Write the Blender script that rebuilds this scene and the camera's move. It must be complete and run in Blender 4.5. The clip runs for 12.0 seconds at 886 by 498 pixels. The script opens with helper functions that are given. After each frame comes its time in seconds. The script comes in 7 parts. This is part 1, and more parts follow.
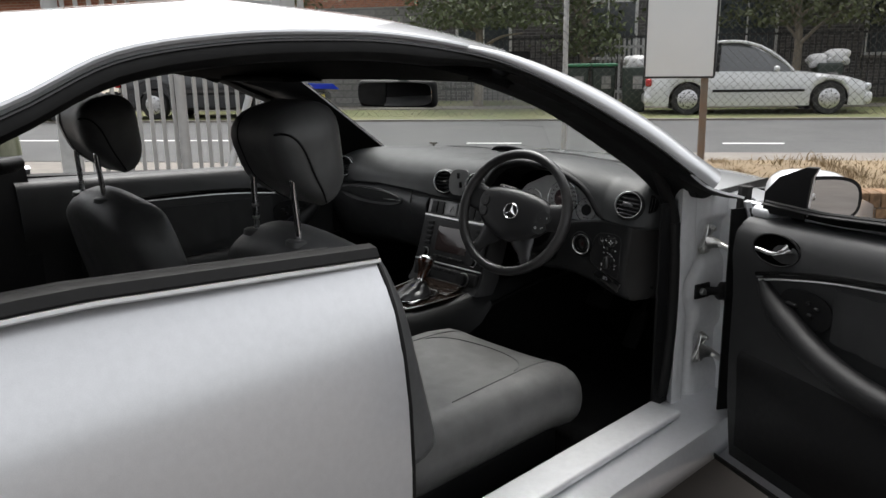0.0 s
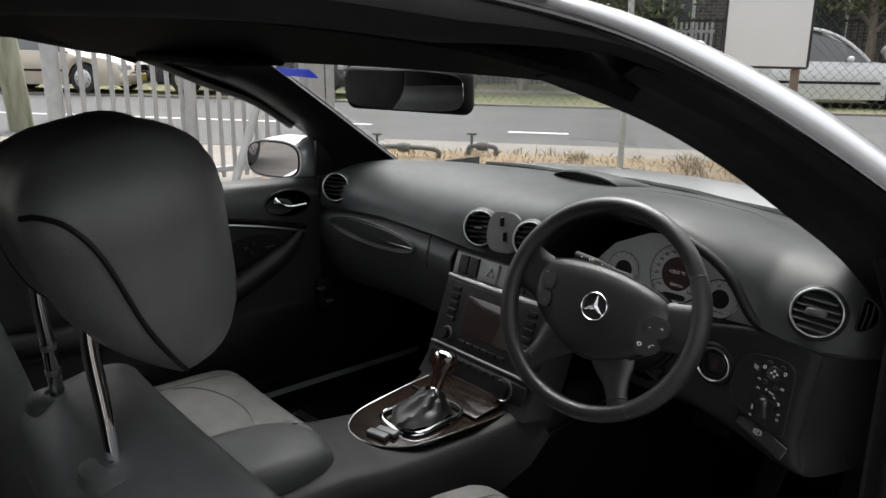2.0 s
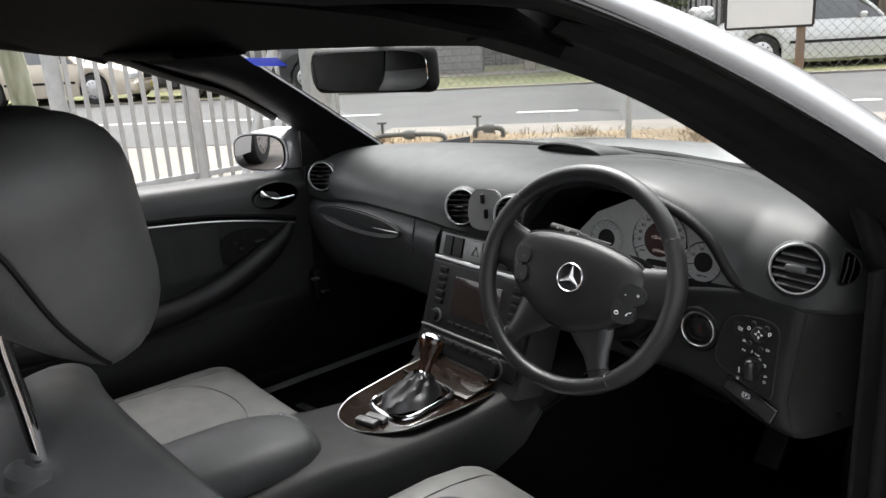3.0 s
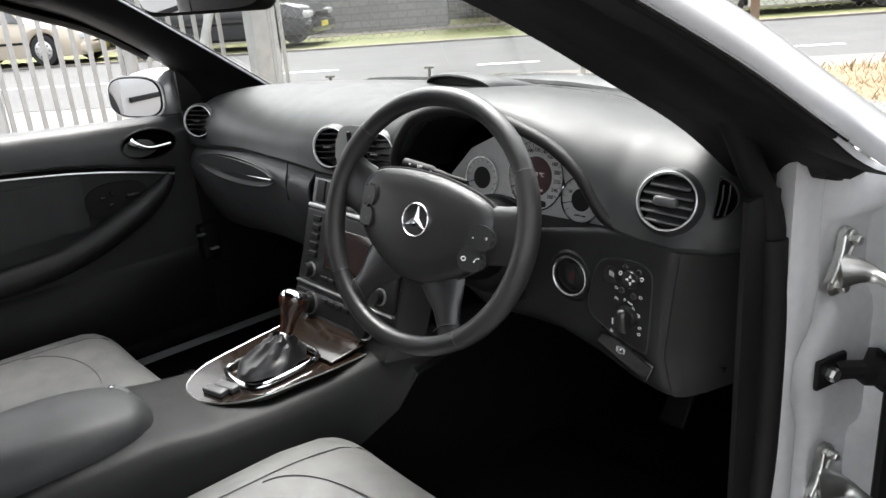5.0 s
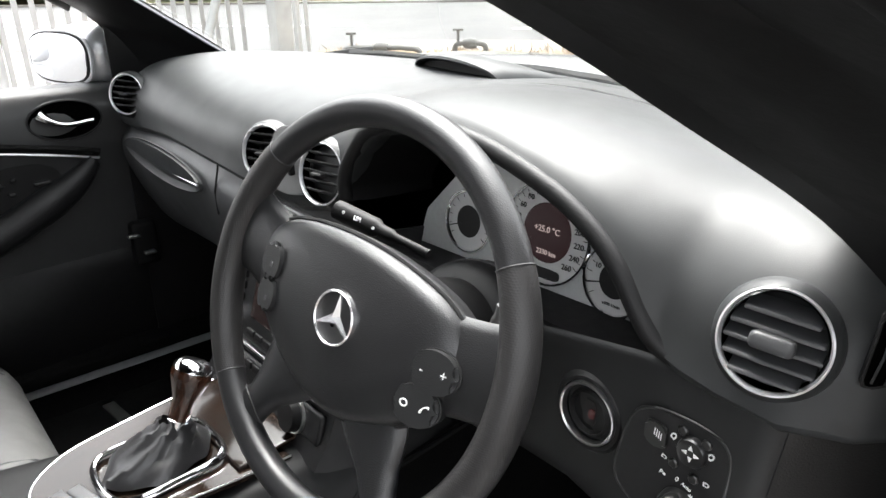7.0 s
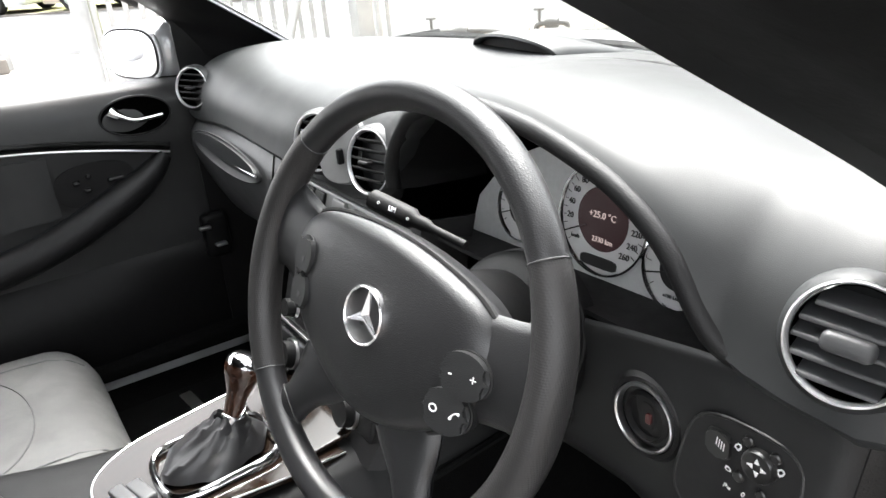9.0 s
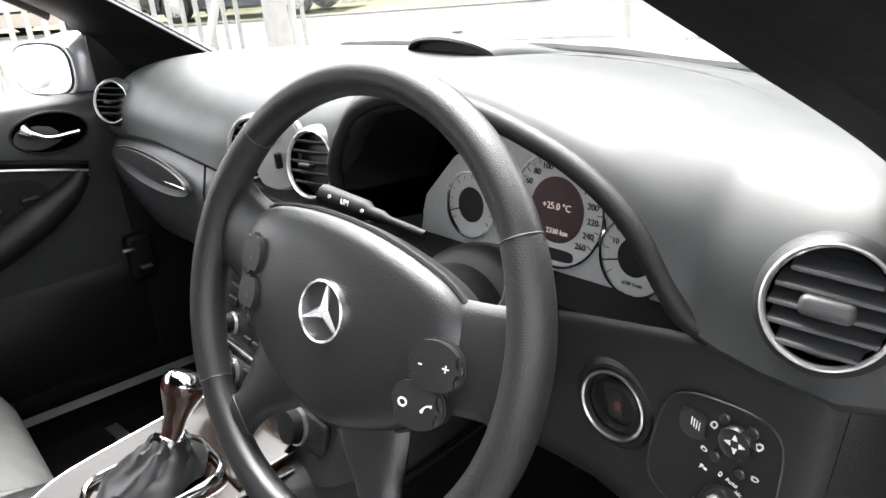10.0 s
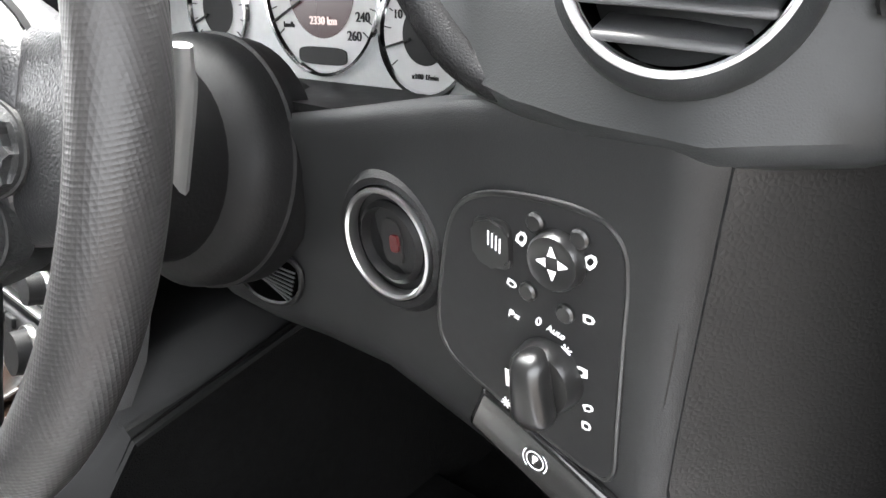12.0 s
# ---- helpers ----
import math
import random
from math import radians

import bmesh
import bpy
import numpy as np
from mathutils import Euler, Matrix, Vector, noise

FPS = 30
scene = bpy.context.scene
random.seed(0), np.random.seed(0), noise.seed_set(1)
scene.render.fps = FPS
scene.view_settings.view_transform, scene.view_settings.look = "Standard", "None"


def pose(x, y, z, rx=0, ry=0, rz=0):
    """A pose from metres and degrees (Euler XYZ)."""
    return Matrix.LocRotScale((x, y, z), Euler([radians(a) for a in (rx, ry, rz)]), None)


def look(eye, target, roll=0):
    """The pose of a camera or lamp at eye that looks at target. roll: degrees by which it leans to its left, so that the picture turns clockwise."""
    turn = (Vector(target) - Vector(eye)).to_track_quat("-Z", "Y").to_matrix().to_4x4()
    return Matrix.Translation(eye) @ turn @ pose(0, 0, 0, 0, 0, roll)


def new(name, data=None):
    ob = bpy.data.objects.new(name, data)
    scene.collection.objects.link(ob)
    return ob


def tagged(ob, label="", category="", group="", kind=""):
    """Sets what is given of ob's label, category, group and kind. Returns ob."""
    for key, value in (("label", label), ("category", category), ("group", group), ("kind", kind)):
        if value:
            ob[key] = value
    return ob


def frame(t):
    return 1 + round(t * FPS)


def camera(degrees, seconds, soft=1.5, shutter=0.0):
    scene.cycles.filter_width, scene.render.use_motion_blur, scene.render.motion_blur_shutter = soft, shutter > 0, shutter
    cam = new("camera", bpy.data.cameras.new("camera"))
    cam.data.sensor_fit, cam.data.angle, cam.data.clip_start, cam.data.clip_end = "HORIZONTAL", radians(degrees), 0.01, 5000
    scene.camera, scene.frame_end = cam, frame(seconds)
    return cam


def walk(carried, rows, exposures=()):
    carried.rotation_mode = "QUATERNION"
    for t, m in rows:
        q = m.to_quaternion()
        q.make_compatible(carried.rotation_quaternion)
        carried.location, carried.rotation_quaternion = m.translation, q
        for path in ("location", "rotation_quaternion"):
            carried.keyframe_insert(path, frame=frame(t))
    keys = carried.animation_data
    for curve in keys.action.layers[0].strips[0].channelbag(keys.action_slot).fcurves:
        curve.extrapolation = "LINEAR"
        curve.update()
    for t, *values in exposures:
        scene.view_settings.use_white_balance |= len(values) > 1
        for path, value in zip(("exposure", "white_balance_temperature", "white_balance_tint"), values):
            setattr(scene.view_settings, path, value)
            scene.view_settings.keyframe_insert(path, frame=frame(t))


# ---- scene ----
cam = camera(60.0, 12.0)
PATH = [
    (0, (1.663, -2.261, 1.252), (0.254, -0.924, 0.774), -1.0),
    (0.5, (1.49, -2.059, 1.239), (0.017, -0.786, 0.781), -4.7),
    (1, (1.296, -1.838, 1.26), (-0.271, -0.69, 0.783), -3.0),
    (1.5, (1.094, -1.707, 1.25), (-0.364, -0.393, 0.863), -1.4),
    (2, (1.019, -1.641, 1.244), (-0.444, -0.381, 0.719), 0.5),
    (2.5, (1.017, -1.603, 1.246), (-0.577, -0.523, 0.707), -2.3),
    (3, (1.055, -1.571, 1.225), (-0.438, -0.362, 0.669), -3.7),
    (3.2, (1.052, -1.573, 1.211), (-0.349, -0.276, 0.616), -3.0),
    (4.8, (1.069, -1.385, 1.154), (-0.389, -0.16, 0.542), -4.4),
    (5, (1.064, -1.336, 1.143), (-0.371, -0.11, 0.482), -4.7),
    (5.5, (1.011, -1.178, 1.138), (-0.439, 0.021, 0.46), -3.5),
    (6, (0.996, -1.08, 1.128), (-0.483, 0.029, 0.364), -4.0),
    (6.5, (0.936, -1.04, 1.127), (-0.614, -0.013, 0.391), -2.0),
    (7, (0.8, -1.018, 1.124), (-0.653, 0.132, 0.372), -1.8),
    (7.2, (0.771, -1.006, 1.122), (-0.691, 0.086, 0.304), -1.3),
    (8.8, (0.784, -0.963, 1.112), (-0.822, -0.057, 0.338), -6.0),
    (9, (0.789, -0.962, 1.11), (-0.789, -0.009, 0.335), -5.5),
    (9.5, (0.785, -0.985, 1.108), (-0.791, -0.023, 0.34), -6.2),
    (10, (0.764, -0.978, 1.081), (-0.715, 0.152, 0.349), -5.3),
    (10.5, (0.729, -0.893, 1.004), (-0.612, 0.338, 0.176), -8.4),
    (11, (0.702, -0.834, 0.939), (-0.561, 0.421, 0.028), -6.5),
    (11.5, (0.702, -0.807, 0.902), (-0.53, 0.47, -0.021), -5.7),
    (12, (0.708, -0.809, 0.914), (-0.59, 0.437, 0.04), -6.7),
]
EXPOSURES = [(0, 0.25), (1.0, 0.35), (2.0, 0.6), (3.0, 1.1), (5.0, 1.6), (6.0, 1.8), (6.5, 1.85), (7.0, 2.05), (9.0, 2.35), (10.0, 2.4), (10.5, 2.55), (11.0, 2.75), (11.5, 2.8), (12.0, 3.65)]
walk(cam, [(t, look(eye, target, roll)) for t, eye, target, roll in PATH], EXPOSURES)

# ---- world and sun: a bright overcast day ----
world = bpy.data.worlds.new("overcast_sky")
scene.world = world
world.use_nodes = True
wn = world.node_tree.nodes
sky = wn.new("ShaderNodeTexSky")
sky.sky_type, sky.sun_disc = "NISHITA", False
sky.sun_elevation, sky.sun_rotation = radians(65), radians(309)
sky.air_density, sky.dust_density, sky.ozone_density = 1.0, 6.0, 0.6
haze = wn.new("ShaderNodeHueSaturation")
haze.inputs["Saturation"].default_value = 0.12
world.node_tree.links.new(sky.outputs[0], haze.inputs["Color"])
world.node_tree.links.new(haze.outputs[0], wn["Background"].inputs[0])
wn["Background"].inputs[1].default_value = 0.26
sun = new("sun", bpy.data.lights.new("sun", "SUN"))
sun.data.energy, sun.data.angle, sun.data.color = 0.85, radians(25), (1.0, 0.97, 0.93)
sun.matrix_world = look((-5, 4, 14), (0, 0, 0))


# ---- materials ----
def material(name, color, rough=0.5, metal=0.0, coat=0.0, grain=0.0, scale=40.0, bump=0.0, bscale=300.0, spec=0.5, second=None, detail=4.0, stretch=None, random_tint=0.0):
    m = bpy.data.materials.new(name)
    m.use_nodes = True
    n, l = m.node_tree.nodes, m.node_tree.links
    b = n["Principled BSDF"]
    b.inputs["Base Color"].default_value = (*color, 1)
    b.inputs["Roughness"].default_value = rough
    b.inputs["Metallic"].default_value = metal
    b.inputs["Coat Weight"].default_value = coat
    b.inputs["Coat Roughness"].default_value = 0.04
    b.inputs["Specular IOR Level"].default_value = spec
    co = n.new("ShaderNodeTexCoord")
    src = co.outputs["Object"]
    if stretch:
        mp = n.new("ShaderNodeMapping")
        mp.inputs["Scale"].default_value = stretch
        l.new(src, mp.inputs["Vector"])
        src = mp.outputs["Vector"]
    if grain or second:
        a = n.new("ShaderNodeTexNoise")
        a.inputs["Scale"].default_value, a.inputs["Detail"].default_value = scale, detail
        c = n.new("ShaderNodeTexNoise")
        c.inputs["Scale"].default_value, c.inputs["Detail"].default_value = scale / 9, 3
        l.new(src, a.inputs["Vector"]), l.new(src, c.inputs["Vector"])
        mix = n.new("ShaderNodeMix")
        mix.data_type = "RGBA"
        two = second or tuple(max(0, k * (1 - grain)) for k in color)
        one = color if second else tuple(k * (1 + grain * 0.5) for k in color)
        mix.inputs["A"].default_value, mix.inputs["B"].default_value = (*one, 1), (*two, 1)
        av = n.new("ShaderNodeMath")
        av.operation = "MULTIPLY_ADD"
        av.inputs[1].default_value = 0.5
        l.new(a.outputs["Fac"], av.inputs[0])
        hv = n.new("ShaderNodeMath")
        hv.operation = "MULTIPLY"
        hv.inputs[1].default_value = 0.5
        l.new(c.outputs["Fac"], hv.inputs[0])
        l.new(hv.outputs[0], av.inputs[2])
        ramp = n.new("ShaderNodeMapRange")
        ramp.inputs["From Min"].default_value, ramp.inputs["From Max"].default_value = 0.35, 0.65
        l.new(av.outputs[0], ramp.inputs["Value"])
        l.new(ramp.outputs[0], mix.inputs["Factor"])
        out = mix.outputs["Result"]
        if random_tint:
            oi, hs = n.new("ShaderNodeObjectInfo"), n.new("ShaderNodeHueSaturation")
            mr = n.new("ShaderNodeMapRange")
            mr.inputs["To Min"].default_value, mr.inputs["To Max"].default_value = 1 - random_tint, 1 + random_tint
            l.new(oi.outputs["Random"], mr.inputs["Value"])
            l.new(mr.outputs[0], hs.inputs["Value"])
            l.new(out, hs.inputs["Color"])
            out = hs.outputs["Color"]
        l.new(out, b.inputs["Base Color"])
        rr = n.new("ShaderNodeMapRange")
        rr.inputs["To Min"].default_value, rr.inputs["To Max"].default_value = rough * 0.85, min(1, rough * 1.15)
        l.new(a.outputs["Fac"], rr.inputs["Value"])
        l.new(rr.outputs[0], b.inputs["Roughness"])
    if bump:
        t = n.new("ShaderNodeTexNoise")
        t.inputs["Scale"].default_value, t.inputs["Detail"].default_value = bscale, 3
        l.new(src, t.inputs["Vector"])
        bp = n.new("ShaderNodeBump")
        bp.inputs["Strength"].default_value, bp.inputs["Distance"].default_value = bump, 0.002
        l.new(t.outputs["Fac"], bp.inputs["Height"])
        l.new(bp.outputs[0], b.inputs["Normal"])
    return m


def leather(name, color, rough, spec=0.5, cells=850, depth=0.14):
    """Leather or grained plastic: small cells pressed into the surface, worn lighter in places."""
    m = material(name, color, rough, grain=0.25, scale=22, spec=spec)
    n, l = m.node_tree.nodes, m.node_tree.links
    v = n.new("ShaderNodeTexVoronoi")
    v.feature = "DISTANCE_TO_EDGE"
    v.inputs["Scale"].default_value = cells
    co = n.new("ShaderNodeTexCoord")
    l.new(co.outputs["Object"], v.inputs["Vector"])
    bp = n.new("ShaderNodeBump")
    bp.inputs["Strength"].default_value, bp.inputs["Distance"].default_value = depth, 0.0009
    l.new(v.outputs["Distance"], bp.inputs["Height"])
    l.new(bp.outputs[0], n["Principled BSDF"].inputs["Normal"])
    return m


def pane_glass(name, tint=(1, 1, 1), gloss=1.0):
    m = bpy.data.materials.new(name)
    m.use_nodes = True
    n, l = m.node_tree.nodes, m.node_tree.links
    n.remove(n["Principled BSDF"])
    tr, gl, lw, mx = n.new("ShaderNodeBsdfTransparent"), n.new("ShaderNodeBsdfGlossy"), n.new("ShaderNodeLayerWeight"), n.new("ShaderNodeMixShader")
    tr.inputs["Color"].default_value = (*tint, 1)
    gl.inputs["Roughness"].default_value = 0.02
    gl.inputs["Color"].default_value = (gloss, gloss, gloss, 1)
    lw.inputs["Blend"].default_value = 0.5
    pw, ad = n.new("ShaderNodeMath"), n.new("ShaderNodeMath")
    pw.operation, ad.operation = "POWER", "MULTIPLY_ADD"
    pw.inputs[1].default_value, ad.inputs[1].default_value, ad.inputs[2].default_value = 4.5, 0.85, 0.05
    l.new(lw.outputs["Facing"], pw.inputs[0]), l.new(pw.outputs[0], ad.inputs[0]), l.new(ad.outputs[0], mx.inputs[0])
    l.new(tr.outputs[0], mx.inputs[1]), l.new(gl.outputs[0], mx.inputs[2])
    l.new(mx.outputs[0], n["Material Output"].inputs[0])
    return m


def glow(name, color, strength):
    m = material(name, (0.02, 0.02, 0.02), 0.2)
    b = m.node_tree.nodes["Principled BSDF"]
    b.inputs["Emission Color"].default_value = (*color, 1)
    b.inputs["Emission Strength"].default_value = strength
    return m


PAINT = material("silver_metallic_paint", (0.71, 0.72, 0.74), 0.30, 0.5, coat=1.0, grain=0.05, scale=700)
PAINT_IN = material("silver_paint_door_frame", (0.74, 0.75, 0.76), 0.38, 0.25, coat=0.5, grain=0.08, scale=60)
PAD = leather("charcoal_dashboard_skin", (0.030, 0.0315, 0.032), 0.43, 0.32, 900, 0.14)
MESHSKIN = leather("charcoal_speaker_mesh", (0.024, 0.025, 0.026), 0.55, 0.3, 420, 0.6)
PLASTIC = leather("black_grained_plastic", (0.0085, 0.0085, 0.009), 0.45, 0.3, 700, 0.4)
DARK = material("soft_black_plastic", (0.004, 0.004, 0.0043), 0.55, spec=0.25, grain=0.2, scale=80, bump=0.1, bscale=500)
GREYP = leather("dark_grey_grained_plastic", (0.055, 0.056, 0.058), 0.42)
RUBBER = material("black_rubber_seal", (0.006, 0.006, 0.006), 0.6, spec=0.25, grain=0.3, scale=30, bump=0.1, bscale=200)
GLOSSBLACK = material("gloss_black_trim", (0.008, 0.008, 0.008), 0.12, coat=0.6)
# One leather in two tones: shade tinted into SEATL, light into SEATG.
SEATL = leather("shaded_seat_leather", (0.085, 0.086, 0.086), 0.44, 0.45, 420, 0.3)
SEATG = leather("grey_seat_leather", (0.115, 0.115, 0.112), 0.46, 0.4, 420, 0.3)
CONSOLE = leather("charcoal_console_skin", (0.0075, 0.0078, 0.008), 0.5, 0.2, 650, 0.2)
KNEE = leather("dark_grained_knee_panel", (0.0135, 0.0139, 0.0143), 0.43, 0.38, 900, 0.16)
ENDCOVER = leather("coarse_grained_end_cover", (0.018, 0.0175, 0.017), 0.5, 0.4, 420, 0.35)
SWITCHP = material("matt_black_switch_plastic", (0.011, 0.011, 0.0115), 0.5, spec=0.35, grain=0.1, scale=200, bump=0.05, bscale=900)
KNOBP = material("satin_black_knob_plastic", (0.010, 0.010, 0.010), 0.3, spec=0.7, grain=0.05, scale=200)
ARMLEATHER = leather("dark_grey_armrest_leather", (0.034, 0.035, 0.036), 0.48, 0.35, 500, 0.12)
WHEELL = leather("black_wheel_leather", (0.017, 0.017, 0.018), 0.34, 0.75, 600, 0.28)
WHEELG = leather("perforated_wheel_leather", (0.026, 0.025, 0.025), 0.42)
for node in WHEELG.node_tree.nodes:
    if node.type == "TEX_VORONOI":
        node.feature = "F1"
        node.inputs["Scale"].default_value, node.inputs["Randomness"].default_value = 640, 0.0
    if node.type == "BUMP":
        node.inputs["Strength"].default_value, node.inputs["Distance"].default_value = 0.3, 0.0008
TRIMGREY = leather("charcoal_door_trim", (0.023, 0.0235, 0.024), 0.45, 0.4, 600, 0.3)
RINGMETAL = material("bright_ring_metal", (0.74, 0.74, 0.75), 0.30, 0.55)
EMBLEM = material("bright_emblem_metal", (0.85, 0.85, 0.86), 0.24, 1.0)
TRIMBLACK = leather("black_pillar_trim", (0.007, 0.007, 0.0075), 0.5, 0.25)
HEADL = material("dark_headliner_cloth", (0.0025, 0.0025, 0.0025), 0.95, spec=0.1, grain=0.2, scale=90, bump=0.3, bscale=600)
CARPET = material("black_carpet", (0.003, 0.003, 0.003), 0.98, spec=0.1, grain=0.4, scale=120, bump=0.8, bscale=700)
CHROME = material("chrome", (0.85, 0.85, 0.86), 0.10, 1.0)
SATIN = material("satin_aluminium", (0.62, 0.62, 0.62), 0.30, 1.0, grain=0.06, scale=90)
STEEL = material("zinc_plated_steel", (0.58, 0.58, 0.56), 0.33, 1.0, grain=0.2, scale=50)
WOOD = material("dark_burr_wood", (0.070, 0.026, 0.012), 0.14, coat=1.0, second=(0.014, 0.006, 0.004), scale=60, detail=8, stretch=(1, 1, 0.25))
SILVERP = material("satin_grey_plastic", (0.20, 0.20, 0.20), 0.30, 0.2, grain=0.06, scale=90)
PIANO = material("dark_lacquered_wood", (0.016, 0.009, 0.006), 0.14, coat=0.18, spec=0.25, second=(0.006, 0.005, 0.004), scale=40, detail=8)
GAUGE = material("silver_gauge_face", (0.60, 0.61, 0.61), 0.35, 0.15, grain=0.08, scale=200)
DIALRING = material("pale_dial_face", (0.66, 0.66, 0.66), 0.45, grain=0.05, scale=100)
# Near-black without gloss: paints the shade inside vents, slot and handle recess.
HOLE = material("hollow_shade_black", (0.0012, 0.0012, 0.0012), 0.95, spec=0.0)
INK = material("black_print", (0.01, 0.01, 0.01), 0.6)
WHITEINK = material("white_print", (0.80, 0.80, 0.80), 0.5)
AMBER = glow("dim_amber_display", (0.22, 0.11, 0.12), 0.024)
AMBERTEXT = glow("pale_display_figures", (1.0, 0.80, 0.76), 0.10)
SCREEN = material("dark_display_screen", (0.030, 0.021, 0.020), 0.12, coat=0.5)
# Faint emission is added to the key mark to bring out its red.
REDDOT = glow("red_key_mark", (0.6, 0.01, 0.01), 0.012)
MIRROR = material("mirror_glass", (0.88, 0.89, 0.90), 0.01, 1.0)
GLASS = pane_glass("windscreen_glass", (0.96, 0.98, 0.97), 0.8)
CARGLASS = material("dark_car_glass", (0.09, 0.095, 0.10), 0.05, coat=1.0)
BLUE = material("blue_sticker", (0.01, 0.10, 0.55), 0.4)
tl = BLUE.node_tree.nodes.new("ShaderNodeBsdfTranslucent")
tl.inputs["Color"].default_value = (0.02, 0.16, 0.80, 1)
mx = BLUE.node_tree.nodes.new("ShaderNodeMixShader")
mx.inputs[0].default_value = 0.35
BLUE.node_tree.links.new(BLUE.node_tree.nodes["Principled BSDF"].outputs[0], mx.inputs[1])
BLUE.node_tree.links.new(tl.outputs[0], mx.inputs[2])
BLUE.node_tree.links.new(mx.outputs[0], BLUE.node_tree.nodes["Material Output"].inputs[0])
TYRE = material("black_tyre_rubber", (0.016, 0.016, 0.016), 0.75, grain=0.3, scale=40, bump=0.3, bscale=120)
RIM = material("silver_alloy", (0.62, 0.62, 0.63), 0.28, 0.9, coat=0.4, grain=0.05, scale=200)
ALLOYDARK = material("brake_dust_grey", (0.05, 0.05, 0.05), 0.6, grain=0.3, scale=30)
ASPHALT = material("worn_asphalt", (0.068, 0.069, 0.070), 0.9, second=(0.100, 0.100, 0.099), scale=8, detail=10, bump=0.5, bscale=160)
LOT = material("stained_brown_concrete", (0.080, 0.067, 0.057), 0.8, second=(0.052, 0.044, 0.038), scale=3.0, detail=10, bump=0.3, bscale=120)
CONCRETE = material("pale_concrete", (0.23, 0.21, 0.185), 0.85, second=(0.165, 0.15, 0.135), scale=4, detail=9, bump=0.3, bscale=90)
LINEPAINT = material("white_road_paint", (0.72, 0.72, 0.70), 0.7, grain=0.25, scale=14)
GRASSDRY = material("dry_straw_grass", (0.29, 0.215, 0.125), 0.9, second=(0.17, 0.125, 0.075), scale=25, bump=0.9, bscale=60)
GRASSGREEN = material("green_verge_grass", (0.095, 0.125, 0.04), 0.9, second=(0.18, 0.165, 0.08), scale=9, detail=10, bump=0.9, bscale=60)
BRICKBROWN = material("brown_garden_brick", (0.27, 0.165, 0.09), 0.85, grain=0.45, scale=30, bump=0.5, bscale=120, random_tint=0.25)
BRICKDARK = material("dark_grey_brick", (0.06, 0.057, 0.057), 0.8, second=(0.11, 0.105, 0.10), scale=14, bump=0.4, bscale=100)
BRICKRED = material("red_house_brick", (0.19, 0.075, 0.05), 0.85, grain=0.4, scale=18, bump=0.4, bscale=100)
BLOCK = material("grey_block_wall", (0.24, 0.235, 0.225), 0.85, grain=0.3, scale=10, bump=0.3, bscale=80)
MORTAR = material("grey_mortar", (0.33, 0.31, 0.28), 0.95, grain=0.25, scale=40)
GALV = material("galvanised_steel", (0.44, 0.45, 0.45), 0.55, 0.25, grain=0.2, scale=12, bump=0.1, bscale=90)
FENCEWHITE = material("pale_grey_fence_paint", (0.40, 0.40, 0.395), 0.55, grain=0.15, scale=10)
WIRE = material("dull_fence_wire", (0.10, 0.10, 0.095), 0.6, 0.4)
RUST = material("rusty_post_paint", (0.17, 0.155, 0.13), 0.8, second=(0.18, 0.11, 0.07), scale=6, bump=0.3, bscale=80)
SIGNWHITE = material("white_sign_board", (0.68, 0.70, 0.70), 0.5, grain=0.04, scale=3)
WEATHERED = material("mossy_grey_timber", (0.36, 0.36, 0.28), 0.9, second=(0.13, 0.14, 0.08), scale=10, bump=0.5, bscale=60, stretch=(1, 1, 0.2))
BARK = material("grey_bark", (0.20, 0.17, 0.13), 0.9, grain=0.4, scale=20, bump=0.7, bscale=60, stretch=(1, 1, 0.3))
LEAF = material("olive_green_leaves", (0.045, 0.060, 0.020), 0.6, second=(0.085, 0.095, 0.035), scale=3)
LEAFLIGHT = material("light_green_leaves", (0.085, 0.105, 0.040), 0.6, second=(0.05, 0.07, 0.022), scale=3)
BINGREEN = material("dark_green_bin_plastic", (0.012, 0.022, 0.016), 0.5, grain=0.2, scale=8)
BINLID = material("green_bin_lid", (0.03, 0.16, 0.08), 0.5, grain=0.2, scale=8)
BAG = material("white_plastic_bag", (0.62, 0.62, 0.62), 0.4, grain=0.1, scale=12, bump=0.5, bscale=20)
SILVERCAR = material("silver_car_paint", (0.66, 0.67, 0.68), 0.32, 0.3, coat=1.0, grain=0.05, scale=400)
GOLDCAR = material("champagne_car_paint", (0.55, 0.49, 0.40), 0.32, 0.4, coat=1.0, grain=0.05, scale=400)
BLACKCAR = material("black_car_paint", (0.016, 0.017, 0.02), 0.2, coat=1.0)
REDLAMP = material("red_lamp_plastic", (0.45, 0.02, 0.02), 0.15, coat=0.8)
CLEARLAMP = material("clear_lamp_plastic", (0.55, 0.57, 0.60), 0.1, coat=1.0)
PLATE = material("yellow_plate", (0.62, 0.52, 0.06), 0.5)
WINDOWDARK = material("dark_window_glass", (0.05, 0.06, 0.065), 0.06, coat=1.0)
FRAMEWHITE = material("white_window_frame", (0.62, 0.62, 0.60), 0.5)
IRONBLACK = material("black_iron", (0.015, 0.015, 0.015), 0.5)
CREAM = material("cream_render", (0.55, 0.50, 0.42), 0.8, grain=0.15, scale=6)
ROOFTILE = material("brown_roof_tile", (0.16, 0.09, 0.06), 0.85, grain=0.4, scale=10)

# ---- building helpers ----
PLACE = {}


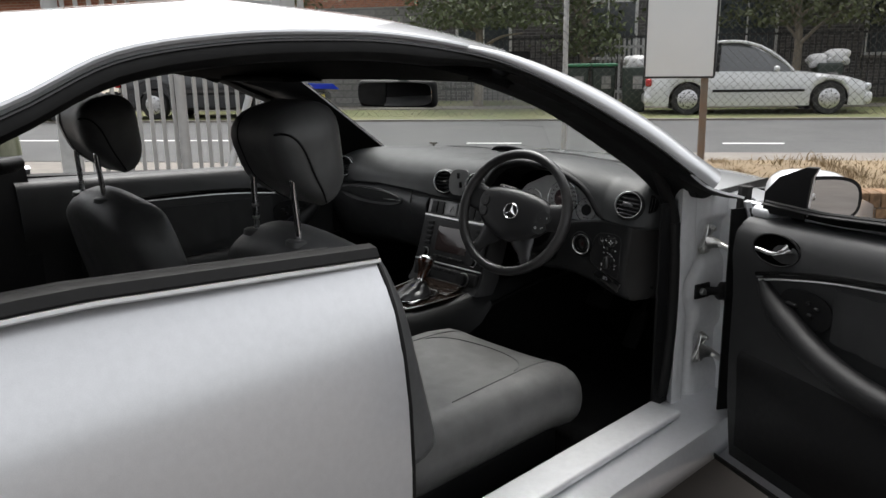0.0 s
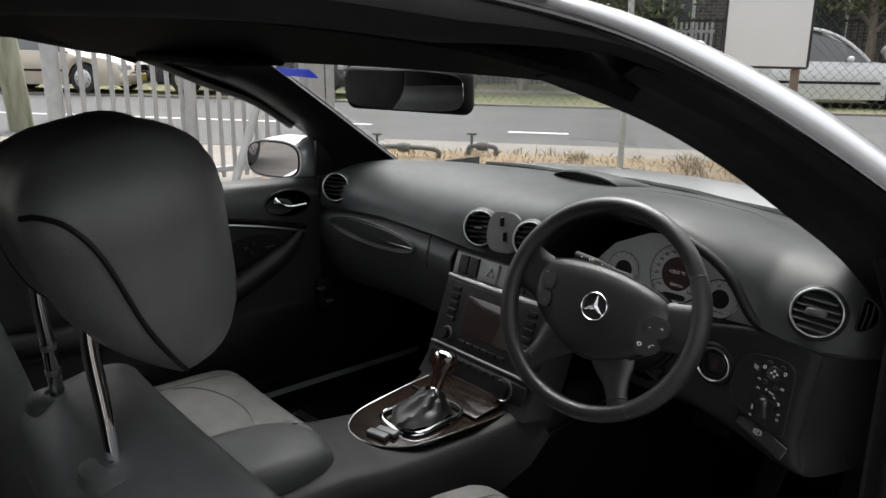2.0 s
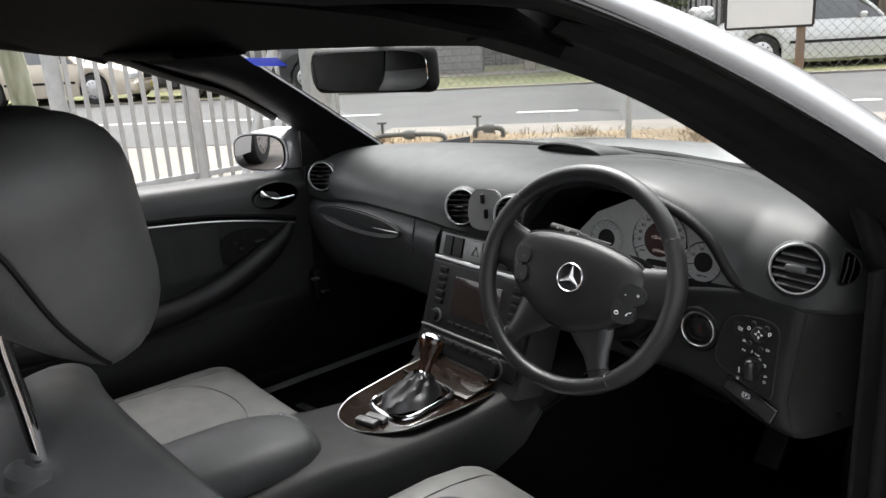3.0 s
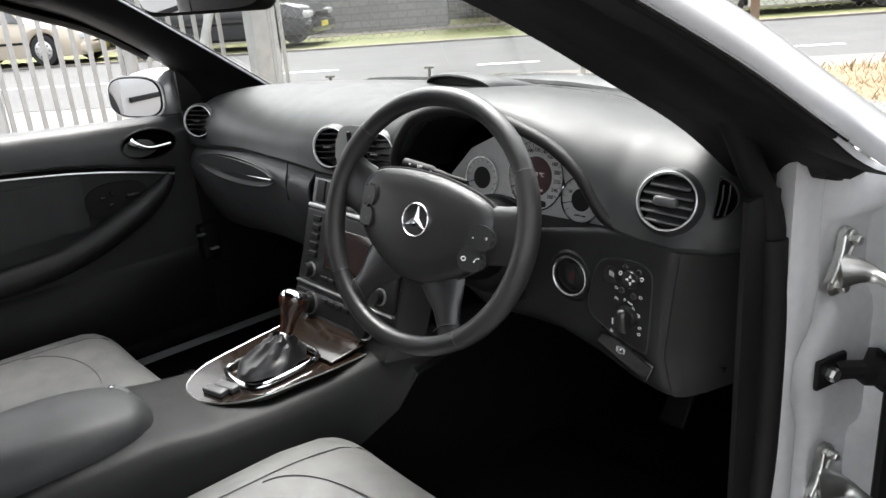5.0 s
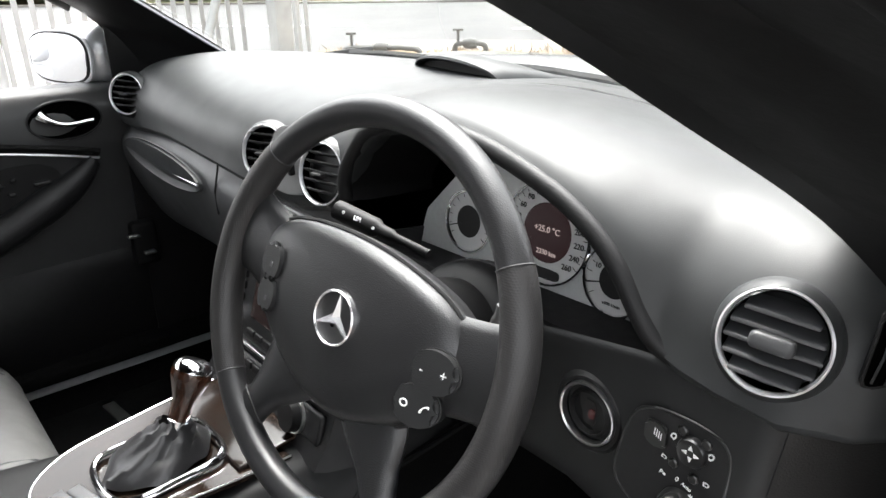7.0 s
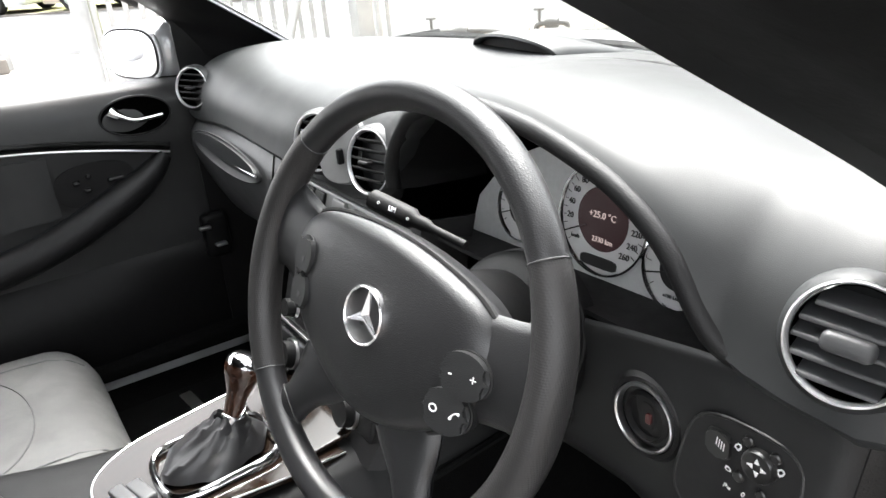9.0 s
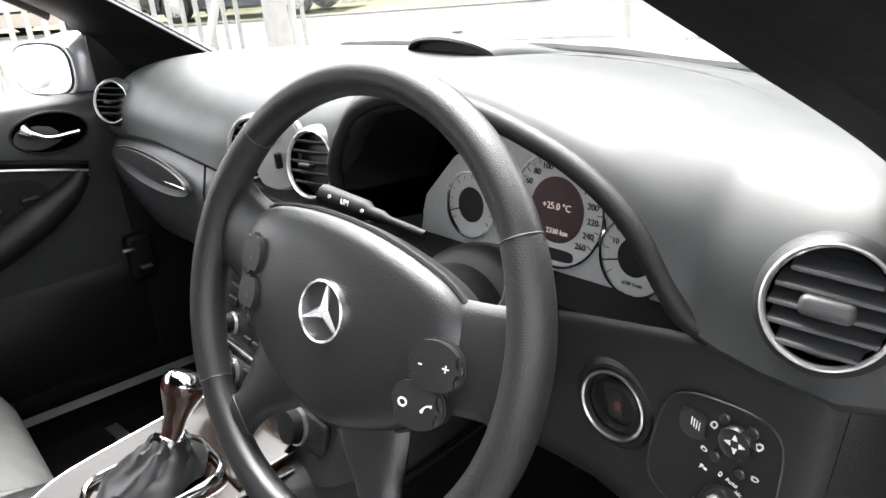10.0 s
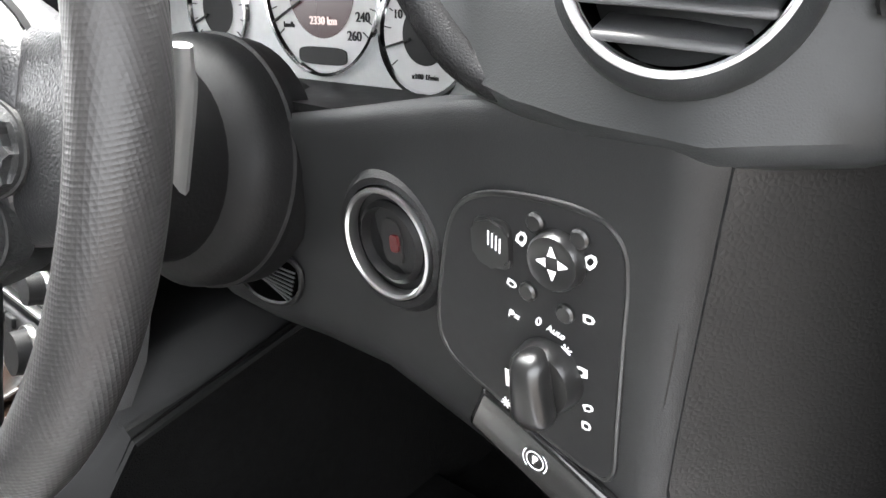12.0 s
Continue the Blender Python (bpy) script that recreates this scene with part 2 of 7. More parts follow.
def thing(name, base, label, category, group="", kind=""):
    ob = new(name)
    ob.empty_display_size = 0.1
    ob.location = base
    PLACE[ob.name] = Vector(base)
    return tagged(ob, label, category, group, kind)


def finish(name, bm, mat, smooth=True):
    me = bpy.data.meshes.new(name)
    bmesh.ops.recalc_face_normals(bm, faces=bm.faces)
    bm.to_mesh(me)
    bm.free()
    me.materials.append(mat)
    if smooth:
        me.polygons.foreach_set("use_smooth", [True] * len(me.polygons))
        me.set_sharp_from_angle(angle=radians(38))
    return me


def part(name, bm, mat, parent=None, label="", smooth=True, **tags):
    """Links a bmesh in world coordinates as one mesh object, under parent where there is one."""
    me = finish(name, bm, mat, smooth)
    co = np.empty(len(me.vertices) * 3)
    me.vertices.foreach_get("co", co)
    co = co.reshape(-1, 3)
    mid = (co.min(0) + co.max(0)) / 2
    me.vertices.foreach_set("co", (co - mid).ravel())
    me.update()
    ob = new(name, me)
    PLACE[ob.name] = Vector(mid)
    ob.location = Vector(mid)
    if parent:
        ob.parent = parent
        ob.location = Vector(mid) - PLACE[parent.name]
    return tagged(ob, label, **tags)


def grid_bm(rows, close_u=False, close_v=False, thick=0.0):
    bm = bmesh.new()
    vs = [[bm.verts.new(p) for p in r] for r in rows]
    nr, nc = len(vs), len(vs[0])
    for i in range(nr if close_u else nr - 1):
        for j in range(nc if close_v else nc - 1):
            a, b, c, d = vs[i][j], vs[i][(j + 1) % nc], vs[(i + 1) % nr][(j + 1) % nc], vs[(i + 1) % nr][j]
            if len({a, b, c, d}) == 4:
                bm.faces.new((a, b, c, d))
    if thick:
        bmesh.ops.recalc_face_normals(bm, faces=bm.faces)
        bmesh.ops.solidify(bm, geom=bm.faces[:] + bm.edges[:] + bm.verts[:], thickness=thick)
    return bm


def join(*bms):
    out = bms[0]
    for b in bms[1:]:
        me = bpy.data.meshes.new("join")
        b.to_mesh(me)
        b.free()
        out.from_mesh(me)
        bpy.data.meshes.remove(me)
    return out


def axes(centre, x, y, z):
    m = Matrix.Identity(4)
    for i, v in enumerate((x, y, z)):
        v = Vector(v).normalized()
        for k in range(3):
            m[k][i] = v[k]
    m.translation = centre
    return m


def facing(centre, normal, up=(0, 0, 1)):
    """A frame whose z looks along normal and whose y leans to up."""
    n = Vector(normal).normalized()
    x = Vector(up).cross(n).normalized()
    return axes(centre, x, n.cross(x), n)


def rbox(c, s, r=0.01, m=None, inner=2, f=None):
    """A box with rounded edges: centre, size, radius; m a frame to lay it into; f shapes each point first."""
    r = min(r, min(s) / 2 - 1e-5)
    def steps(h):
        a = [-h, -h + 0.3 * r, -h + 0.65 * r, -h + r]
        mid = [(-h + r) + (2 * (h - r)) * k / (inner + 1) for k in range(1, inner + 1)]
        return a + mid + [-v for v in reversed(a)]
    ax = [steps(v / 2) for v in s]
    bm = bmesh.new()
    seen = {}
    def vert(p):
        key = tuple(round(v, 6) for v in p)
        if key not in seen:
            q = Vector([max(-h / 2 + r, min(h / 2 - r, v)) for v, h in zip(p, s)])
            d = Vector(p) - q
            w = q + (d.normalized() * r if d.length > 1e-9 else d)
            if f:
                w = Vector(f(w))
            w = w + Vector(c)
            seen[key] = bm.verts.new(m @ w if m else w)
        return seen[key]
    for k in range(3):
        i, j = (k + 1) % 3, (k + 2) % 3
        for side in (-s[k] / 2, s[k] / 2):
            for a in range(len(ax[i]) - 1):
                for b in range(len(ax[j]) - 1):
                    quad = []
                    for u, v in ((a, b), (a + 1, b), (a + 1, b + 1), (a, b + 1)):
                        p = [0, 0, 0]
                        p[k], p[i], p[j] = side, ax[i][u], ax[j][v]
                        quad.append(vert(p))
                    if len(set(quad)) == 4:
                        bm.faces.new(quad)
    return bm


def box(c, s, m=None):
    bm = bmesh.new()
    bmesh.ops.create_cube(bm, size=1, matrix=Matrix.Diagonal((*s, 1)))
    bmesh.ops.translate(bm, verts=bm.verts, vec=c)
    if m:
        bmesh.ops.transform(bm, matrix=m, verts=bm.verts)
    return bm


def lathe(profile, m, n=40, closed=True, arc=None):
    """Turns (radius, height) points about the z of the frame m."""
    rows = []
    steps = n if arc is None else n + 1
    for k in range(steps):
        a = 2 * math.pi * k / n if arc is None else arc[0] + (arc[1] - arc[0]) * k / n
        rows.append([m @ Vector((r * math.cos(a), r * math.sin(a), h)) for r, h in profile])
    bm = grid_bm(rows, close_u=arc is None)
    bmesh.ops.remove_doubles(bm, verts=bm.verts, dist=1e-6)
    return bm


def smooth_path(points, per=6, closed=False):
    """A Catmull-Rom line through the points."""
    p = [Vector(v) for v in points]
    n, out = len(p), []
    for i in range(n if closed else n - 1):
        a = p[(i - 1) % n] if closed or i else p[0] * 2 - p[1]
        d = p[(i + 2) % n] if closed or i + 2 < n else p[-1] * 2 - p[-2]
        b, c = p[i], p[(i + 1) % n]
        for k in range(per):
            t = k / per
            out.append(0.5 * (2 * b + (c - a) * t + (2 * a - 5 * b + 4 * c - d) * t * t + (3 * b - a - 3 * c + d) * t ** 3))
    if not closed:
        out.append(p[-1])
    return out


def tube(path, r, n=10, closed=False, flat=1.0, up=None):
    """Sweeps a round (or flattened) section along a path; r a number or one per point."""
    path = [Vector(p) for p in path]
    k = len(path)
    rows, last = [], None
    for i, p in enumerate(path):
        t = (path[(i + 1) % k] - path[i - 1]) if closed else (path[min(i + 1, k - 1)] - path[max(i - 1, 0)])
        t.normalize()
        if up is not None:
            s = t.cross(Vector(up)).normalized()
        elif last is None:
            s = t.orthogonal().normalized()
        else:
            s = (last - t * last.dot(t)).normalized()
        last = s
        q = t.cross(s)
        rad = r[i] if hasattr(r, "__len__") else r
        rows.append([p + s * rad * math.cos(2 * math.pi * j / n) + q * rad * flat * math.sin(2 * math.pi * j / n) for j in range(n)])
    bm = grid_bm(rows, close_u=closed, close_v=True)
    if not closed:
        bm.verts.ensure_lookup_table()
        bm.faces.new([bm.verts[j] for j in range(n)])
        bm.faces.new([bm.verts[(k - 1) * n + j] for j in reversed(range(n))])
    return bm


def prism(outline, depth, m, bevel=0.0):
    """A flat outline in the x, y of the frame m, depth thick along its z."""
    bm = bmesh.new()
    low = [bm.verts.new((x, y, 0)) for x, y in outline]
    top = [bm.verts.new((x, y, depth)) for x, y in outline]
    n = len(outline)
    bm.faces.new(list(reversed(low)))
    lid = bm.faces.new(top)
    for i in range(n):
        bm.faces.new((low[i], low[(i + 1) % n], top[(i + 1) % n], top[i]))
    if bevel:
        bmesh.ops.bevel(bm, geom=list(lid.edges), offset=bevel, segments=2, affect="EDGES")
    bmesh.ops.transform(bm, matrix=m, verts=bm.verts)
    return bm


def oval(a, b, n=32, power=2.0, cx=0.0, cy=0.0):
    out = []
    for k in range(n):
        t = 2 * math.pi * k / n
        c, s = math.cos(t), math.sin(t)
        out.append((cx + a * math.copysign(abs(c) ** (2 / power), c), cy + b * math.copysign(abs(s) ** (2 / power), s)))
    return out


def letters(text, size, m, mat, parent, name="lettering", depth=0.0004, align="CENTER"):
    cu = bpy.data.curves.new(name, "FONT")
    cu.body, cu.size, cu.extrude, cu.align_x, cu.align_y = text, size, depth, align, "CENTER"
    cu.resolution_u = 3
    tmp = bpy.data.objects.new(name, cu)
    scene.collection.objects.link(tmp)
    me = bpy.data.meshes.new_from_object(tmp.evaluated_get(bpy.context.evaluated_depsgraph_get()))
    bpy.data.objects.remove(tmp)
    bpy.data.curves.remove(cu)
    bm = bmesh.new()
    bm.from_mesh(me)
    bpy.data.meshes.remove(me)
    bmesh.ops.transform(bm, matrix=m, verts=bm.verts)
    return part(name, bm, mat, parent, smooth=False)


def lerp_rows(table, v):
    """Values of a table of (key, a, b, ...) rows, smoothly between its keys."""
    if v <= table[0][0]:
        return table[0][1:]
    for p, q in zip(table, table[1:]):
        if v <= q[0]:
            t = (v - p[0]) / (q[0] - p[0])
            t = t * t * (3 - 2 * t)
            return tuple(a + (b - a) * t for a, b in zip(p[1:], q[1:]))
    return table[-1][1:]


def line_rows(table, v):
    if v <= table[0][0]:
        return table[0][1:]
    for p, q in zip(table, table[1:]):
        if v <= q[0]:
            t = (v - p[0]) / (q[0] - p[0])
            return tuple(a + (b - a) * t for a, b in zip(p[1:], q[1:]))
    return table[-1][1:]


# ---- the silver coupe: body ----
GROUND = 0.05
car = thing("coupe_car", (0.0, -1.3, GROUND), "silver two-door coupe with black interior, driver's door wide open", "car")
HINGE = Vector((0.815, -0.46, 0.0))
DOOR_OPEN = Matrix.Translation(HINGE) @ Matrix.Rotation(radians(66), 4, "Z") @ Matrix.Translation(-HINGE)
RAIL = [(-2.80, 0.99, 0.80), (-2.45, 1.075, 0.745), (-2.20, 1.150, 0.705), (-2.013, 1.205, 0.672), (-1.864, 1.264, 0.635), (-1.694, 1.288, 0.620), (-1.535, 1.294, 0.617), (-1.374, 1.290, 0.619), (-1.18, 1.264, 0.635), (-1.043, 1.222, 0.660), (-0.908, 1.158, 0.701), (-0.768, 1.076, 0.752), (-0.680, 1.009, 0.794), (-0.60, 0.957, 0.82)]
SIDE = [(0.20, 0.800), (0.27, 0.842), (0.36, 0.862), (0.375, 0.866), (0.40, 0.862), (0.46, 0.870), (0.56, 0.877), (0.66, 0.879), (0.76, 0.876), (0.84, 0.866), (0.90, 0.850), (0.95, 0.826), (0.975, 0.806), (1.05, 0.76)]
WHEELS = (0.10, -2.50)
ARCH = 0.345


def belt(y):
    return line_rows([(-3.4, 0.97), (-2.6, 1.0), (-2.0, 0.999), (-1.577, 0.969), (-0.76, 0.905), (-0.45, 0.905), (-0.1, 0.875), (0.3, 0.815), (0.55, 0.75), (0.75, 0.66), (0.9, 0.55)], y)[0]


def taper(y):
    return line_rows([(-3.4, 0.10), (-3.1, 0.05), (-2.6, 0.012), (-2.2, 0.0), (0.0, 0.0), (0.3, 0.018), (0.55, 0.055), (0.75, 0.13), (0.9, 0.30)], y)[0]


def flank(y, z, sx=1):
    bulge = 0.0
    for w in WHEELS:
        d = math.hypot(y - w, z - 0.36)
        bulge += 0.012 * math.exp(-((d - 0.37) / 0.06) ** 2)
    return sx * (line_rows(SIDE, z)[0] - taper(y) + bulge)


def bottom(y):
    low = 0.215
    for w in WHEELS:
        if abs(y - w) < ARCH:
            low = max(low, 0.36 + math.sqrt(ARCH ** 2 - (y - w) ** 2))
    return low


def flank_bm(y0, y1, sx, n, top=belt, m=None, thick=0.012):
    ys = sorted({y0 + (y1 - y0) * k / n for k in range(n + 1)} | {w + ARCH * math.sin(a * math.pi / 16) for w in WHEELS for a in range(-8, 9) if min(y0, y1) < w + ARCH * math.sin(a * math.pi / 16) < max(y0, y1)})
    rows = []
    for y in ys:
        zb, zt = bottom(y), top(y)
        rows.append([Vector((flank(y, zt + (zb - zt) * k / 22, sx), y, zt + (zb - zt) * k / 22)) for k in range(23)])
    if m:
        rows = [[m @ p for p in r] for r in rows]
    return grid_bm(rows, thick=thick)


for sx, side in ((1, "driver"), (-1, "passenger")):
    part("rear_quarter_panel", flank_bm(-3.35, -1.588, sx, 40), PAINT, car)
    part("front_fender", flank_bm(-0.455, 0.88, sx, 34), PAINT, car)
    part("sill", grid_bm([[Vector((sx * x, y, z)) for x, z in ((0.80, 0.215), (0.845, 0.25), (0.860, 0.30), (0.845, 0.345), (0.77, 0.36), (0.69, 0.36), (0.67, 0.27))] for y in (-2.14, -1.6, -1.0, -0.5, -0.27)], thick=0.01), PAINT, car)

# the passenger door is shut, the driver's door stands open
door_left = part("passenger_door", flank_bm(-1.582, -0.460, -1, 20, top=lambda y: belt(y) - 0.04), PAINT, car, "closed silver passenger door")
door_right = part("driver_door", flank_bm(-1.582, -0.460, 1, 20, m=DOOR_OPEN), PAINT, car, "open silver driver's door with its window down")


RAIL_LEFT = [r for r in RAIL if r[0] < -0.95] + [(-0.908, 1.169, 0.700), (-0.768, 1.121, 0.745), (-0.680, 1.0755, 0.775), (-0.60, 1.023, 0.79)]


def rail_rows(sx, y0=-2.8, y1=-0.6):
    pts = smooth_path([(sx * x, y, z) for y, z, x in (RAIL if sx > 0 else RAIL_LEFT)], 5)
    return [p for p in pts if y0 - 1e-6 <= p.y <= y1 + 1e-6]


# roof skin between the rails, headliner below
def roof_bm(lift, drop_in, y0, y1, thick, lead):
    rows = []
    for p in rail_rows(1, y0=y0, y1=y1):
        xr = p.x - drop_in
        yc = p.y + lead * max(0.0, 1 - (y1 - p.y) / 0.9)
        crown = line_rows([(-2.2, 1.28), (-1.9, 1.345), (-1.5, 1.385), (-1.2, 1.36), (-0.93, 1.305)], yc)[0] - p.z
        rows.append([Vector((xr * k / 14, p.y + (yc - p.y) * (1 - (abs(k) / 14) ** 3), p.z + lift + crown * (1 - (abs(k) / 14) ** line_rows([(-1.6, 2.2), (-1.2, 2.8), (-0.93, 3.8)], yc)[0]))) for k in range(-14, 15)])
    return grid_bm(rows, thick=thick)


part("roof", roof_bm(0.0, 0.0, -2.2, -1.043, 0.008, 0.113), PAINT, car)
part("headliner", roof_bm(-0.030, 0.04, -2.25, -1.05, 0.01, 0.08), HEADL, car, "black cloth headliner")
def tail_row(y, z, w, bow, drop):
    return [Vector((w * k / 10, y + bow * abs(k / 10) ** 2.6, z - drop * abs(k / 10) ** 3)) for k in range(-10, 11)]


part("boot_lid", grid_bm([tail_row(*r) for r in ((-2.70, 1.03, 0.72, 0.03, 0.03), (-2.95, 1.00, 0.74, 0.06, 0.03), (-3.20, 0.985, 0.73, 0.12, 0.035), (-3.36, 0.965, 0.71, 0.20, 0.045), (-3.41, 0.90, 0.72, 0.24, 0.03), (-3.43, 0.70, 0.75, 0.26, 0.0), (-3.45, 0.50, 0.77, 0.28, 0.0), (-3.40, 0.30, 0.76, 0.28, 0.0), (-3.30, 0.22, 0.74, 0.25, 0.0))], thick=0.01), PAINT, car)
part("rear_window", grid_bm([tail_row(*r) for r in ((-2.12, 1.30, 0.60, -0.02, 0.10), (-2.35, 1.205, 0.64, 0.0, 0.08), (-2.72, 1.025, 0.71, 0.03, 0.03))], thick=0.006), CARGLASS, car, "raked rear window")
part("bonnet", grid_bm([[Vector((x * (1 - 0.10 * max(0, y)) * 0.80, y + 0.10 * (1 - x * x), z + c * (1 - abs(x) ** 2.5))) for x in [k / 8 for k in range(-8, 9)]] for y, z, c in ((-0.33, 0.872, 0.044), (-0.22, 0.872, 0.052), (0.0, 0.855, 0.060), (0.3, 0.80, 0.062), (0.5, 0.745, 0.060), (0.65, 0.68, 0.055), (0.74, 0.58, 0.045), (0.76, 0.40, 0.02), (0.74, 0.22, 0.0))], thick=0.01), PAINT, car)

for sx in (1, -1):
    # silver edge, black seal and inner rail above the side windows
    edge = rail_rows(sx, y0=-2.8, y1=-1.2 if sx > 0 else -0.62)
    part("roof_drip_rail", tube([p + Vector((sx * 0.002, 0, 0.005)) for p in edge], 0.006, 8), PAINT, car, "thin bright roof rail")
    seal = rail_rows(sx, y0=-2.5, y1=-0.655 if sx > 0 else -0.62)
    rows = []
    for p in seal:
        k = max(line_rows([(-2.5, 0.5), (-2.2, 1), (-1.3, 1), (-1.12, 0.45), (-1.0, 0.25), (-0.62, 0.2)], p.y)[0], 0.65 if sx < 0 else 0)
        rows.append([p + Vector((sx * a * k, 0, b * k)) for a, b in ((0.006, -0.005), (0.012, -0.014), (0.012, -0.026), (0.002, -0.036), (-0.018, -0.040), (-0.040, -0.036), (-0.060, -0.024))])
    part("door_seal", grid_bm(rows, thick=0.004), RUBBER, car, "thick black rubber window seal")
    groove = [p + Vector((sx * 0.010, 0, -0.008)) for p in rail_rows(sx, y0=-2.3, y1=-0.66)]
    part("seal_bead", tube(groove, 0.0022, 6), GLOSSBLACK, car)
    if sx > 0:
        # painted flank of the pillar, flaring into the wing
        rows = []
        for p in rail_rows(sx, y0=-1.25, y1=-0.6):
            k = line_rows([(-1.25, 0.25), (-1.05, 0.6), (-0.9, 0.9), (-0.6, 1.1)], p.y)[0]
            rows.append([p + Vector((a * k, b * k, c * k)) for a, b, c in ((0.003, 0.0, -0.004), (0.009, 0.002, 0.003), (0.011, 0.010, 0.011), (0.007, 0.024, 0.018), (-0.004, 0.042, 0.023), (-0.020, 0.062, 0.026))])
        part("pillar_flank", grid_bm(rows, thick=0.003), PAINT, car, "silver painted pillar flank")
    # windscreen pillar: painted skin outside, black trim inside
    outer = [Vector((sx * x, y, z)) for x, y, z in ((0.660, -1.043, 1.222), (0.701, -0.908, 1.158), (0.752, -0.768, 1.076), (0.794, -0.68, 1.009), (0.815, -0.60, 0.957), (0.83, -0.45, 0.915))]
    front = [Vector((sx * x, y, z)) for x, y, z in ((0.490, -0.955, 1.264), (0.530, -0.835, 1.215), (0.563, -0.70, 1.135), (0.580, -0.55, 1.035), (0.592, -0.42, 0.945), (0.60, -0.36, 0.900))]
    if sx < 0:
        outer = [Vector(p) for p in ((-0.660, -1.043, 1.222), (-0.700, -0.908, 1.169), (-0.745, -0.768, 1.121), (-0.775, -0.680, 1.0755), (-0.79, -0.608, 1.028), (-0.80, -0.53, 0.975))]
    if sx > 0:
        inner = [Vector(p) for p in ((0.500, -1.076, 1.213), (0.522, -0.920, 1.163), (0.545, -0.800, 1.108), (0.583, -0.680, 1.032), (0.618, -0.598, 0.972), (0.652, -0.535, 0.905))]
    else:
        inner = [Vector(p) for p in ((-0.545, -1.01, 1.195), (-0.560, -0.9406, 1.178), (-0.620, -0.817, 1.133), (-0.675, -0.691, 1.065), (-0.705, -0.608, 1.008), (-0.712, -0.55, 0.93))]
    part("windscreen_pillar", grid_bm([[a, a.lerp(b, 0.35) + Vector((sx * 0.004, 0.004, 0.0)), a.lerp(b, 0.7) + Vector((sx * 0.002, 0.006, 0.001)), b + Vector((0, 0.004, -0.004))] for a, b in zip(smooth_path(outer), smooth_path(front))], thick=0.006), PAINT, car)
    part("pillar_trim", grid_bm([[a, a.lerp(b, 0.3) + Vector((-sx * 0.004, 0.0, -0.004)), a.lerp(b, 0.7) + Vector((-sx * 0.006, 0.0, -0.004)), b, b.lerp(d, 0.15) + Vector((sx * 0.004, 0.0, 0.004))] for a, b, d in zip(smooth_path(front), smooth_path(inner), smooth_path(outer))], thick=0.003), TRIMBLACK, car, "black grained pillar trim")
    part("pillar_seal", grid_bm([[b.lerp(d, 0.12) + Vector((sx * 0.003, 0, 0.003)), b.lerp(d, 0.35) + Vector((0, 0.0, 0.006)), b.lerp(d, 0.55) + Vector((0, 0, 0.0)), b.lerp(d, 0.62) + Vector((0, 0, 0.008)), b.lerp(d, 0.8), d + Vector((-sx * 0.004, 0, -0.004))] for b, d in zip(smooth_path(inner), smooth_path(outer))], thick=0.003), RUBBER, car, "black rubber pillar seal")

# black corner panel at the front of the passenger window
part("window_corner_panel", grid_bm([[Vector((-0.730, -0.588, 0.878)), Vector((-0.722, -0.590, 0.935)), Vector((-0.712, -0.594, 0.992)), Vector((-0.716, -0.585, 1.005))], [Vector((-0.725, -0.565, 0.878)), Vector((-0.717, -0.565, 0.935)), Vector((-0.708, -0.568, 0.99)), Vector((-0.712, -0.565, 1.00))], [Vector((-0.715, -0.48, 0.878)), Vector((-0.708, -0.48, 0.92)), Vector((-0.700, -0.50, 0.955)), Vector((-0.70, -0.51, 0.96))]], thick=0.012), TRIMBLACK, car, "black corner panel at the passenger window")

# windscreen
part("windscreen", grid_bm([[Vector((x * wd, y + 0.15 * (1 - x * x) * k1, z + 0.02 * (1 - x * x))) for x in [k / 10 for k in range(-10, 11)]] for y, z, wd, k1 in ((-0.365, 0.905, 0.615, 1.1), (-0.55, 1.03, 0.60, 0.95), (-0.70, 1.13, 0.578, 0.75), (-0.835, 1.208, 0.545, 0.55), (-0.965, 1.272, 0.505, 0.35))]), GLASS, car, "clear raked windscreen").visible_shadow = False
part("screen_header", grid_bm([[Vector((x * w, y + 0.05 * (1 - x * x), z + c * (1 - x * x))) for x in [k / 8 for k in range(-8, 9)]] for y, z, w, c in ((-0.930, 1.268, 0.54, 0.004), (-0.945, 1.213, 0.56, 0.004), (-1.02, 1.206, 0.58, 0.006), (-1.16, 1.222, 0.61, 0.040), (-1.36, 1.262, 0.60, 0.095))], thick=0.006), HEADL, car, "black header lining")
part("cowl", grid_bm([[Vector((x * 0.60, y + 0.16 * (1 - x * x), z)) for x in [k / 10 for k in range(-10, 11)]] for y, z in ((-0.40, 0.895), (-0.34, 0.915), (-0.29, 0.918), (-0.25, 0.905))], thick=0.004), RUBBER, car, "black scuttle under the windscreen")
for x0, x1 in ((-0.42, 0.12), (0.02, 0.50)):
    part("wiper_blade", tube([Vector((x0 + (x1 - x0) * k / 10, -0.365 + 0.185 * (1 - ((x0 + (x1 - x0) * k / 10) / 0.62) ** 2) + 0.012, 0.933 + 0.002 * math.sin(k))) for k in range(11)], 0.007, 6), RUBBER, car, "black wiper blade")
part("blue_windscreen_sticker", prism([(-0.065, -0.014), (0.065, -0.014), (0.065, 0.014), (-0.065, 0.014)], 0.001, facing((-0.36, -0.842, 1.180), (0.0, -0.6, -0.8))), BLUE, car)

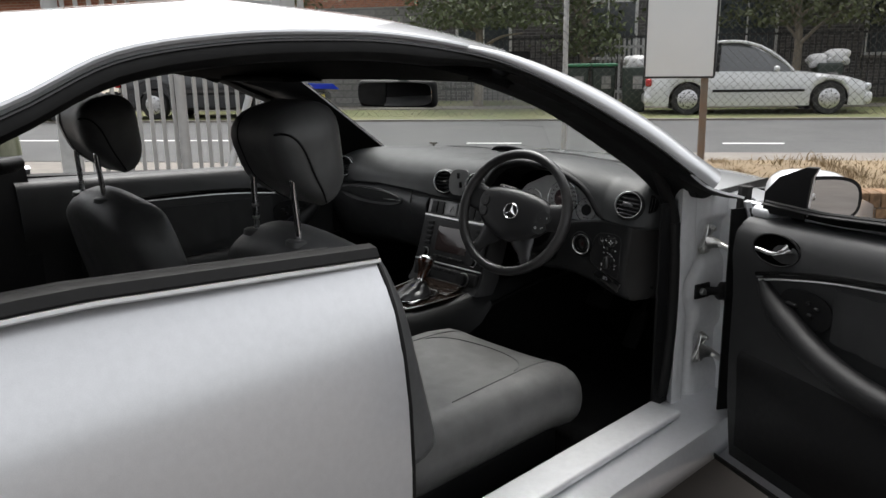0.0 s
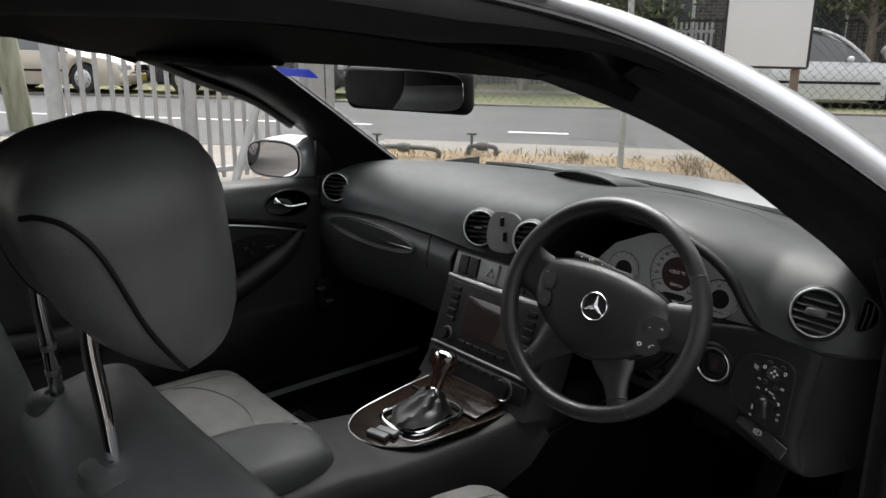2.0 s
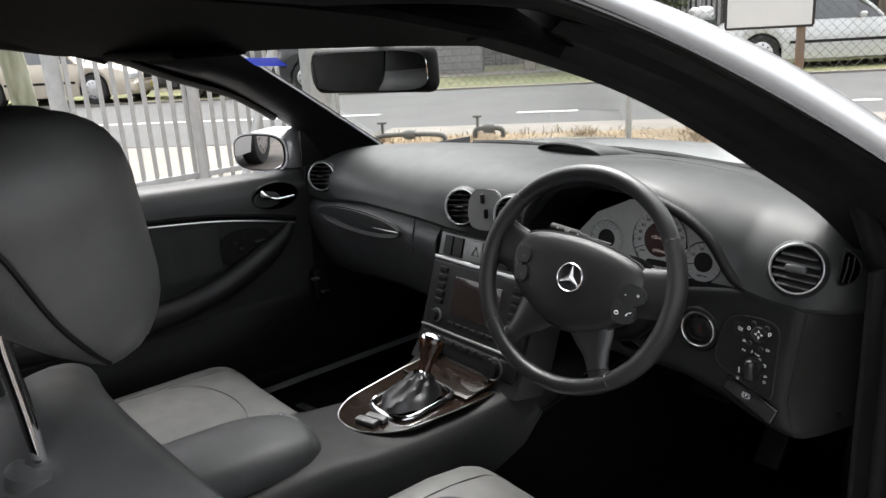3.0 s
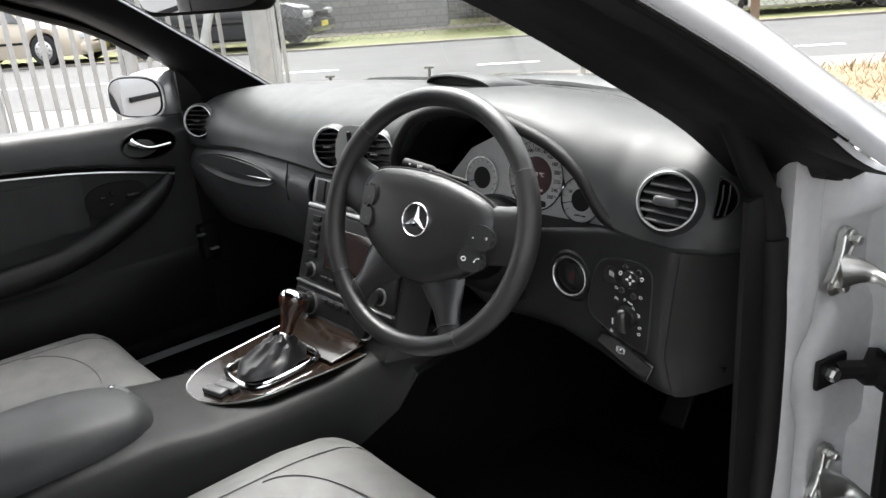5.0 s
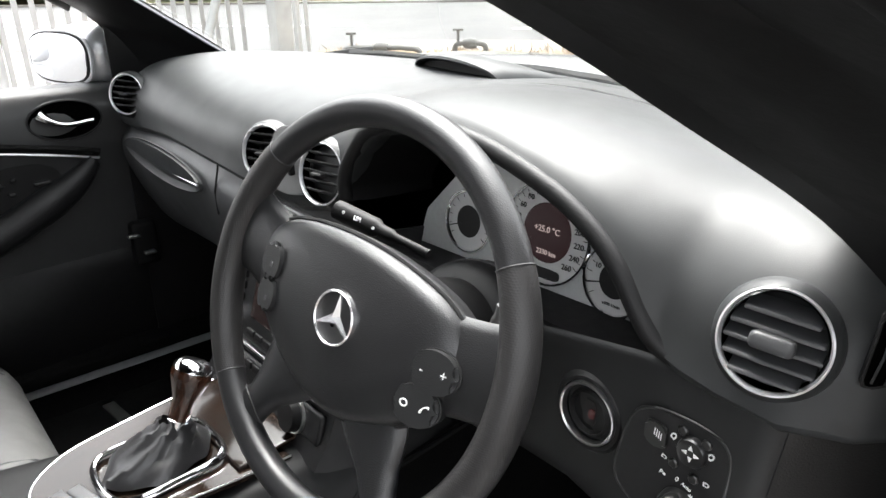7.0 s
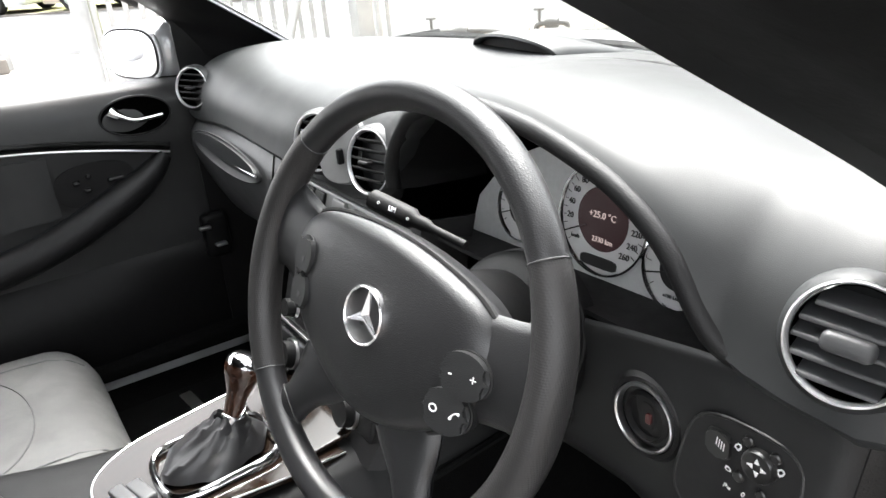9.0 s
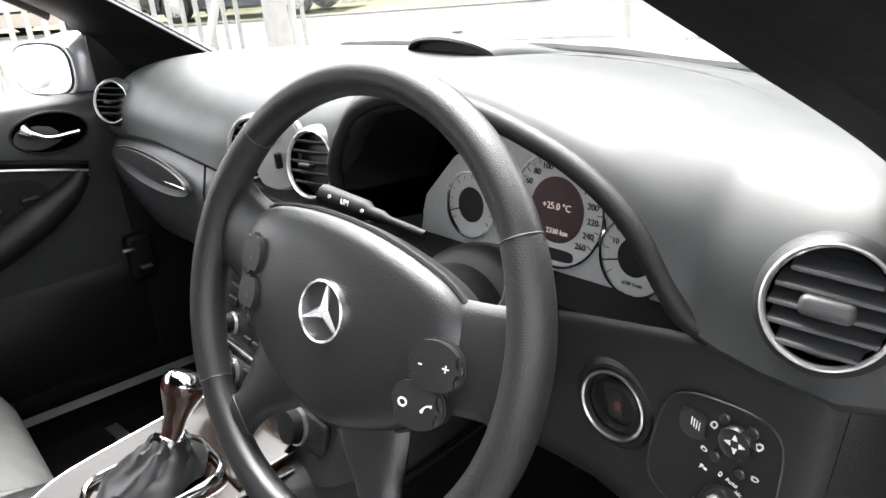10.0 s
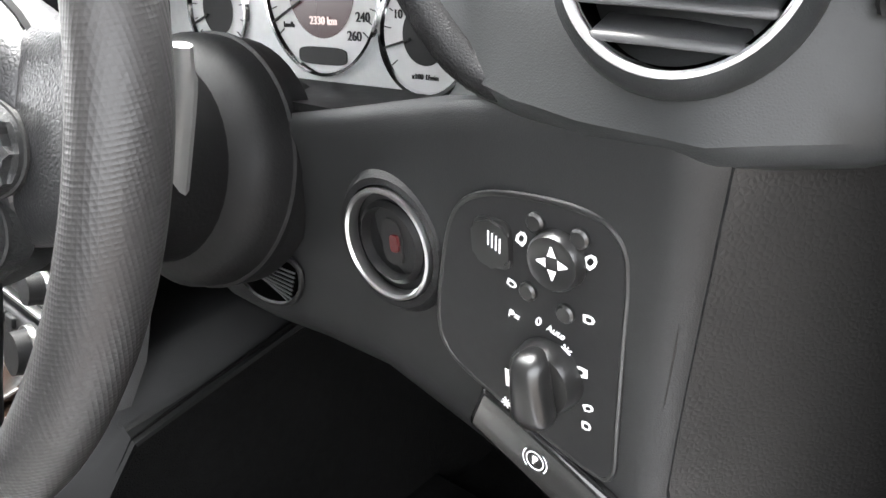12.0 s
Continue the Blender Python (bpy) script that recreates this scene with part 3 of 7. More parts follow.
# belt mouldings: black rubber with a bright strip, on the quarter panels and the shut door
for sx, y0, y1 in ((1, -2.6, -1.5855), (-1, -2.6, -0.70)):
    ys = [y0 + (y1 - y0) * k / 20 for k in range(21)]
    part("belt_moulding", grid_bm([[Vector((sx * (0.813 + a), y, belt(y) + b - (0.045 if sx < 0 else 0))) for a, b in ((-0.002, -0.004), (0.004, 0.008), (-0.002, 0.020), (-0.018, 0.024), (-0.036, 0.018), (-0.046, -0.012))] for y in ys], thick=0.003), RUBBER, car, "black rubber belt moulding")
    part("belt_strip", tube([(sx * 0.817, y, belt(y) + 0.001 - (0.045 if sx < 0 else 0)) for y in ys], 0.004, 6), SATIN, car, "bright belt strip")
part("rub_strip", tube([(flank(y, 0.577) + 0.003, y, 0.577) for y in [-0.455 + 0.2 * k / 8 for k in range(9)]], 0.014, 8, flat=0.4), PAINT, car)
for y0, y1 in ((-2.13, -1.595),):
    part("rub_strip", tube([(flank(y, 0.577) + 0.003, y, 0.577) for y in [y0 + (y1 - y0) * k / 8 for k in range(9)]], 0.014, 8, flat=0.4), PAINT, car)


# wheels
def road_wheel(y, sx, parent):
    m = facing((sx * 0.80, y, 0.36), (sx, 0, 0))
    wheel = part("wheel", lathe([(0.312, -0.10), (0.312, -0.035), (0.303, -0.008), (0.280, 0.003), (0.240, 0.0), (0.222, -0.012), (0.222, -0.20), (0.28, -0.21), (0.305, -0.19), (0.312, -0.15), (0.312, -0.10)], m, 48), TYRE, parent, "low-profile black tyre")
    part("rim", lathe([(0.223, -0.004), (0.218, 0.004), (0.210, 0.0), (0.205, -0.03), (0.200, -0.16), (0.205, -0.19)], m, 48), RIM, wheel, "silver alloy rim")
    part("brake_disc", lathe([(0.0, -0.12), (0.165, -0.12), (0.165, -0.10), (0.0, -0.10)], m, 32), ALLOYDARK, wheel)
    for k in range(5):
        a = 2 * math.pi * k / 5 + 0.31
        f = m @ Matrix.Rotation(a, 4, "Z")
        spoke = rbox((0.118, 0, -0.018), (0.200, 0.056, 0.024), 0.010, f, f=lambda w: (w.x, w.y * (0.75 + 1.6 * w.x + 2.0 * max(0, w.x)), w.z - 0.10 * (0.1 - w.x) * 0.35))
        part("spoke", spoke, RIM, wheel, "flat silver spoke")
    part("hub_cap", lathe([(0.0, 0.004), (0.03, 0.002), (0.038, -0.008), (0.05, -0.03)], m, 24), RIM, wheel)
    return wheel


for y in WHEELS:
    for sx in (1, -1):
        road_wheel(y, sx, car)
        part("wheel_arch_liner", lathe([(0.335, 0.02), (0.338, -0.26), (0.0, -0.27)], facing((sx * 0.80, y, 0.36), (sx, 0, 0)), 24, arc=(-0.3, math.pi + 0.3)), DARK, car)

# the car's closed underbody and dark interior shell
part("floor_pan", grid_bm([[Vector((x, y, z)) for x, z in ((-0.72, 0.36), (-0.66, 0.28), (-0.2, 0.275), (-0.12, 0.40), (0.12, 0.40), (0.2, 0.275), (0.66, 0.28), (0.69, 0.355))] for y in (-2.3, -1.6, -1.0, -0.6, -0.15, 0.03)], thick=0.01), CARPET, car, "black carpeted floor")
part("bulkhead", grid_bm([[Vector((x, y, z)) for x in (-0.74, -0.3, 0.3, 0.74)] for y, z in ((-0.02, 0.26), (0.0, 0.5), (-0.1, 0.88))], thick=0.01), CARPET, car)
part("rear_wall", grid_bm([[Vector((x, y, z)) for x in (-0.72, -0.3, 0.3, 0.72)] for y, z in ((-2.0, 0.3), (-2.15, 0.6), (-2.25, 0.93), (-2.6, 0.96))], thick=0.01), DARK, car)
for sx in (1, -1):
    part("kick_panel", grid_bm([[Vector((sx * x, y, z)) for y, x in ((-0.60, 0.695), (-0.45, 0.70), (-0.02, 0.70))] for z in (0.30, 0.6, 0.90)], thick=0.006), PLASTIC, car)
    part("rear_side_trim", grid_bm([[Vector((sx * x, y, z)) for z, x in ((0.33, 0.69), (0.6, 0.70), (0.80, 0.70), (0.90, 0.715), (belt(y) + 0.01, 0.745))] for y in (-2.3, -2.0, -1.8, -1.62)], thick=0.008), PLASTIC, car, "black rear side panel")

part("sill_cover", rbox((-0.715, -0.85, 0.372), (0.13, 1.6, 0.030), 0.010), CARPET, car, "black carpeted sill")


# driver's door frame on the body: painted jamb with a pressed step, seal, hinges
def jamb_point(s, z, lift=0.0):
    """A place on the door jamb: s from the seal (0) to the hinge edge (1)."""
    groove = line_rows([(0.34, 0.36), (0.55, 0.36), (0.600, 0.36), (0.643, 0.26), (0.689, 0.27), (0.723, 0.43), (0.778, 0.47), (0.839, 0.44), (0.93, 0.44), (1.0, 0.40)], z)[0]
    d = s - groove
    bulge = 0.006 * math.exp(-((s - 0.16) / 0.14) ** 2) + 0.003 * math.exp(-((s - 0.05) / 0.03) ** 2)
    step = -0.010 / (1 + math.exp(-d / 0.022)) + 0.006 * max(0.0, min(1.0, (d - 0.10) / 0.12))
    pocket = sum(math.exp(-((z - c) / 0.056) ** 6) for c in (0.790, 0.490)) / (1 + math.exp(-(s - 0.56) / 0.02))
    h = bulge + step + lift - 0.018 * pocket - 0.009 * math.exp(-((d - 0.04) / 0.07) ** 2)
    return Vector((0.708 + 0.044 * s + 0.975 * h, -0.560 + 0.194 * s - 0.22 * h, z))


part("door_jamb", grid_bm([[Vector((p.x, p.y, p.z - max(0.0, p.z - 0.84) * 0.62 * max(0.0, min(1.0, (p.y + 0.54) / 0.12)))) for p in row] for row in [[Vector((0.672, -0.515, z)), Vector((0.692, -0.528, z)), Vector((0.707, -0.538, z))] + [jamb_point(0.09 + 0.91 * k / 44, z) for k in range(45)] + [Vector((0.80, -0.368, z)), Vector((0.826, -0.385, z))] for z in [0.34 + 0.66 * i / 44 for i in range(45)]]], thick=0.004), PAINT_IN, car, "silver painted door jamb")
part("jamb_seal", tube(smooth_path([(0.676, -0.615, 1.00), (0.682, -0.572, 0.93), (0.694, -0.544, 0.86), (0.701, -0.534, 0.70), (0.699, -0.534, 0.50), (0.69, -0.56, 0.38)]), 0.0155, 12), RUBBER, car, "black door seal")
part("jamb_seal_cap", tube(smooth_path([(0.697, -0.545, 0.848), (0.701, -0.540, 0.75), (0.701, -0.540, 0.55), (0.695, -0.560, 0.39)]), 0.0175, 12), RUBBER, car)
part("jamb_seal_lip", grid_bm([[Vector((x, y, z)) for x, y in ((0.672, -0.535), (0.682, -0.552), (0.698, -0.55))] for z in (0.38, 0.6, 0.8, 0.92)], thick=0.004), RUBBER, car)
foot = smooth_path([(-0.600, 0.985, 0), (-0.570, 0.951, 0), (-0.535, 0.934, 0), (-0.524, 0.920, 0), (-0.513, 0.911, 0), (-0.474, 0.903, 0), (-0.460, 0.910, 0), (-0.445, 0.919, 0), (-0.470, 0.950, 0), (-0.540, 0.985, 0)], 3, closed=True)
part("pillar_seal_foot", prism([(p.x, p.y) for p in foot], 0.030, axes((0.712, 0, 0), (0, 1, 0), (0, 0, 1), (1, 0, 0)), 0.005), RUBBER, car, "rubber foot of the pillar seal")
part("rear_door_jamb", grid_bm([[Vector((x, y, z)) for x, y in ((flank(-1.588, z) - 0.012, -1.592), (0.82, -1.600), (0.76, -1.612), (0.705, -1.612))] for z in [0.30 + 0.64 * k / 10 for k in range(11)]], thick=0.004), PAINT_IN, car, "silver painted lock post")
part("lock_striker", tube(smooth_path([(0.77, -1.606, 0.64), (0.77, -1.575, 0.64), (0.77, -1.575, 0.60), (0.77, -1.606, 0.60)], 4), 0.005, 8), STEEL, car, "zinc plated door striker")
part("sill_tread", rbox((0.735, -1.05, 0.372), (0.09, 0.9, 0.02), 0.008), PAINT_IN, car)
HN = Vector((0.975, -0.22, 0))
for dz in (0.0, -0.30):
    bolts = [Vector((0.738, -0.4122, 0.8147 + dz)), Vector((0.738, -0.4419, 0.7637 + dz))]
    ends = [p - HN * 0.013 + Vector((-0.002, -0.006, 0.002)) for p in bolts]
    mid, up = ends[0].lerp(ends[1], 0.5), (ends[0] - ends[1])
    half = up.length / 2
    side = HN.cross(up.normalized()).normalized()
    hf = axes(mid, side, up.normalized(), HN)
    edge = [(0.0135 * math.cos(a), half + 0.0135 * math.sin(a)) for a in [math.pi * (k / 12 - 0.08 + 0.16 * k / 12) for k in range(13)]]
    edge += [(-0.0085 - 0.001 * abs(k), 0.008 * k) for k in (1, 0, -1)] + [(-x, -y) for x, y in edge] + [(0.0085 + 0.001 * abs(k), 0.008 * k) for k in (-1, 0, 1)]
    hinge = part("door_hinge", prism(edge, 0.008, hf, 0.002), STEEL, car, "zinc plated door hinge")
    for k in (-1, 1):
        part("hinge_rib", tube(smooth_path([hf @ Vector((k * x, y, 0.0085)) for x, y in ((0.011, half), (0.0075, half * 0.4), (0.007, 0.0), (0.0075, -half * 0.4), (0.011, -half))], 4), 0.0026, 8), STEEL, hinge)
    arm0 = hf @ Vector((0.002, -half * 0.35, 0.006))
    part("hinge_arm", tube(smooth_path([arm0, arm0 + Vector((0.016, 0.012, -0.001)), arm0 + Vector((0.036, 0.020, -0.006)), arm0 + Vector((0.070, 0.010, -0.012)), arm0 + Vector((0.105, 0.0, -0.012))], 4), [0.026 - 0.017 * min(1, k / 9) for k in range(17)], 12, flat=0.5), STEEL, hinge)
    for p in bolts:
        part("hinge_boss", lathe([(0.012, -0.010), (0.0115, -0.003), (0.0095, -0.001), (0.0, -0.001)], facing(p - HN * 0.004, HN), 20), STEEL, hinge)
        part("hinge_bolt", lathe([(0.0, 0.008), (0.0055, 0.008), (0.0066, 0.0062), (0.0066, 0.0), (0.0085, -0.0005), (0.0085, -0.003)], facing(p - HN * 0.003, HN), 6), STEEL, hinge, smooth=False)
cp = jamb_point(0.545, 0.655, 0.006)
check = part("door_check", rbox((0.006, 0, 0), (0.055, 0.040, 0.008), 0.004, facing(cp, HN)), DARK, car, "black door check strap")
part("check_bolt", lathe([(0.0, 0.014), (0.008, 0.014), (0.0095, 0.010), (0.0095, 0.003), (0.012, 0.002)], facing(cp, HN), 6), STEEL, check, smooth=False)
part("check_arm", tube([cp + Vector((0.004, 0.01, 0)), cp + Vector((0.03, 0.045, -0.004)), cp + Vector((0.07, 0.06, -0.01)), cp + Vector((0.12, 0.05, -0.01))], 0.012, 8), RUBBER, check)
part("wiring_boot", tube([cp + Vector((0.020 + 0.010 * k, 0.055 + 0.002 * k, -0.004 - 0.002 * k)) for k in range(10)], [0.022 + 0.004 * (k % 2) for k in range(10)], 12), RUBBER, car, "ribbed black wiring boot")
# Black tube put in as the shade of the gap beside the hinges.
part("hinge_gap_shade", tube(smooth_path([(0.800, -0.382, 0.93), (0.795, -0.385, 0.80), (0.795, -0.385, 0.60), (0.795, -0.385, 0.40)]), 0.018, 8), RUBBER, car)

# driver's door fittings, all swung with it
D = DOOR_OPEN


def swung(bm):
    bmesh.ops.transform(bm, matrix=D, verts=bm.verts)
    return bm


def door_edge(y, top):
    return grid_bm([[Vector((x, y, z)) for x in (0.738, 0.775, 0.82, flank(y, z) - 0.006)] for z in [0.27 + (top - 0.27) * k / 8 for k in range(9)]], thick=0.004)


# Edge coloured black to imitate the shaded gap at the hinge side.
part("door_front_edge", swung(grid_bm([[Vector((x, -0.464, z)) for x in (0.80, 0.835, flank(-0.464, z) - 0.006)] for z in [0.27 + 0.615 * k / 8 for k in range(9)]], thick=0.004)), RUBBER, door_right, "front edge of the door, blackened for the shaded gap")
part("door_rear_edge", swung(door_edge(-1.578, 0.955)), PAINT_IN, door_right, "painted rear edge of the door")
part("door_bottom", swung(grid_bm([[Vector((x, y, z)) for x, z in ((0.742, 0.275), (0.76, 0.250), (0.79, 0.226), (0.80, 0.224))] for y in (-1.578, -1.2, -0.8, -0.464)], thick=0.004)), RUBBER, door_right)
part("door_latch", swung(rbox((0.80, -1.582, 0.62), (0.050, 0.012, 0.10), 0.004)), STEEL, door_right, "zinc plated door latch")
ys = [-1.5845 + 0.9845 * k / 24 for k in range(25)]
part("door_belt_moulding", swung(grid_bm([[Vector((0.813 + a, y, belt(y) + b)) for a, b in ((-0.002, -0.004), (0.004, 0.008), (-0.002, 0.020), (-0.022, 0.026), (-0.05, 0.02))] for y in ys], thick=0.003)), RUBBER, door_right)
part("belt_bead", swung(tube([(0.806, y, belt(y) + 0.0195) for y in ys], 0.0035, 6)), GLOSSBLACK, door_right)
part("window_wiper_seal", swung(tube([(0.778, y, belt(y) + 0.023) for y in ys], 0.005, 6)), RUBBER, door_right)
part("door_top_flange", swung(grid_bm([[Vector((x, y, belt(y) - 0.003 - d)) for x, d in ((0.812, 0.0), (0.820, 0.001), (flank(y, belt(y) - 0.002) - 0.010, 0.003))] for y in ys], thick=0.002)), PAINT, door_right)
part("door_belt_strip", swung(tube([(0.817, y, belt(y) + 0.001) for y in ys], 0.004, 6)), SATIN, door_right, "bright belt strip")
part("door_rub_strip", swung(tube([(flank(y, 0.577) + 0.003, y, 0.577) for y in [-1.57 + 1.1 * k / 16 for k in range(17)]], 0.014, 8, flat=0.4)), PAINT, door_right)
hm = facing((0.8765, -1.468, 0.856), (1, 0, 0.03))
part("handle_recess", swung(lathe([(0.0, -0.016), (0.055, -0.014), (0.088, -0.004), (0.102, 0.0015), (0.107, 0.0005)], hm @ Matrix.Diagonal((1.0, 0.385, 1, 1)), 48)), PAINT, door_right, "oval recess behind the handle")
part("recess_shadow_lip", swung(tube([hm @ Vector((0.104 * math.cos(a), 0.0400 * math.sin(a), 0.0015)) for a in [2 * math.pi * k / 60 for k in range(60)]], 0.0012, 5, closed=True)), PAINT_IN, door_right)
grip_path = smooth_path([(0.882, -1.566, 0.850), (0.896, -1.545, 0.846), (0.903, -1.515, 0.846), (0.904, -1.475, 0.850), (0.902, -1.425, 0.858), (0.893, -1.392, 0.864), (0.880, -1.378, 0.866)])
handle = part("pull_handle", swung(tube(grip_path, [0.0145 + 0.0065 * math.exp(-((p.y + 1.53) / 0.03) ** 2) - 0.005 * max(0, -1.555 - p.y) / 0.011 for p in grip_path], 12, flat=0.75)), PAINT, door_right, "silver pull handle with a chrome edge")
part("handle_edge", swung(tube(smooth_path([(0.905, -1.505, 0.860), (0.907, -1.47, 0.864), (0.905, -1.425, 0.871), (0.896, -1.392, 0.876)]), 0.0028, 6)), CHROME, handle, "chrome edge")
part("key_lock", swung(lathe([(0.0, 0.003), (0.007, 0.003), (0.0075, 0.005), (0.0105, 0.005), (0.0115, 0.0), (0.0115, -0.008)], facing((0.9165, -1.527, 0.848), (1, -0.15, 0.1)), 24)), SATIN, handle)
part("sensor_pad", swung(rbox((0.9165, -1.489, 0.850), (0.006, 0.016, 0.018), 0.002)), DARK, handle)
part("handle_slot", swung(rbox((0.904, -1.552, 0.846), (0.006, 0.010, 0.008), 0.002)), DARK, handle)
for z in (0.564, 0.590):
    part("strip_joint", swung(tube([(flank(y, z) + 0.001, y, z) for y in [-1.57 + 1.1 * k / 16 for k in range(17)]], 0.0018, 5)), RUBBER, door_right)
part("door_joint", tube([(flank(-1.585, z) - 0.002, -1.585, z) for z in [0.24 + 0.73 * k / 24 for k in range(25)]], 0.0042, 6), RUBBER, car, "dark gap behind the door")
part("door_joint", tube([(flank(-0.4575, z) - 0.002, -0.4575, z) for z in [0.40 + 0.49 * k / 24 for k in range(25)]], 0.0032, 6), RUBBER, car)
part("pillar_corner_cover", swung(grid_bm([[Vector((0.808, -0.60, 0.905)), Vector((0.812, -0.690, 0.908))], [Vector((0.800, -0.61, 0.95)), Vector((0.802, -0.705, 0.955))], [Vector((0.788, -0.66, 0.99)), Vector((0.786, -0.725, 1.000))], [Vector((0.778, -0.725, 1.02)), Vector((0.777, -0.745, 1.022))]], thick=0.008)), PAINT, door_right, "silver corner piece at the mirror")
part("corner_trim", swung(grid_bm([[Vector((0.792, -0.58, 0.90)), Vector((0.796, -0.700, 0.905))], [Vector((0.786, -0.59, 0.95)), Vector((0.788, -0.713, 0.956))], [Vector((0.776, -0.64, 0.992)), Vector((0.774, -0.733, 1.003))], [Vector((0.767, -0.725, 1.024)), Vector((0.766, -0.755, 1.026))]], thick=0.006)), TRIMBLACK, door_right, "black inner corner trim")


def wing_mirror(sx, m, parent):
    def lay(bm):
        if m:
            bmesh.ops.transform(bm, matrix=m, verts=bm.verts)
        return bm
    c = Vector((0.893, -0.605, 0.936)) if sx > 0 else Vector((-0.854, -0.588, 0.932))
    yaw = Matrix.Translation(c) @ Matrix.Rotation(sx * radians(-16), 4, "Z") @ Matrix.Translation(-c)
    k = 1.0 if sx > 0 else 1.12
    shell = rbox(c, (0.190 * k, 0.11, 0.122), 0.05, inner=3, f=lambda w: (w.x, w.y * (1 - 0.12 * w.x * sx / 0.1), w.z * (1.0 - 0.25 * max(0, w.x * sx) / 0.1)))
    bmesh.ops.transform(shell, matrix=yaw, verts=shell.verts)
    mirror = part("wing_mirror", lay(shell), PAINT, parent, "silver wing mirror")
    gl = yaw @ facing(c + Vector((sx * 0.0, -0.057, 0.0)), (-sx * 0.08, -1, 0.03))
    part("mirror_frame", lay(prism(oval(0.086 * k, 0.052, 36, 3.0), 0.006, gl, 0.002)), DARK if sx > 0 else PAINT, mirror)
    part("mirror_gap", lay(prism(oval(0.081 * k, 0.0485, 36, 3.0), 0.0015, gl @ Matrix.Translation((0, 0, 0.0055)))), DARK, mirror)
    part("mirror_glass", lay(prism(oval(0.077 * k, 0.045, 36, 3.0), 0.004, gl @ Matrix.Translation((0, 0, 0.0045)))), MIRROR, mirror, "mirror glass")
    part("mirror_foot", lay(rbox((sx * 0.83, -0.575, 0.898), (0.10, 0.06, 0.03), 0.014)), PAINT, mirror)


wing_mirror(1, D, door_right)
wing_mirror(-1, None, door_left)
# ---- the coupe's interior ----
# upper dashboard: six profile points (y, z) from the windscreen to the lower crease, at steps across the car
DASH = [
    (-0.70, -0.44, 0.885, -0.48, 0.897, -0.53, 0.895, -0.565, 0.880, -0.585, 0.860, -0.590, 0.830),
    (-0.66, -0.42, 0.915, -0.47, 0.925, -0.52, 0.924, -0.555, 0.912, -0.585, 0.885, -0.595, 0.830),
    (-0.60, -0.40, 0.925, -0.46, 0.936, -0.52, 0.934, -0.560, 0.922, -0.588, 0.885, -0.598, 0.832),
    (-0.53, -0.35, 0.930, -0.43, 0.943, -0.50, 0.941, -0.550, 0.923, -0.590, 0.885, -0.602, 0.840),
    (-0.40, -0.27, 0.930, -0.36, 0.946, -0.46, 0.942, -0.540, 0.920, -0.592, 0.885, -0.606, 0.848),
    (-0.20, -0.21, 0.930, -0.32, 0.948, -0.44, 0.946, -0.540, 0.926, -0.592, 0.885, -0.610, 0.843),
    (-0.10, -0.19, 0.930, -0.30, 0.944, -0.42, 0.945, -0.530, 0.932, -0.585, 0.895, -0.605, 0.834),
    (0.00, -0.19, 0.930, -0.30, 0.942, -0.42, 0.946, -0.525, 0.938, -0.585, 0.905, -0.602, 0.833),
    (0.08, -0.19, 0.930, -0.30, 0.942, -0.42, 0.950, -0.525, 0.946, -0.585, 0.915, -0.600, 0.850),
    (0.110, -0.20, 0.930, -0.30, 0.943, -0.42, 0.954, -0.520, 0.952, -0.580, 0.935, -0.600, 0.896),
    (0.135, -0.20, 0.930, -0.30, 0.945, -0.42, 0.960, -0.520, 0.962, -0.580, 0.952, -0.600, 0.926),
    (0.170, -0.20, 0.930, -0.30, 0.946, -0.42, 0.965, -0.520, 0.972, -0.580, 0.966, -0.600, 0.952),
    (0.238, -0.21, 0.930, -0.31, 0.948, -0.42, 0.970, -0.520, 0.982, -0.580, 0.980, -0.600, 0.969),
    (0.320, -0.24, 0.930, -0.33, 0.948, -0.43, 0.968, -0.520, 0.979, -0.580, 0.976, -0.600, 0.965),
    (0.380, -0.26, 0.930, -0.35, 0.948, -0.44, 0.964, -0.520, 0.971, -0.580, 0.964, -0.600, 0.952),
    (0.430, -0.29, 0.930, -0.37, 0.946, -0.45, 0.957, -0.525, 0.960, -0.580, 0.948, -0.600, 0.933),
    (0.470, -0.32, 0.930, -0.40, 0.944, -0.47, 0.950, -0.530, 0.946, -0.580, 0.927, -0.600, 0.906),
    (0.500, -0.35, 0.930, -0.42, 0.941, -0.49, 0.944, -0.540, 0.935, -0.582, 0.906, -0.600, 0.868),
    (0.516, -0.36, 0.930, -0.43, 0.940, -0.492, 0.940, -0.538, 0.926, -0.578, 0.892, -0.598, 0.848),
    (0.540, -0.38, 0.928, -0.44, 0.938, -0.502, 0.938, -0.546, 0.922, -0.581, 0.888, -0.600, 0.842),
    (0.568, -0.40, 0.926, -0.455, 0.936, -0.510, 0.936, -0.552, 0.921, -0.584, 0.888, -0.601, 0.838),
    (0.610, -0.42, 0.922, -0.47, 0.931, -0.517, 0.929, -0.554, 0.916, -0.582, 0.886, -0.600, 0.835),
    (0.645, -0.43, 0.915, -0.48, 0.922, -0.52, 0.918, -0.552, 0.905, -0.572, 0.878, -0.582, 0.836),
    (0.672, -0.44, 0.905, -0.48, 0.910, -0.51, 0.906, -0.530, 0.895, -0.545, 0.872, -0.550, 0.838),
    (0.690, -0.45, 0.890, -0.47, 0.893, -0.48, 0.890, -0.490, 0.880, -0.495, 0.865, -0.500, 0.840),
]


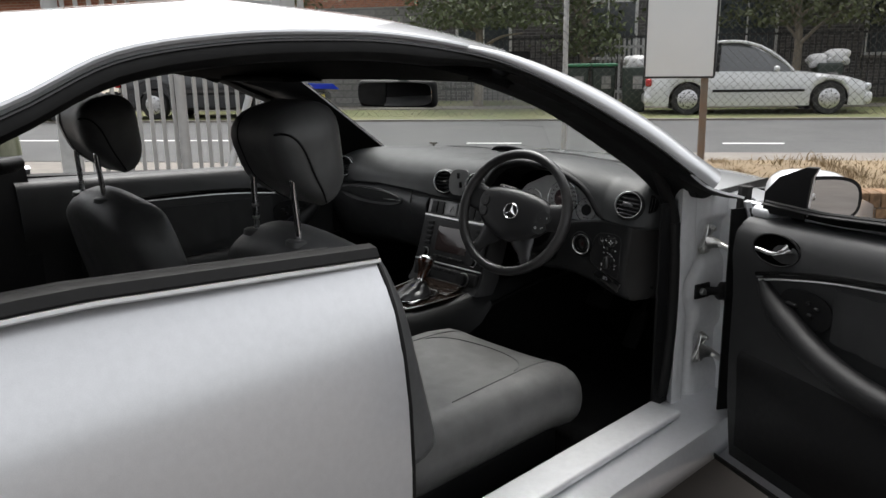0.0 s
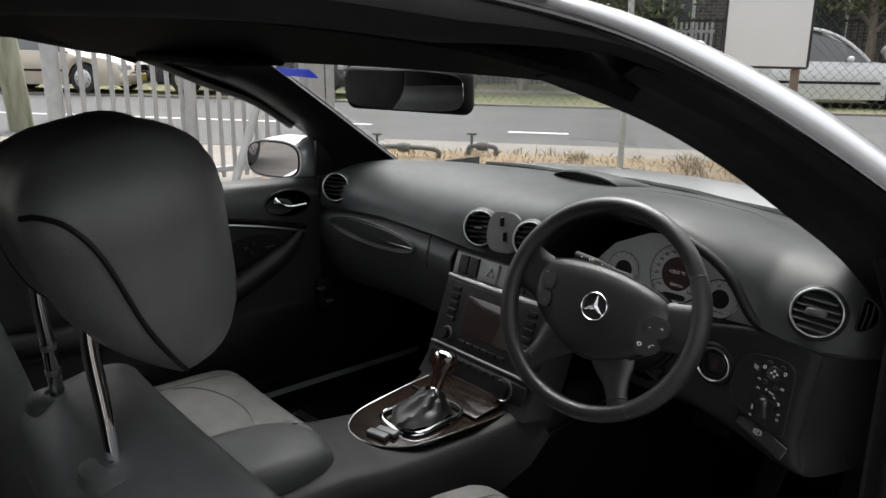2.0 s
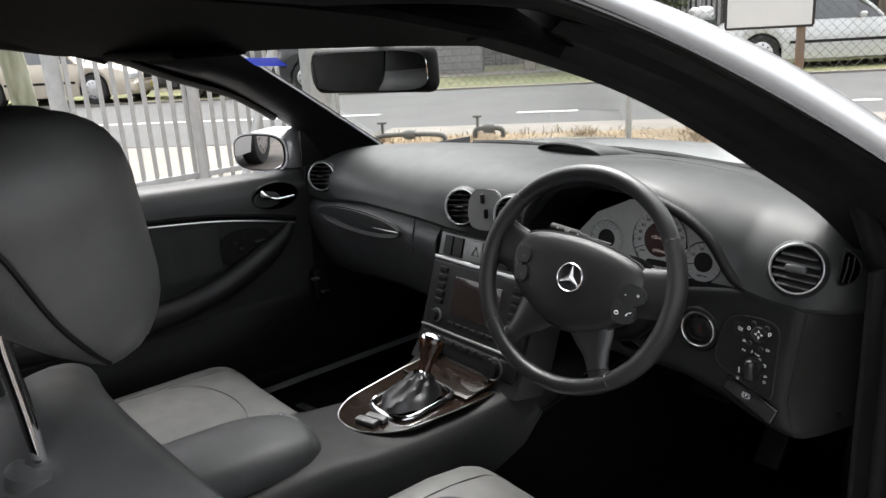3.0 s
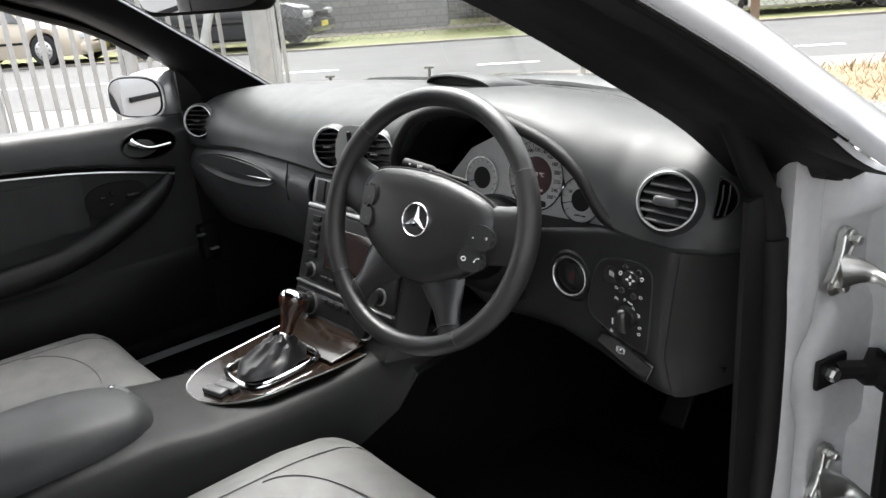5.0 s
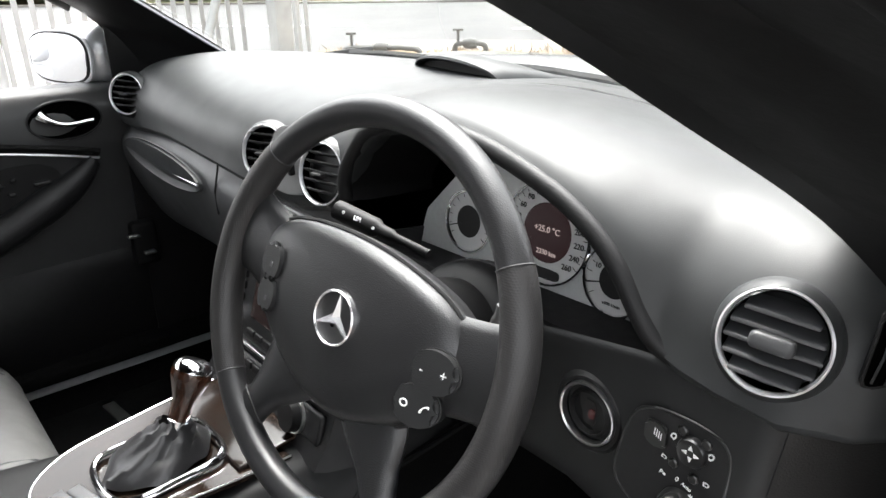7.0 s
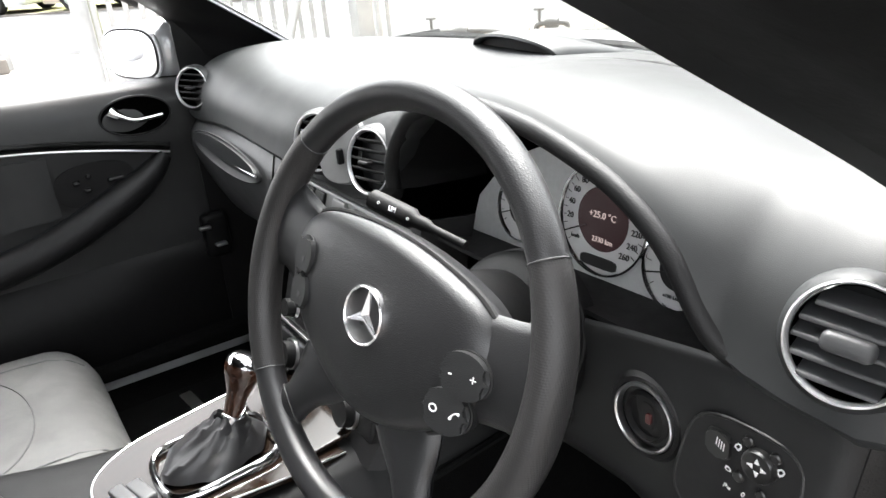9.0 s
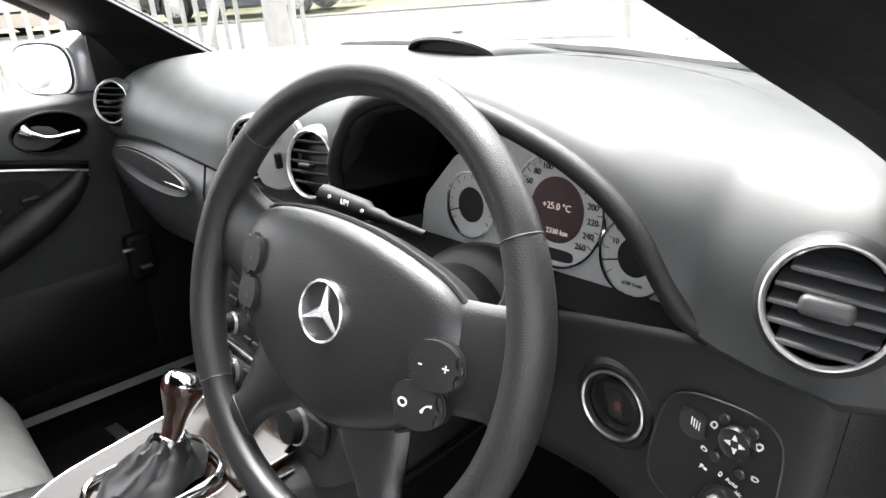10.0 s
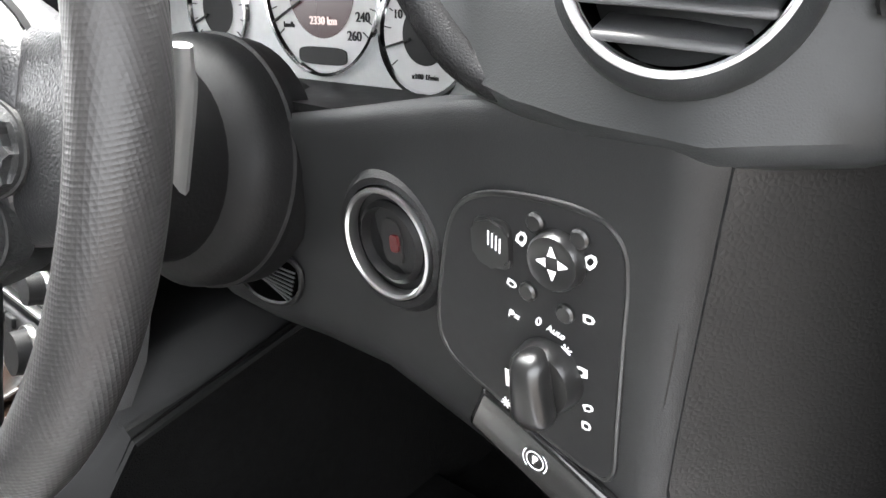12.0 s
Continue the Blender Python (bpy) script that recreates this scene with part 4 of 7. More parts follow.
def dash_point(x, k):
    v = line_rows(DASH, x)
    return Vector((x, v[2 * k], v[2 * k + 1]))


rows = []
keys = [r[0] for r in DASH]
xs = sorted(set(keys + [a + (b - a) * t for a, b in zip(keys, keys[1:]) for t in (0.33, 0.67)]))
for x in xs:
    pts = smooth_path([dash_point(x, k) for k in range(6)], 5)
    e = pts[-1]
    b = pts[0]
    rows.append([Vector((x, -0.085, 0.868)), b + Vector((0, 0.035, -0.022)), b + Vector((0, 0.012, -0.006))] + pts + [e + Vector((0, 0.0015, -0.003)), e + Vector((0, 0.006, -0.0055)), e + Vector((0, 0.018, -0.006))])
# soften the skin between the profiles, the lower lip excepted
for _ in range(8):
    soft = [[p.copy() for p in r] for r in rows]
    for i in range(1, len(rows) - 1):
        for j in range(3, len(rows[i]) - 3):
            hold = max(0.0, min(1.0, (len(rows[i]) - 4 - j) / 9)) * 0.5
            span = (rows[i][j].x - rows[i - 1][j].x) / (rows[i + 1][j].x - rows[i - 1][j].x)
            soft[i][j] = rows[i][j].lerp(rows[i - 1][j].lerp(rows[i + 1][j], span), hold)
    rows = soft
dash = part("dashboard", grid_bm(rows, thick=-0.006), PAD, car, "charcoal padded dashboard top")


def surface_y(x, z):
    """How far back the dashboard's rear face lies at a height."""
    pts = smooth_path([dash_point(x, k) for k in range(6)], 5)
    best = min(pts, key=lambda p: abs(p.z - z) + (5 if p.y > -0.5 else 0))
    return best.y


# passenger side lower panel with its glovebox lid
low = [(0.0, 0.004, 0.0), (0.010, -0.010, 0.0), (-0.010, -0.035, 0.0), (-0.012, -0.070, 0.0), (0.002, -0.115, 0.0), (0.024, -0.165, 0.0), (0.055, -0.210, 0.0), (0.13, -0.245, 0.0)]
rows = []
for x in [-0.69 + 0.545 * k / 20 for k in range(21)]:
    c = dash_point(x, 5)
    rows.append(smooth_path([c + Vector((0, dy, dz)) for dy, dz, _ in low], 4))
lower_left = part("glovebox_panel", grid_bm(rows, thick=-0.005), GREYP, dash, "dark glovebox panel")
gm = facing((-0.43, -0.6225, 0.800), (-0.02, -1, 0.05))
part("glovebox_recess", lathe([(0.0, -0.012), (0.10, -0.010), (0.160, -0.002), (0.176, 0.002), (0.182, 0.0)], gm @ Matrix.Diagonal((1, 0.155, 1, 1)), 48), PAD, dash, "slim oval grip recess")
lid = [(0.172 * math.cos(c), 0.023 * math.sin(c) + 0.001) for c in [math.pi * k / 28 for k in range(29)]] + [(-0.172 + 0.344 * k / 10, -0.0045 * math.sin(math.pi * k / 10)) for k in range(1, 10)]
part("glovebox_pull", prism(lid, 0.006, gm, 0.0015), PAD, dash, "grey glovebox handle")
# Tapered satin strip paints the glint at the lid's right-hand edge.
part("glovebox_pull_glint", tube([gm @ Vector((0.172 - 0.10 * k / 10, 0.001 - 0.0040 * k / 10, 0.0055)) for k in range(11)], [0.0020 - 0.0015 * k / 10 for k in range(11)], 6), SATIN, dash)
part("glovebox_seam", tube([(-0.213, -0.6125, 0.843), (-0.216, -0.6225, 0.80), (-0.218, -0.621, 0.765)], 0.0016, 5), DARK, dash)
part("airbag_lettering", box((-0.26, -0.6035, 0.874), (0.03, 0.0008, 0.006)), PLASTIC, dash)

# instrument hood: rolled lip, dark tunnel, dial plate
LIP = [(0.104, 0.862), (0.106, 0.887), (0.130, 0.921), (0.168, 0.951), (0.238, 0.968), (0.320, 0.964), (0.380, 0.951), (0.432, 0.932), (0.472, 0.904), (0.500, 0.867), (0.514, 0.846)]
lip = smooth_path([(x, -0.601, z) for x, z in LIP[:-1]] + [(0.514, -0.600, 0.851), (0.530, -0.5985, 0.842), (0.548, -0.594, 0.838)], 5)
part("instrument_hood_lip", tube(lip, [0.0085 - 0.005 * max(0, (k - len(lip) * 0.8) / (len(lip) * 0.2)) for k in range(len(lip))], 10), PLASTIC, dash, "rolled edge of the instrument hood")
tunnel = []
for p in lip:
    q = Vector((0.315 + (p.x - 0.315) * 0.92, 0, 0.86 + (p.z - 0.86) * 0.80))
    tunnel.append([Vector((p.x, -0.60, p.z - 0.003)), Vector((p.x * 0.7 + q.x * 0.3, -0.575, p.z * 0.7 + q.z * 0.3 - 0.006)), Vector((q.x, -0.525, q.z - 0.006)), Vector((q.x, -0.495, q.z - 0.008))])
part("instrument_tunnel", grid_bm(tunnel, thick=0.003), DARK, dash, "matt black instrument tunnel")
PM = facing((0.327, -0.517, 0.860), (0.06, -1, 0.16))
plate = [(-0.175, -0.052), (-0.165, -0.012), (-0.125, 0.032), (-0.06, 0.062), (0.0, 0.070), (0.06, 0.060), (0.12, 0.018), (0.15, -0.035), (0.155, -0.052)]
cluster = part("dial_plate", prism(plate, 0.004, PM), GAUGE, car, "silver instrument cluster with round dials")
part("cluster_ledge", grid_bm([[Vector((x, -0.515, 0.808)), Vector((x, -0.56, 0.812)), Vector((x, -0.588, 0.818))] for x in (0.11, 0.2, 0.3, 0.4, 0.512)], thick=0.004), DARK, dash)


def dial(cx, cy, r, hole, needle, parent):
    m = PM @ Matrix.Translation((cx, cy, 0.004))
    face = part("dial", lathe([(r, 0.0005), (hole, 0.0005), (hole - 0.001, -0.002)], m, 48), DIALRING, parent, "pale round dial")
    part("dial_rim", lathe([(r + 0.0030, 0.0), (r + 0.002, 0.003), (r, 0.003), (r - 0.001, 0.0008)], m, 48), CHROME, parent)
    part("dial_centre", lathe([(0.0, 0.0010), (hole, 0.0010)], m, 40), AMBER if r > 0.04 else INK, parent)
    part("needle", box(((r - 0.002 + hole * 0.7) / 2, 0, 0.002), (r - hole * 0.7, 0.0012, 0.001), m @ Matrix.Rotation(radians(needle), 4, "Z")), INK, parent)
    for k in range(27 if r > 0.04 else 13):
        n = 26 if r > 0.04 else 12
        a = radians(215 - 250 * k / n)
        part("dial_mark", box((r - 0.004, 0, 0.0010), (0.005 if k % 2 == 0 else 0.003, 0.0006, 0.0004), m @ Matrix.Rotation(a, 4, "Z")), INK, parent, smooth=False)
    return m


dial(-0.100, -0.012, 0.031, 0.017, 200, cluster)
sm = dial(0.004, 0.002, 0.049, 0.029, 205, cluster)
rm = dial(0.085, -0.022, 0.031, 0.016, 195, cluster)
for k, v in enumerate(("20", "40", "60", "80", "100", "120", "140", "160", "180", "200", "220", "240", "260")):
    a = radians(196 - 250 * (k + 0.5) / 13)
    letters(v, 0.0078, sm @ Matrix.Translation((0.0385 * math.cos(a), 0.0385 * math.sin(a), 0.001)), INK, cluster, "dial_number")
letters("+25.0 °C", 0.0085, sm @ Matrix.Translation((0, 0.003, 0.0016)), AMBERTEXT, cluster, "display_lettering")
letters("2330 km", 0.0068, sm @ Matrix.Translation((0.002, -0.019, 0.0016)), AMBERTEXT, cluster, "display_lettering")
letters("km/h", 0.005, sm @ Matrix.Translation((-0.03, -0.022, 0.001)), INK, cluster, "dial_lettering")
letters("10", 0.0068, rm @ Matrix.Translation((-0.019, 0.010, 0.001)), INK, cluster, "dial_number")
letters("20", 0.0068, rm @ Matrix.Translation((-0.005, 0.021, 0.001)), INK, cluster, "dial_number")
letters("x100 1/min", 0.0042, rm @ Matrix.Translation((0.0, -0.022, 0.001)), INK, cluster, "dial_lettering")
part("odometer_window", prism(oval(0.021, 0.0052, 28, 4.0, 0.004, -0.037), 0.0012, PM @ Matrix.Translation((0, 0, 0.0048))), INK, cluster)


# round air vents with chrome rings
def round_vent(c, normal, r, parent, turn=0.0, slope=0.12, slats=PAD):
    m = facing(c, normal) @ Matrix.Rotation(radians(turn), 4, "Z")
    vent = part("air_vent", lathe([(r * 1.22, -0.012), (r * 1.16, -0.001), (r * 1.06, 0.003)], m, 48), PAD, parent, "round air vent in a bright ring")
    part("vent_ring", lathe([(r * 1.065, 0.0), (r * 1.055, 0.0028), (r * 1.015, 0.0036), (r * 0.98, 0.0015), (r * 0.975, -0.003)], m, 56), RINGMETAL, vent, "bright metal ring")
    # The cup's near-black paints the shade between the slats.
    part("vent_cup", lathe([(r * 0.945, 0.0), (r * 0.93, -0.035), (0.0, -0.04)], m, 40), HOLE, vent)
    for k in range(5):
        y = r * (-0.64 + 0.31 * k)
        w = 2 * math.sqrt((r * 0.92) ** 2 - y * y)
        part("slat", rbox((0, y, -0.0065), (w, 0.0030, 0.019), 0.0013, m, inner=1, f=lambda p: (p.x, p.y - slope * p.z, p.z - 2.2 * p.x * p.x)), slats, vent)
    part("vent_tab", rbox((0, -0.001, 0.005), (r * 0.86 if slats == GREYP else r * 0.5, r * 0.36 if slats == GREYP else r * 0.14, 0.012), 0.0045, m), slats, vent, "grey adjusting tab")
    return vent


# Slats alike in kind: the first vent's paler tone paints the light on them.
round_vent((0.6015, -0.6045, 0.8886), (0.30, -0.90, 0.32), 0.0325, car, -7, 0.42, GREYP)
round_vent((-0.598, -0.606, 0.886), (0.54, -0.81, 0.22), 0.0335, car, -4, -0.30, PLASTIC)
round_vent((-0.066, -0.610, 0.882), (0.36, -0.93, 0.22), 0.034, car, 0, -0.30, PLASTIC)
round_vent((0.068, -0.608, 0.883), (0.20, -0.98, 0.22), 0.034, car, 0, -0.30, PLASTIC)
part("vent_bridge", prism(oval(0.036, 0.040, 32, 3.0), 0.010, facing((0, -0.603, 0.884), (0.26, -0.96, 0.22)), 0.002), SILVERP, dash, "satin grey panel between the centre vents")
for x, z in ((0.0, 0.907), (-0.011, 0.880), (0.011, 0.880)):
    part("vent_slider", rbox((x, -0.613 - 0.27 * x, z), (0.006, 0.008, 0.018), 0.002), DARK, dash)
# small demister vent at the dashboard's end
em = facing((0.6562, -0.5782, 0.8925), (0.50, -0.87, 0.08))
dshape = [(p.x, p.y) for p in smooth_path([(-0.004, 0.0215, 0), (0.004, 0.019, 0), (0.0115, 0.010, 0), (0.0135, 0.0, 0), (0.010, -0.011, 0), (0.002, -0.018, 0), (-0.009, -0.0205, 0), (-0.008, -0.006, 0), (-0.006, 0.008, 0)], 4, closed=True)]
end_vent = part("end_vent", prism([(x * 1.18, y * 1.14) for x, y in dshape], 0.006, em @ Matrix.Translation((0, 0, -0.006)), 0.002), CONSOLE, car, "small half-round demister vent in the dashboard's end")
# Flat plate whose black stands in for the shade of an opening.
part("vent_hollow_shade", prism(dshape, 0.0010, em @ Matrix.Translation((0, 0, 0.0005))), HOLE, end_vent)
for x0, x1 in ((-0.0035, -0.0010), (0.0035, 0.0060)):
    part("slat", tube([em @ Vector((x0 - 0.003, -0.0175, 0.0042)), em @ Vector(((x0 + x1) / 2, 0, 0.0042)), em @ Vector((x1, 0.0165, 0.0042))], 0.0009, 6), PAD, end_vent)

# groove before the windscreen vents
part("dash_groove", tube([dash_point(x, 1).lerp(dash_point(x, 2), 0.45) + Vector((0, 0, 0.0036)) for x in [0.06 + 0.02 * k for k in range(28)]], 0.0042, 6, flat=0.5), DARK, dash)
# bumped sensor hump and speaker mesh on top
part("speaker_cover", grid_bm([[Vector((x, y, max(smooth_path([dash_point(x, k) for k in range(6)], 5), key=lambda p: -abs(p.y - y)).z + 0.0048)) for y in (-0.335, -0.36, -0.39, -0.42, -0.45, -0.48)] for x in (-0.115, -0.08, -0.04, 0.0, 0.03, 0.055)], thick=0.0015), MESHSKIN, dash, "fine charcoal speaker mesh")
hump = []
for k in range(25):
    a = math.pi * k / 24
    row = []
    for y, w, h, dx in ((-0.338, 0.086, 0.029, 0.0), (-0.347, 0.089, 0.033, 0.0), (-0.345, 0.093, 0.036, 0.0), (-0.325, 0.096, 0.037, 0.002), (-0.300, 0.098, 0.034, 0.005), (-0.270, 0.098, 0.026, 0.010), (-0.240, 0.094, 0.013, 0.014), (-0.215, 0.088, 0.0, 0.016)):
        row.append(Vector((-0.035 + dx + w * math.cos(a), y + 0.018 * abs(math.cos(a)) ** 3, 0.937 + h * math.sin(a) ** 0.75)))
    hump.append(row)
part("sensor_hump", grid_bm(hump, thick=0.002), PAD, dash, "arched display hood on the dashboard")
# Black sheet set in the hood's mouth paints its dark inside.
part("hood_mouth_shade", prism(oval(0.086, 0.031, 32, 2.0), 0.002, facing((-0.035, -0.322, 0.939), (0, -1, 0.1))), INK, dash)

# driver's lower panel, wrapping round to the end of the dashboard
plan = [(0.238, -0.588), (0.250, -0.600), (0.268, -0.606), (0.285, -0.607), (0.33, -0.606), (0.38, -0.604), (0.43, -0.602), (0.50, -0.606), (0.56, -0.610), (0.596, -0.611), (0.611, -0.606), (0.620, -0.594), (0.632, -0.575), (0.650, -0.545), (0.668, -0.510), (0.680, -0.47)]

def seam_shift(x, z):
    """How far the end seam's lean moves the panel near the dashboard's end."""
    at = line_rows([(0.63, 0.606), (0.652, 0.603), (0.69, 0.5955), (0.73, 0.6005), (0.79, 0.6085), (0.834, 0.614)], z)[0]
    return (at - 0.611) * line_rows([(0.24, 0.0), (0.54, 0.0), (0.596, 1.0), (0.632, 1.0), (0.66, 0.0), (0.70, 0.0)], x)[0]


def knee_row(x, y, edge=0.0):
    top = line_rows([(0.238, 0.704), (0.268, 0.722), (0.30, 0.79), (0.40, 0.816), (0.49, 0.826), (0.512, 0.842), (0.56, 0.840), (0.612, 0.836), (0.68, 0.838)], x)[0]
    bot = line_rows([(0.238, 0.696), (0.250, 0.688), (0.268, 0.679), (0.288, 0.673), (0.33, 0.673), (0.38, 0.676), (0.42, 0.677), (0.46, 0.669), (0.50, 0.663), (0.55, 0.648), (0.60, 0.640), (0.63, 0.635), (0.68, 0.66)], x)[0]
    side = 0.35 if x < 0.615 else 0.0
    run = smooth_path([Vector((x, y + 0.014 * side, top)), Vector((x, y, top - min(0.012, 0.3 * (top - bot)))), Vector((x, y - 0.004 * side, (top + bot) / 2)), Vector((x, y + 0.004 * side, bot + min(0.012, 0.3 * (top - bot)))), Vector((x, y + 0.012 + 0.02 * side, bot)), Vector((x * 0.99, y + 0.07, bot - 0.012))], 4)
    return [Vector((p.x + seam_shift(x, p.z) + edge, p.y, p.z)) for p in run]


rows = [knee_row(x, y + 0.009) for x, y in plan if x < 0.605]
rows += [knee_row(0.6075, -0.6000), knee_row(0.6105, -0.5970), knee_row(0.6112, -0.5900)]
knee = part("driver_lower_panel", grid_bm(rows, thick=-0.004), KNEE, car, "dark grained panel below the steering column")
rows = [knee_row(0.6118, -0.5880), knee_row(0.6124, -0.5935), knee_row(0.6150, -0.5915), knee_row(0.622, -0.583), knee_row(0.636, -0.562), knee_row(0.652, -0.538), knee_row(0.668, -0.508), knee_row(0.680, -0.47)]
part("end_cover", grid_bm(rows, thick=-0.004), ENDCOVER, car, "coarse grained cover on the dashboard's end")
part("under_panel", grid_bm([[Vector((x, -0.55, 0.67)), Vector((x, -0.42, 0.655)), Vector((x, -0.2, 0.70))] for x in (0.18, 0.4, 0.65)], thick=0.005), DARK, car)
SLOT = facing((0.333, -0.6022, 0.7105), (0.02, -1, 0.0))
slot_edge = smooth_path([(-0.046, 0.011, 0), (-0.030, -0.004, 0), (-0.008, -0.0165, 0), (0.016, -0.0150, 0), (0.034, -0.006, 0), (0.043, 0.008, 0), (0.038, 0.019, 0), (0.0, 0.022, 0), (-0.03, 0.020, 0)], 5, closed=True)
# No hole is cut: a flat black plate paints the slot's inner shade.
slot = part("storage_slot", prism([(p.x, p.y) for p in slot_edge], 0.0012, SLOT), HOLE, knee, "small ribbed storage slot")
part("slot_lip", tube([SLOT @ Vector((p.x, p.y, 0.0008)) for p in slot_edge], 0.0018, 6, closed=True), PLASTIC, slot)
for k in range(8):
    part("slot_rib", tube([SLOT @ Vector((-0.034 + 0.006 * k, 0.012 - 0.0028 * k + 0.0006 * k * k * 0.2, 0.0016)), SLOT @ Vector((0.039 - 0.0016 * k, 0.012 - 0.0032 * k, 0.0016))], 0.0007, 4), GREYP, slot)

# ignition lock
im = facing((0.4585, -0.6035, 0.7635), (0.03, -1, 0.06))
lock = part("ignition_lock", lathe([(0.036, -0.004), (0.032, 0.001), (0.0286, 0.001), (0.0280, -0.002)], im, 48), PLASTIC, knee, "round ignition switch in a chrome ring")
part("ignition_ring", lathe([(0.0278, -0.001), (0.0274, 0.003), (0.0262, 0.0036), (0.0250, 0.0025), (0.0244, -0.003)], im, 56), SATIN, knee, "chrome ring")
part("ignition_barrel", lathe([(0.0242, -0.006), (0.0212, -0.008), (0.0205, -0.001), (0.018, 0.001), (0.0165, -0.004), (0.0, -0.005)], im, 40), DARK, knee)
part("key_slot", prism(oval(0.0065, 0.0115, 24, 4), 0.003, im @ Matrix.Translation((0, 0, -0.005)), 0.0005), INK, knee)
part("key_mark", prism(oval(0.0026, 0.0042, 16, 4, 0.0040, 0.001), 0.0015, im @ Matrix.Translation((0, 0, -0.0005))), REDDOT, knee)

# lighting and mirror control panel
lm = facing((0.5475, -0.6045, 0.7585), (0.02, -1, 0.02))
outline = [(p.x, p.y) for p in smooth_path([(-0.0236, 0.0444, 0), (0.0054, 0.0474, 0), (0.0270, 0.0450, 0), (0.0365, 0.0370, 0), (0.0385, 0.0240, 0), (0.0370, 0.0, 0), (0.0345, -0.0400, 0), (0.0325, -0.0640, 0), (0.0240, -0.0680, 0), (-0.0020, -0.0590, 0), (-0.0270, -0.0490, 0), (-0.0480, -0.0380, 0), (-0.0545, -0.0230, 0), (-0.0500, 0.0040, 0), (-0.0400, 0.0330, 0)], 5, closed=True)]
switch = part("light_switch_panel", prism(outline, 0.004, lm, 0.0012), SWITCHP, knee, "black light switch panel with white symbols")
part("panel_edge", tube([lm @ Vector((x, y, 0.0030)) for x, y in outline], 0.0014, 8, closed=True), KNOBP, switch)
part("switch_button", prism(oval(0.0092, 0.0105, 28, 4, -0.0196, 0.0254), 0.004, lm @ Matrix.Translation((0, 0, 0.003)), 0.0015), KNOBP, switch)
part("mirror_joystick", lathe([(0.0118, 0.0), (0.0115, 0.004), (0.0105, 0.0055), (0.0085, 0.0045), (0.0, 0.004)], lm @ Matrix.Translation((0.0108, 0.0258, 0.004)), 36), KNOBP, switch, "round mirror adjusting knob")
for k in range(4):
    am = lm @ Matrix.Translation((0.0108, 0.0258, 0.0088)) @ Matrix.Rotation(math.pi / 2 * k, 4, "Z")
    part("arrow_symbol", prism([(-0.0019, 0.0027), (0.0019, 0.0027), (0.0003, 0.0068), (-0.0003, 0.0068)], 0.0002, am), WHITEINK, switch, smooth=False)
for x, y in ((0.0014, 0.0386), (0.0204, 0.0364), (-0.0036, 0.0084), (0.0134, 0.0040)):
    part("small_button", lathe([(0.0040, 0.0), (0.0040, 0.0015), (0.003, 0.0024), (0.0, 0.0026)], lm @ Matrix.Translation((x, y, 0.004)), 16), KNOBP, switch)


def symbol(x, y, a, b, turn, h=0.0043):
    """A small white pictogram: a rounded figure with a dark middle."""
    sy = lm @ Matrix.Translation((x, y, h)) @ Matrix.Rotation(radians(turn), 4, "Z")
    mark = part("symbol", prism([(-a, -b * 0.8), (-a * 0.1, -b), (a * 0.7, -b * 0.7), (a, 0), (a * 0.7, b * 0.7), (-a * 0.1, b), (-a, b * 0.8)], 0.0002, sy), WHITEINK, switch, smooth=False)
    part("symbol_middle", prism(oval(a * 0.5, b * 0.45, 10, 3), 0.0001, sy @ Matrix.Translation((0, 0, 0.0003))), DARK, mark, smooth=False)


for row in ((-0.0056, 0.0304, 0.0030, 0.0024, 60), (0.0244, 0.0284, 0.0032, 0.0025, 50), (-0.0116, 0.0094, 0.0024, 0.0018, -20), (0.0234, 0.0044, 0.0026, 0.0020, 0), (0.0188, -0.0200, 0.0036, 0.0024, 180), (0.0226, -0.0356, 0.0024, 0.0018, 20), (0.0216, -0.0446, 0.0022, 0.0022, 0)):
    symbol(*row)
for k in range(4):
    part("heater_bar", box((-0.0226 + 0.0019 * k, 0.0262 - 0.0006 * k, 0.0072), (0.0007, 0.0062, 0.0003), lm @ Matrix.Rotation(radians(-6), 4, "Z")), WHITEINK, switch, smooth=False)
for cx, cy in ((0.0128, -0.0128), (-0.0186, -0.0506)):
    for k in range(4):
        part("lamp_ray", box((0, 0, 0.0044), (0.0006, 0.0056 - 0.0008 * (k % 2), 0.0003), lm @ Matrix.Translation((cx, cy, 0)) @ Matrix.Rotation(math.pi * k / 4 + 0.2, 4, "Z")), WHITEINK, switch, smooth=False)
for k in range(4):
    part("lamp_bar", box((0.0142, -0.0222 + 0.0014 * k, 0.0044), (0.0030, 0.0007, 0.0003), lm @ Matrix.Rotation(radians(2), 4, "Z")), WHITEINK, switch, smooth=False)
part("knob_mark", box((-0.0170, -0.0370, 0.0044), (0.0022, 0.0085, 0.0003), lm), WHITEINK, switch, smooth=False)
for text, x, y, size in (("0", 0.0004, -0.0040, 0.0056), ("Auto", 0.0084, -0.0062, 0.0042), ("P=", -0.0116, -0.0052, 0.0052)):
    letters(text, size, lm @ Matrix.Translation((x, y, 0.0043)) @ Matrix.Rotation(radians(-16), 4, "Z"), WHITEINK, switch, "symbol_lettering")
km = lm @ Matrix.Translation((0.0045, -0.0265, 0.004))
knob = part("light_switch_knob", lathe([(0.0158, 0.0), (0.0152, 0.006), (0.0140, 0.0085), (0.0, 0.009)], km, 40), KNOBP, switch, "rotary light switch")
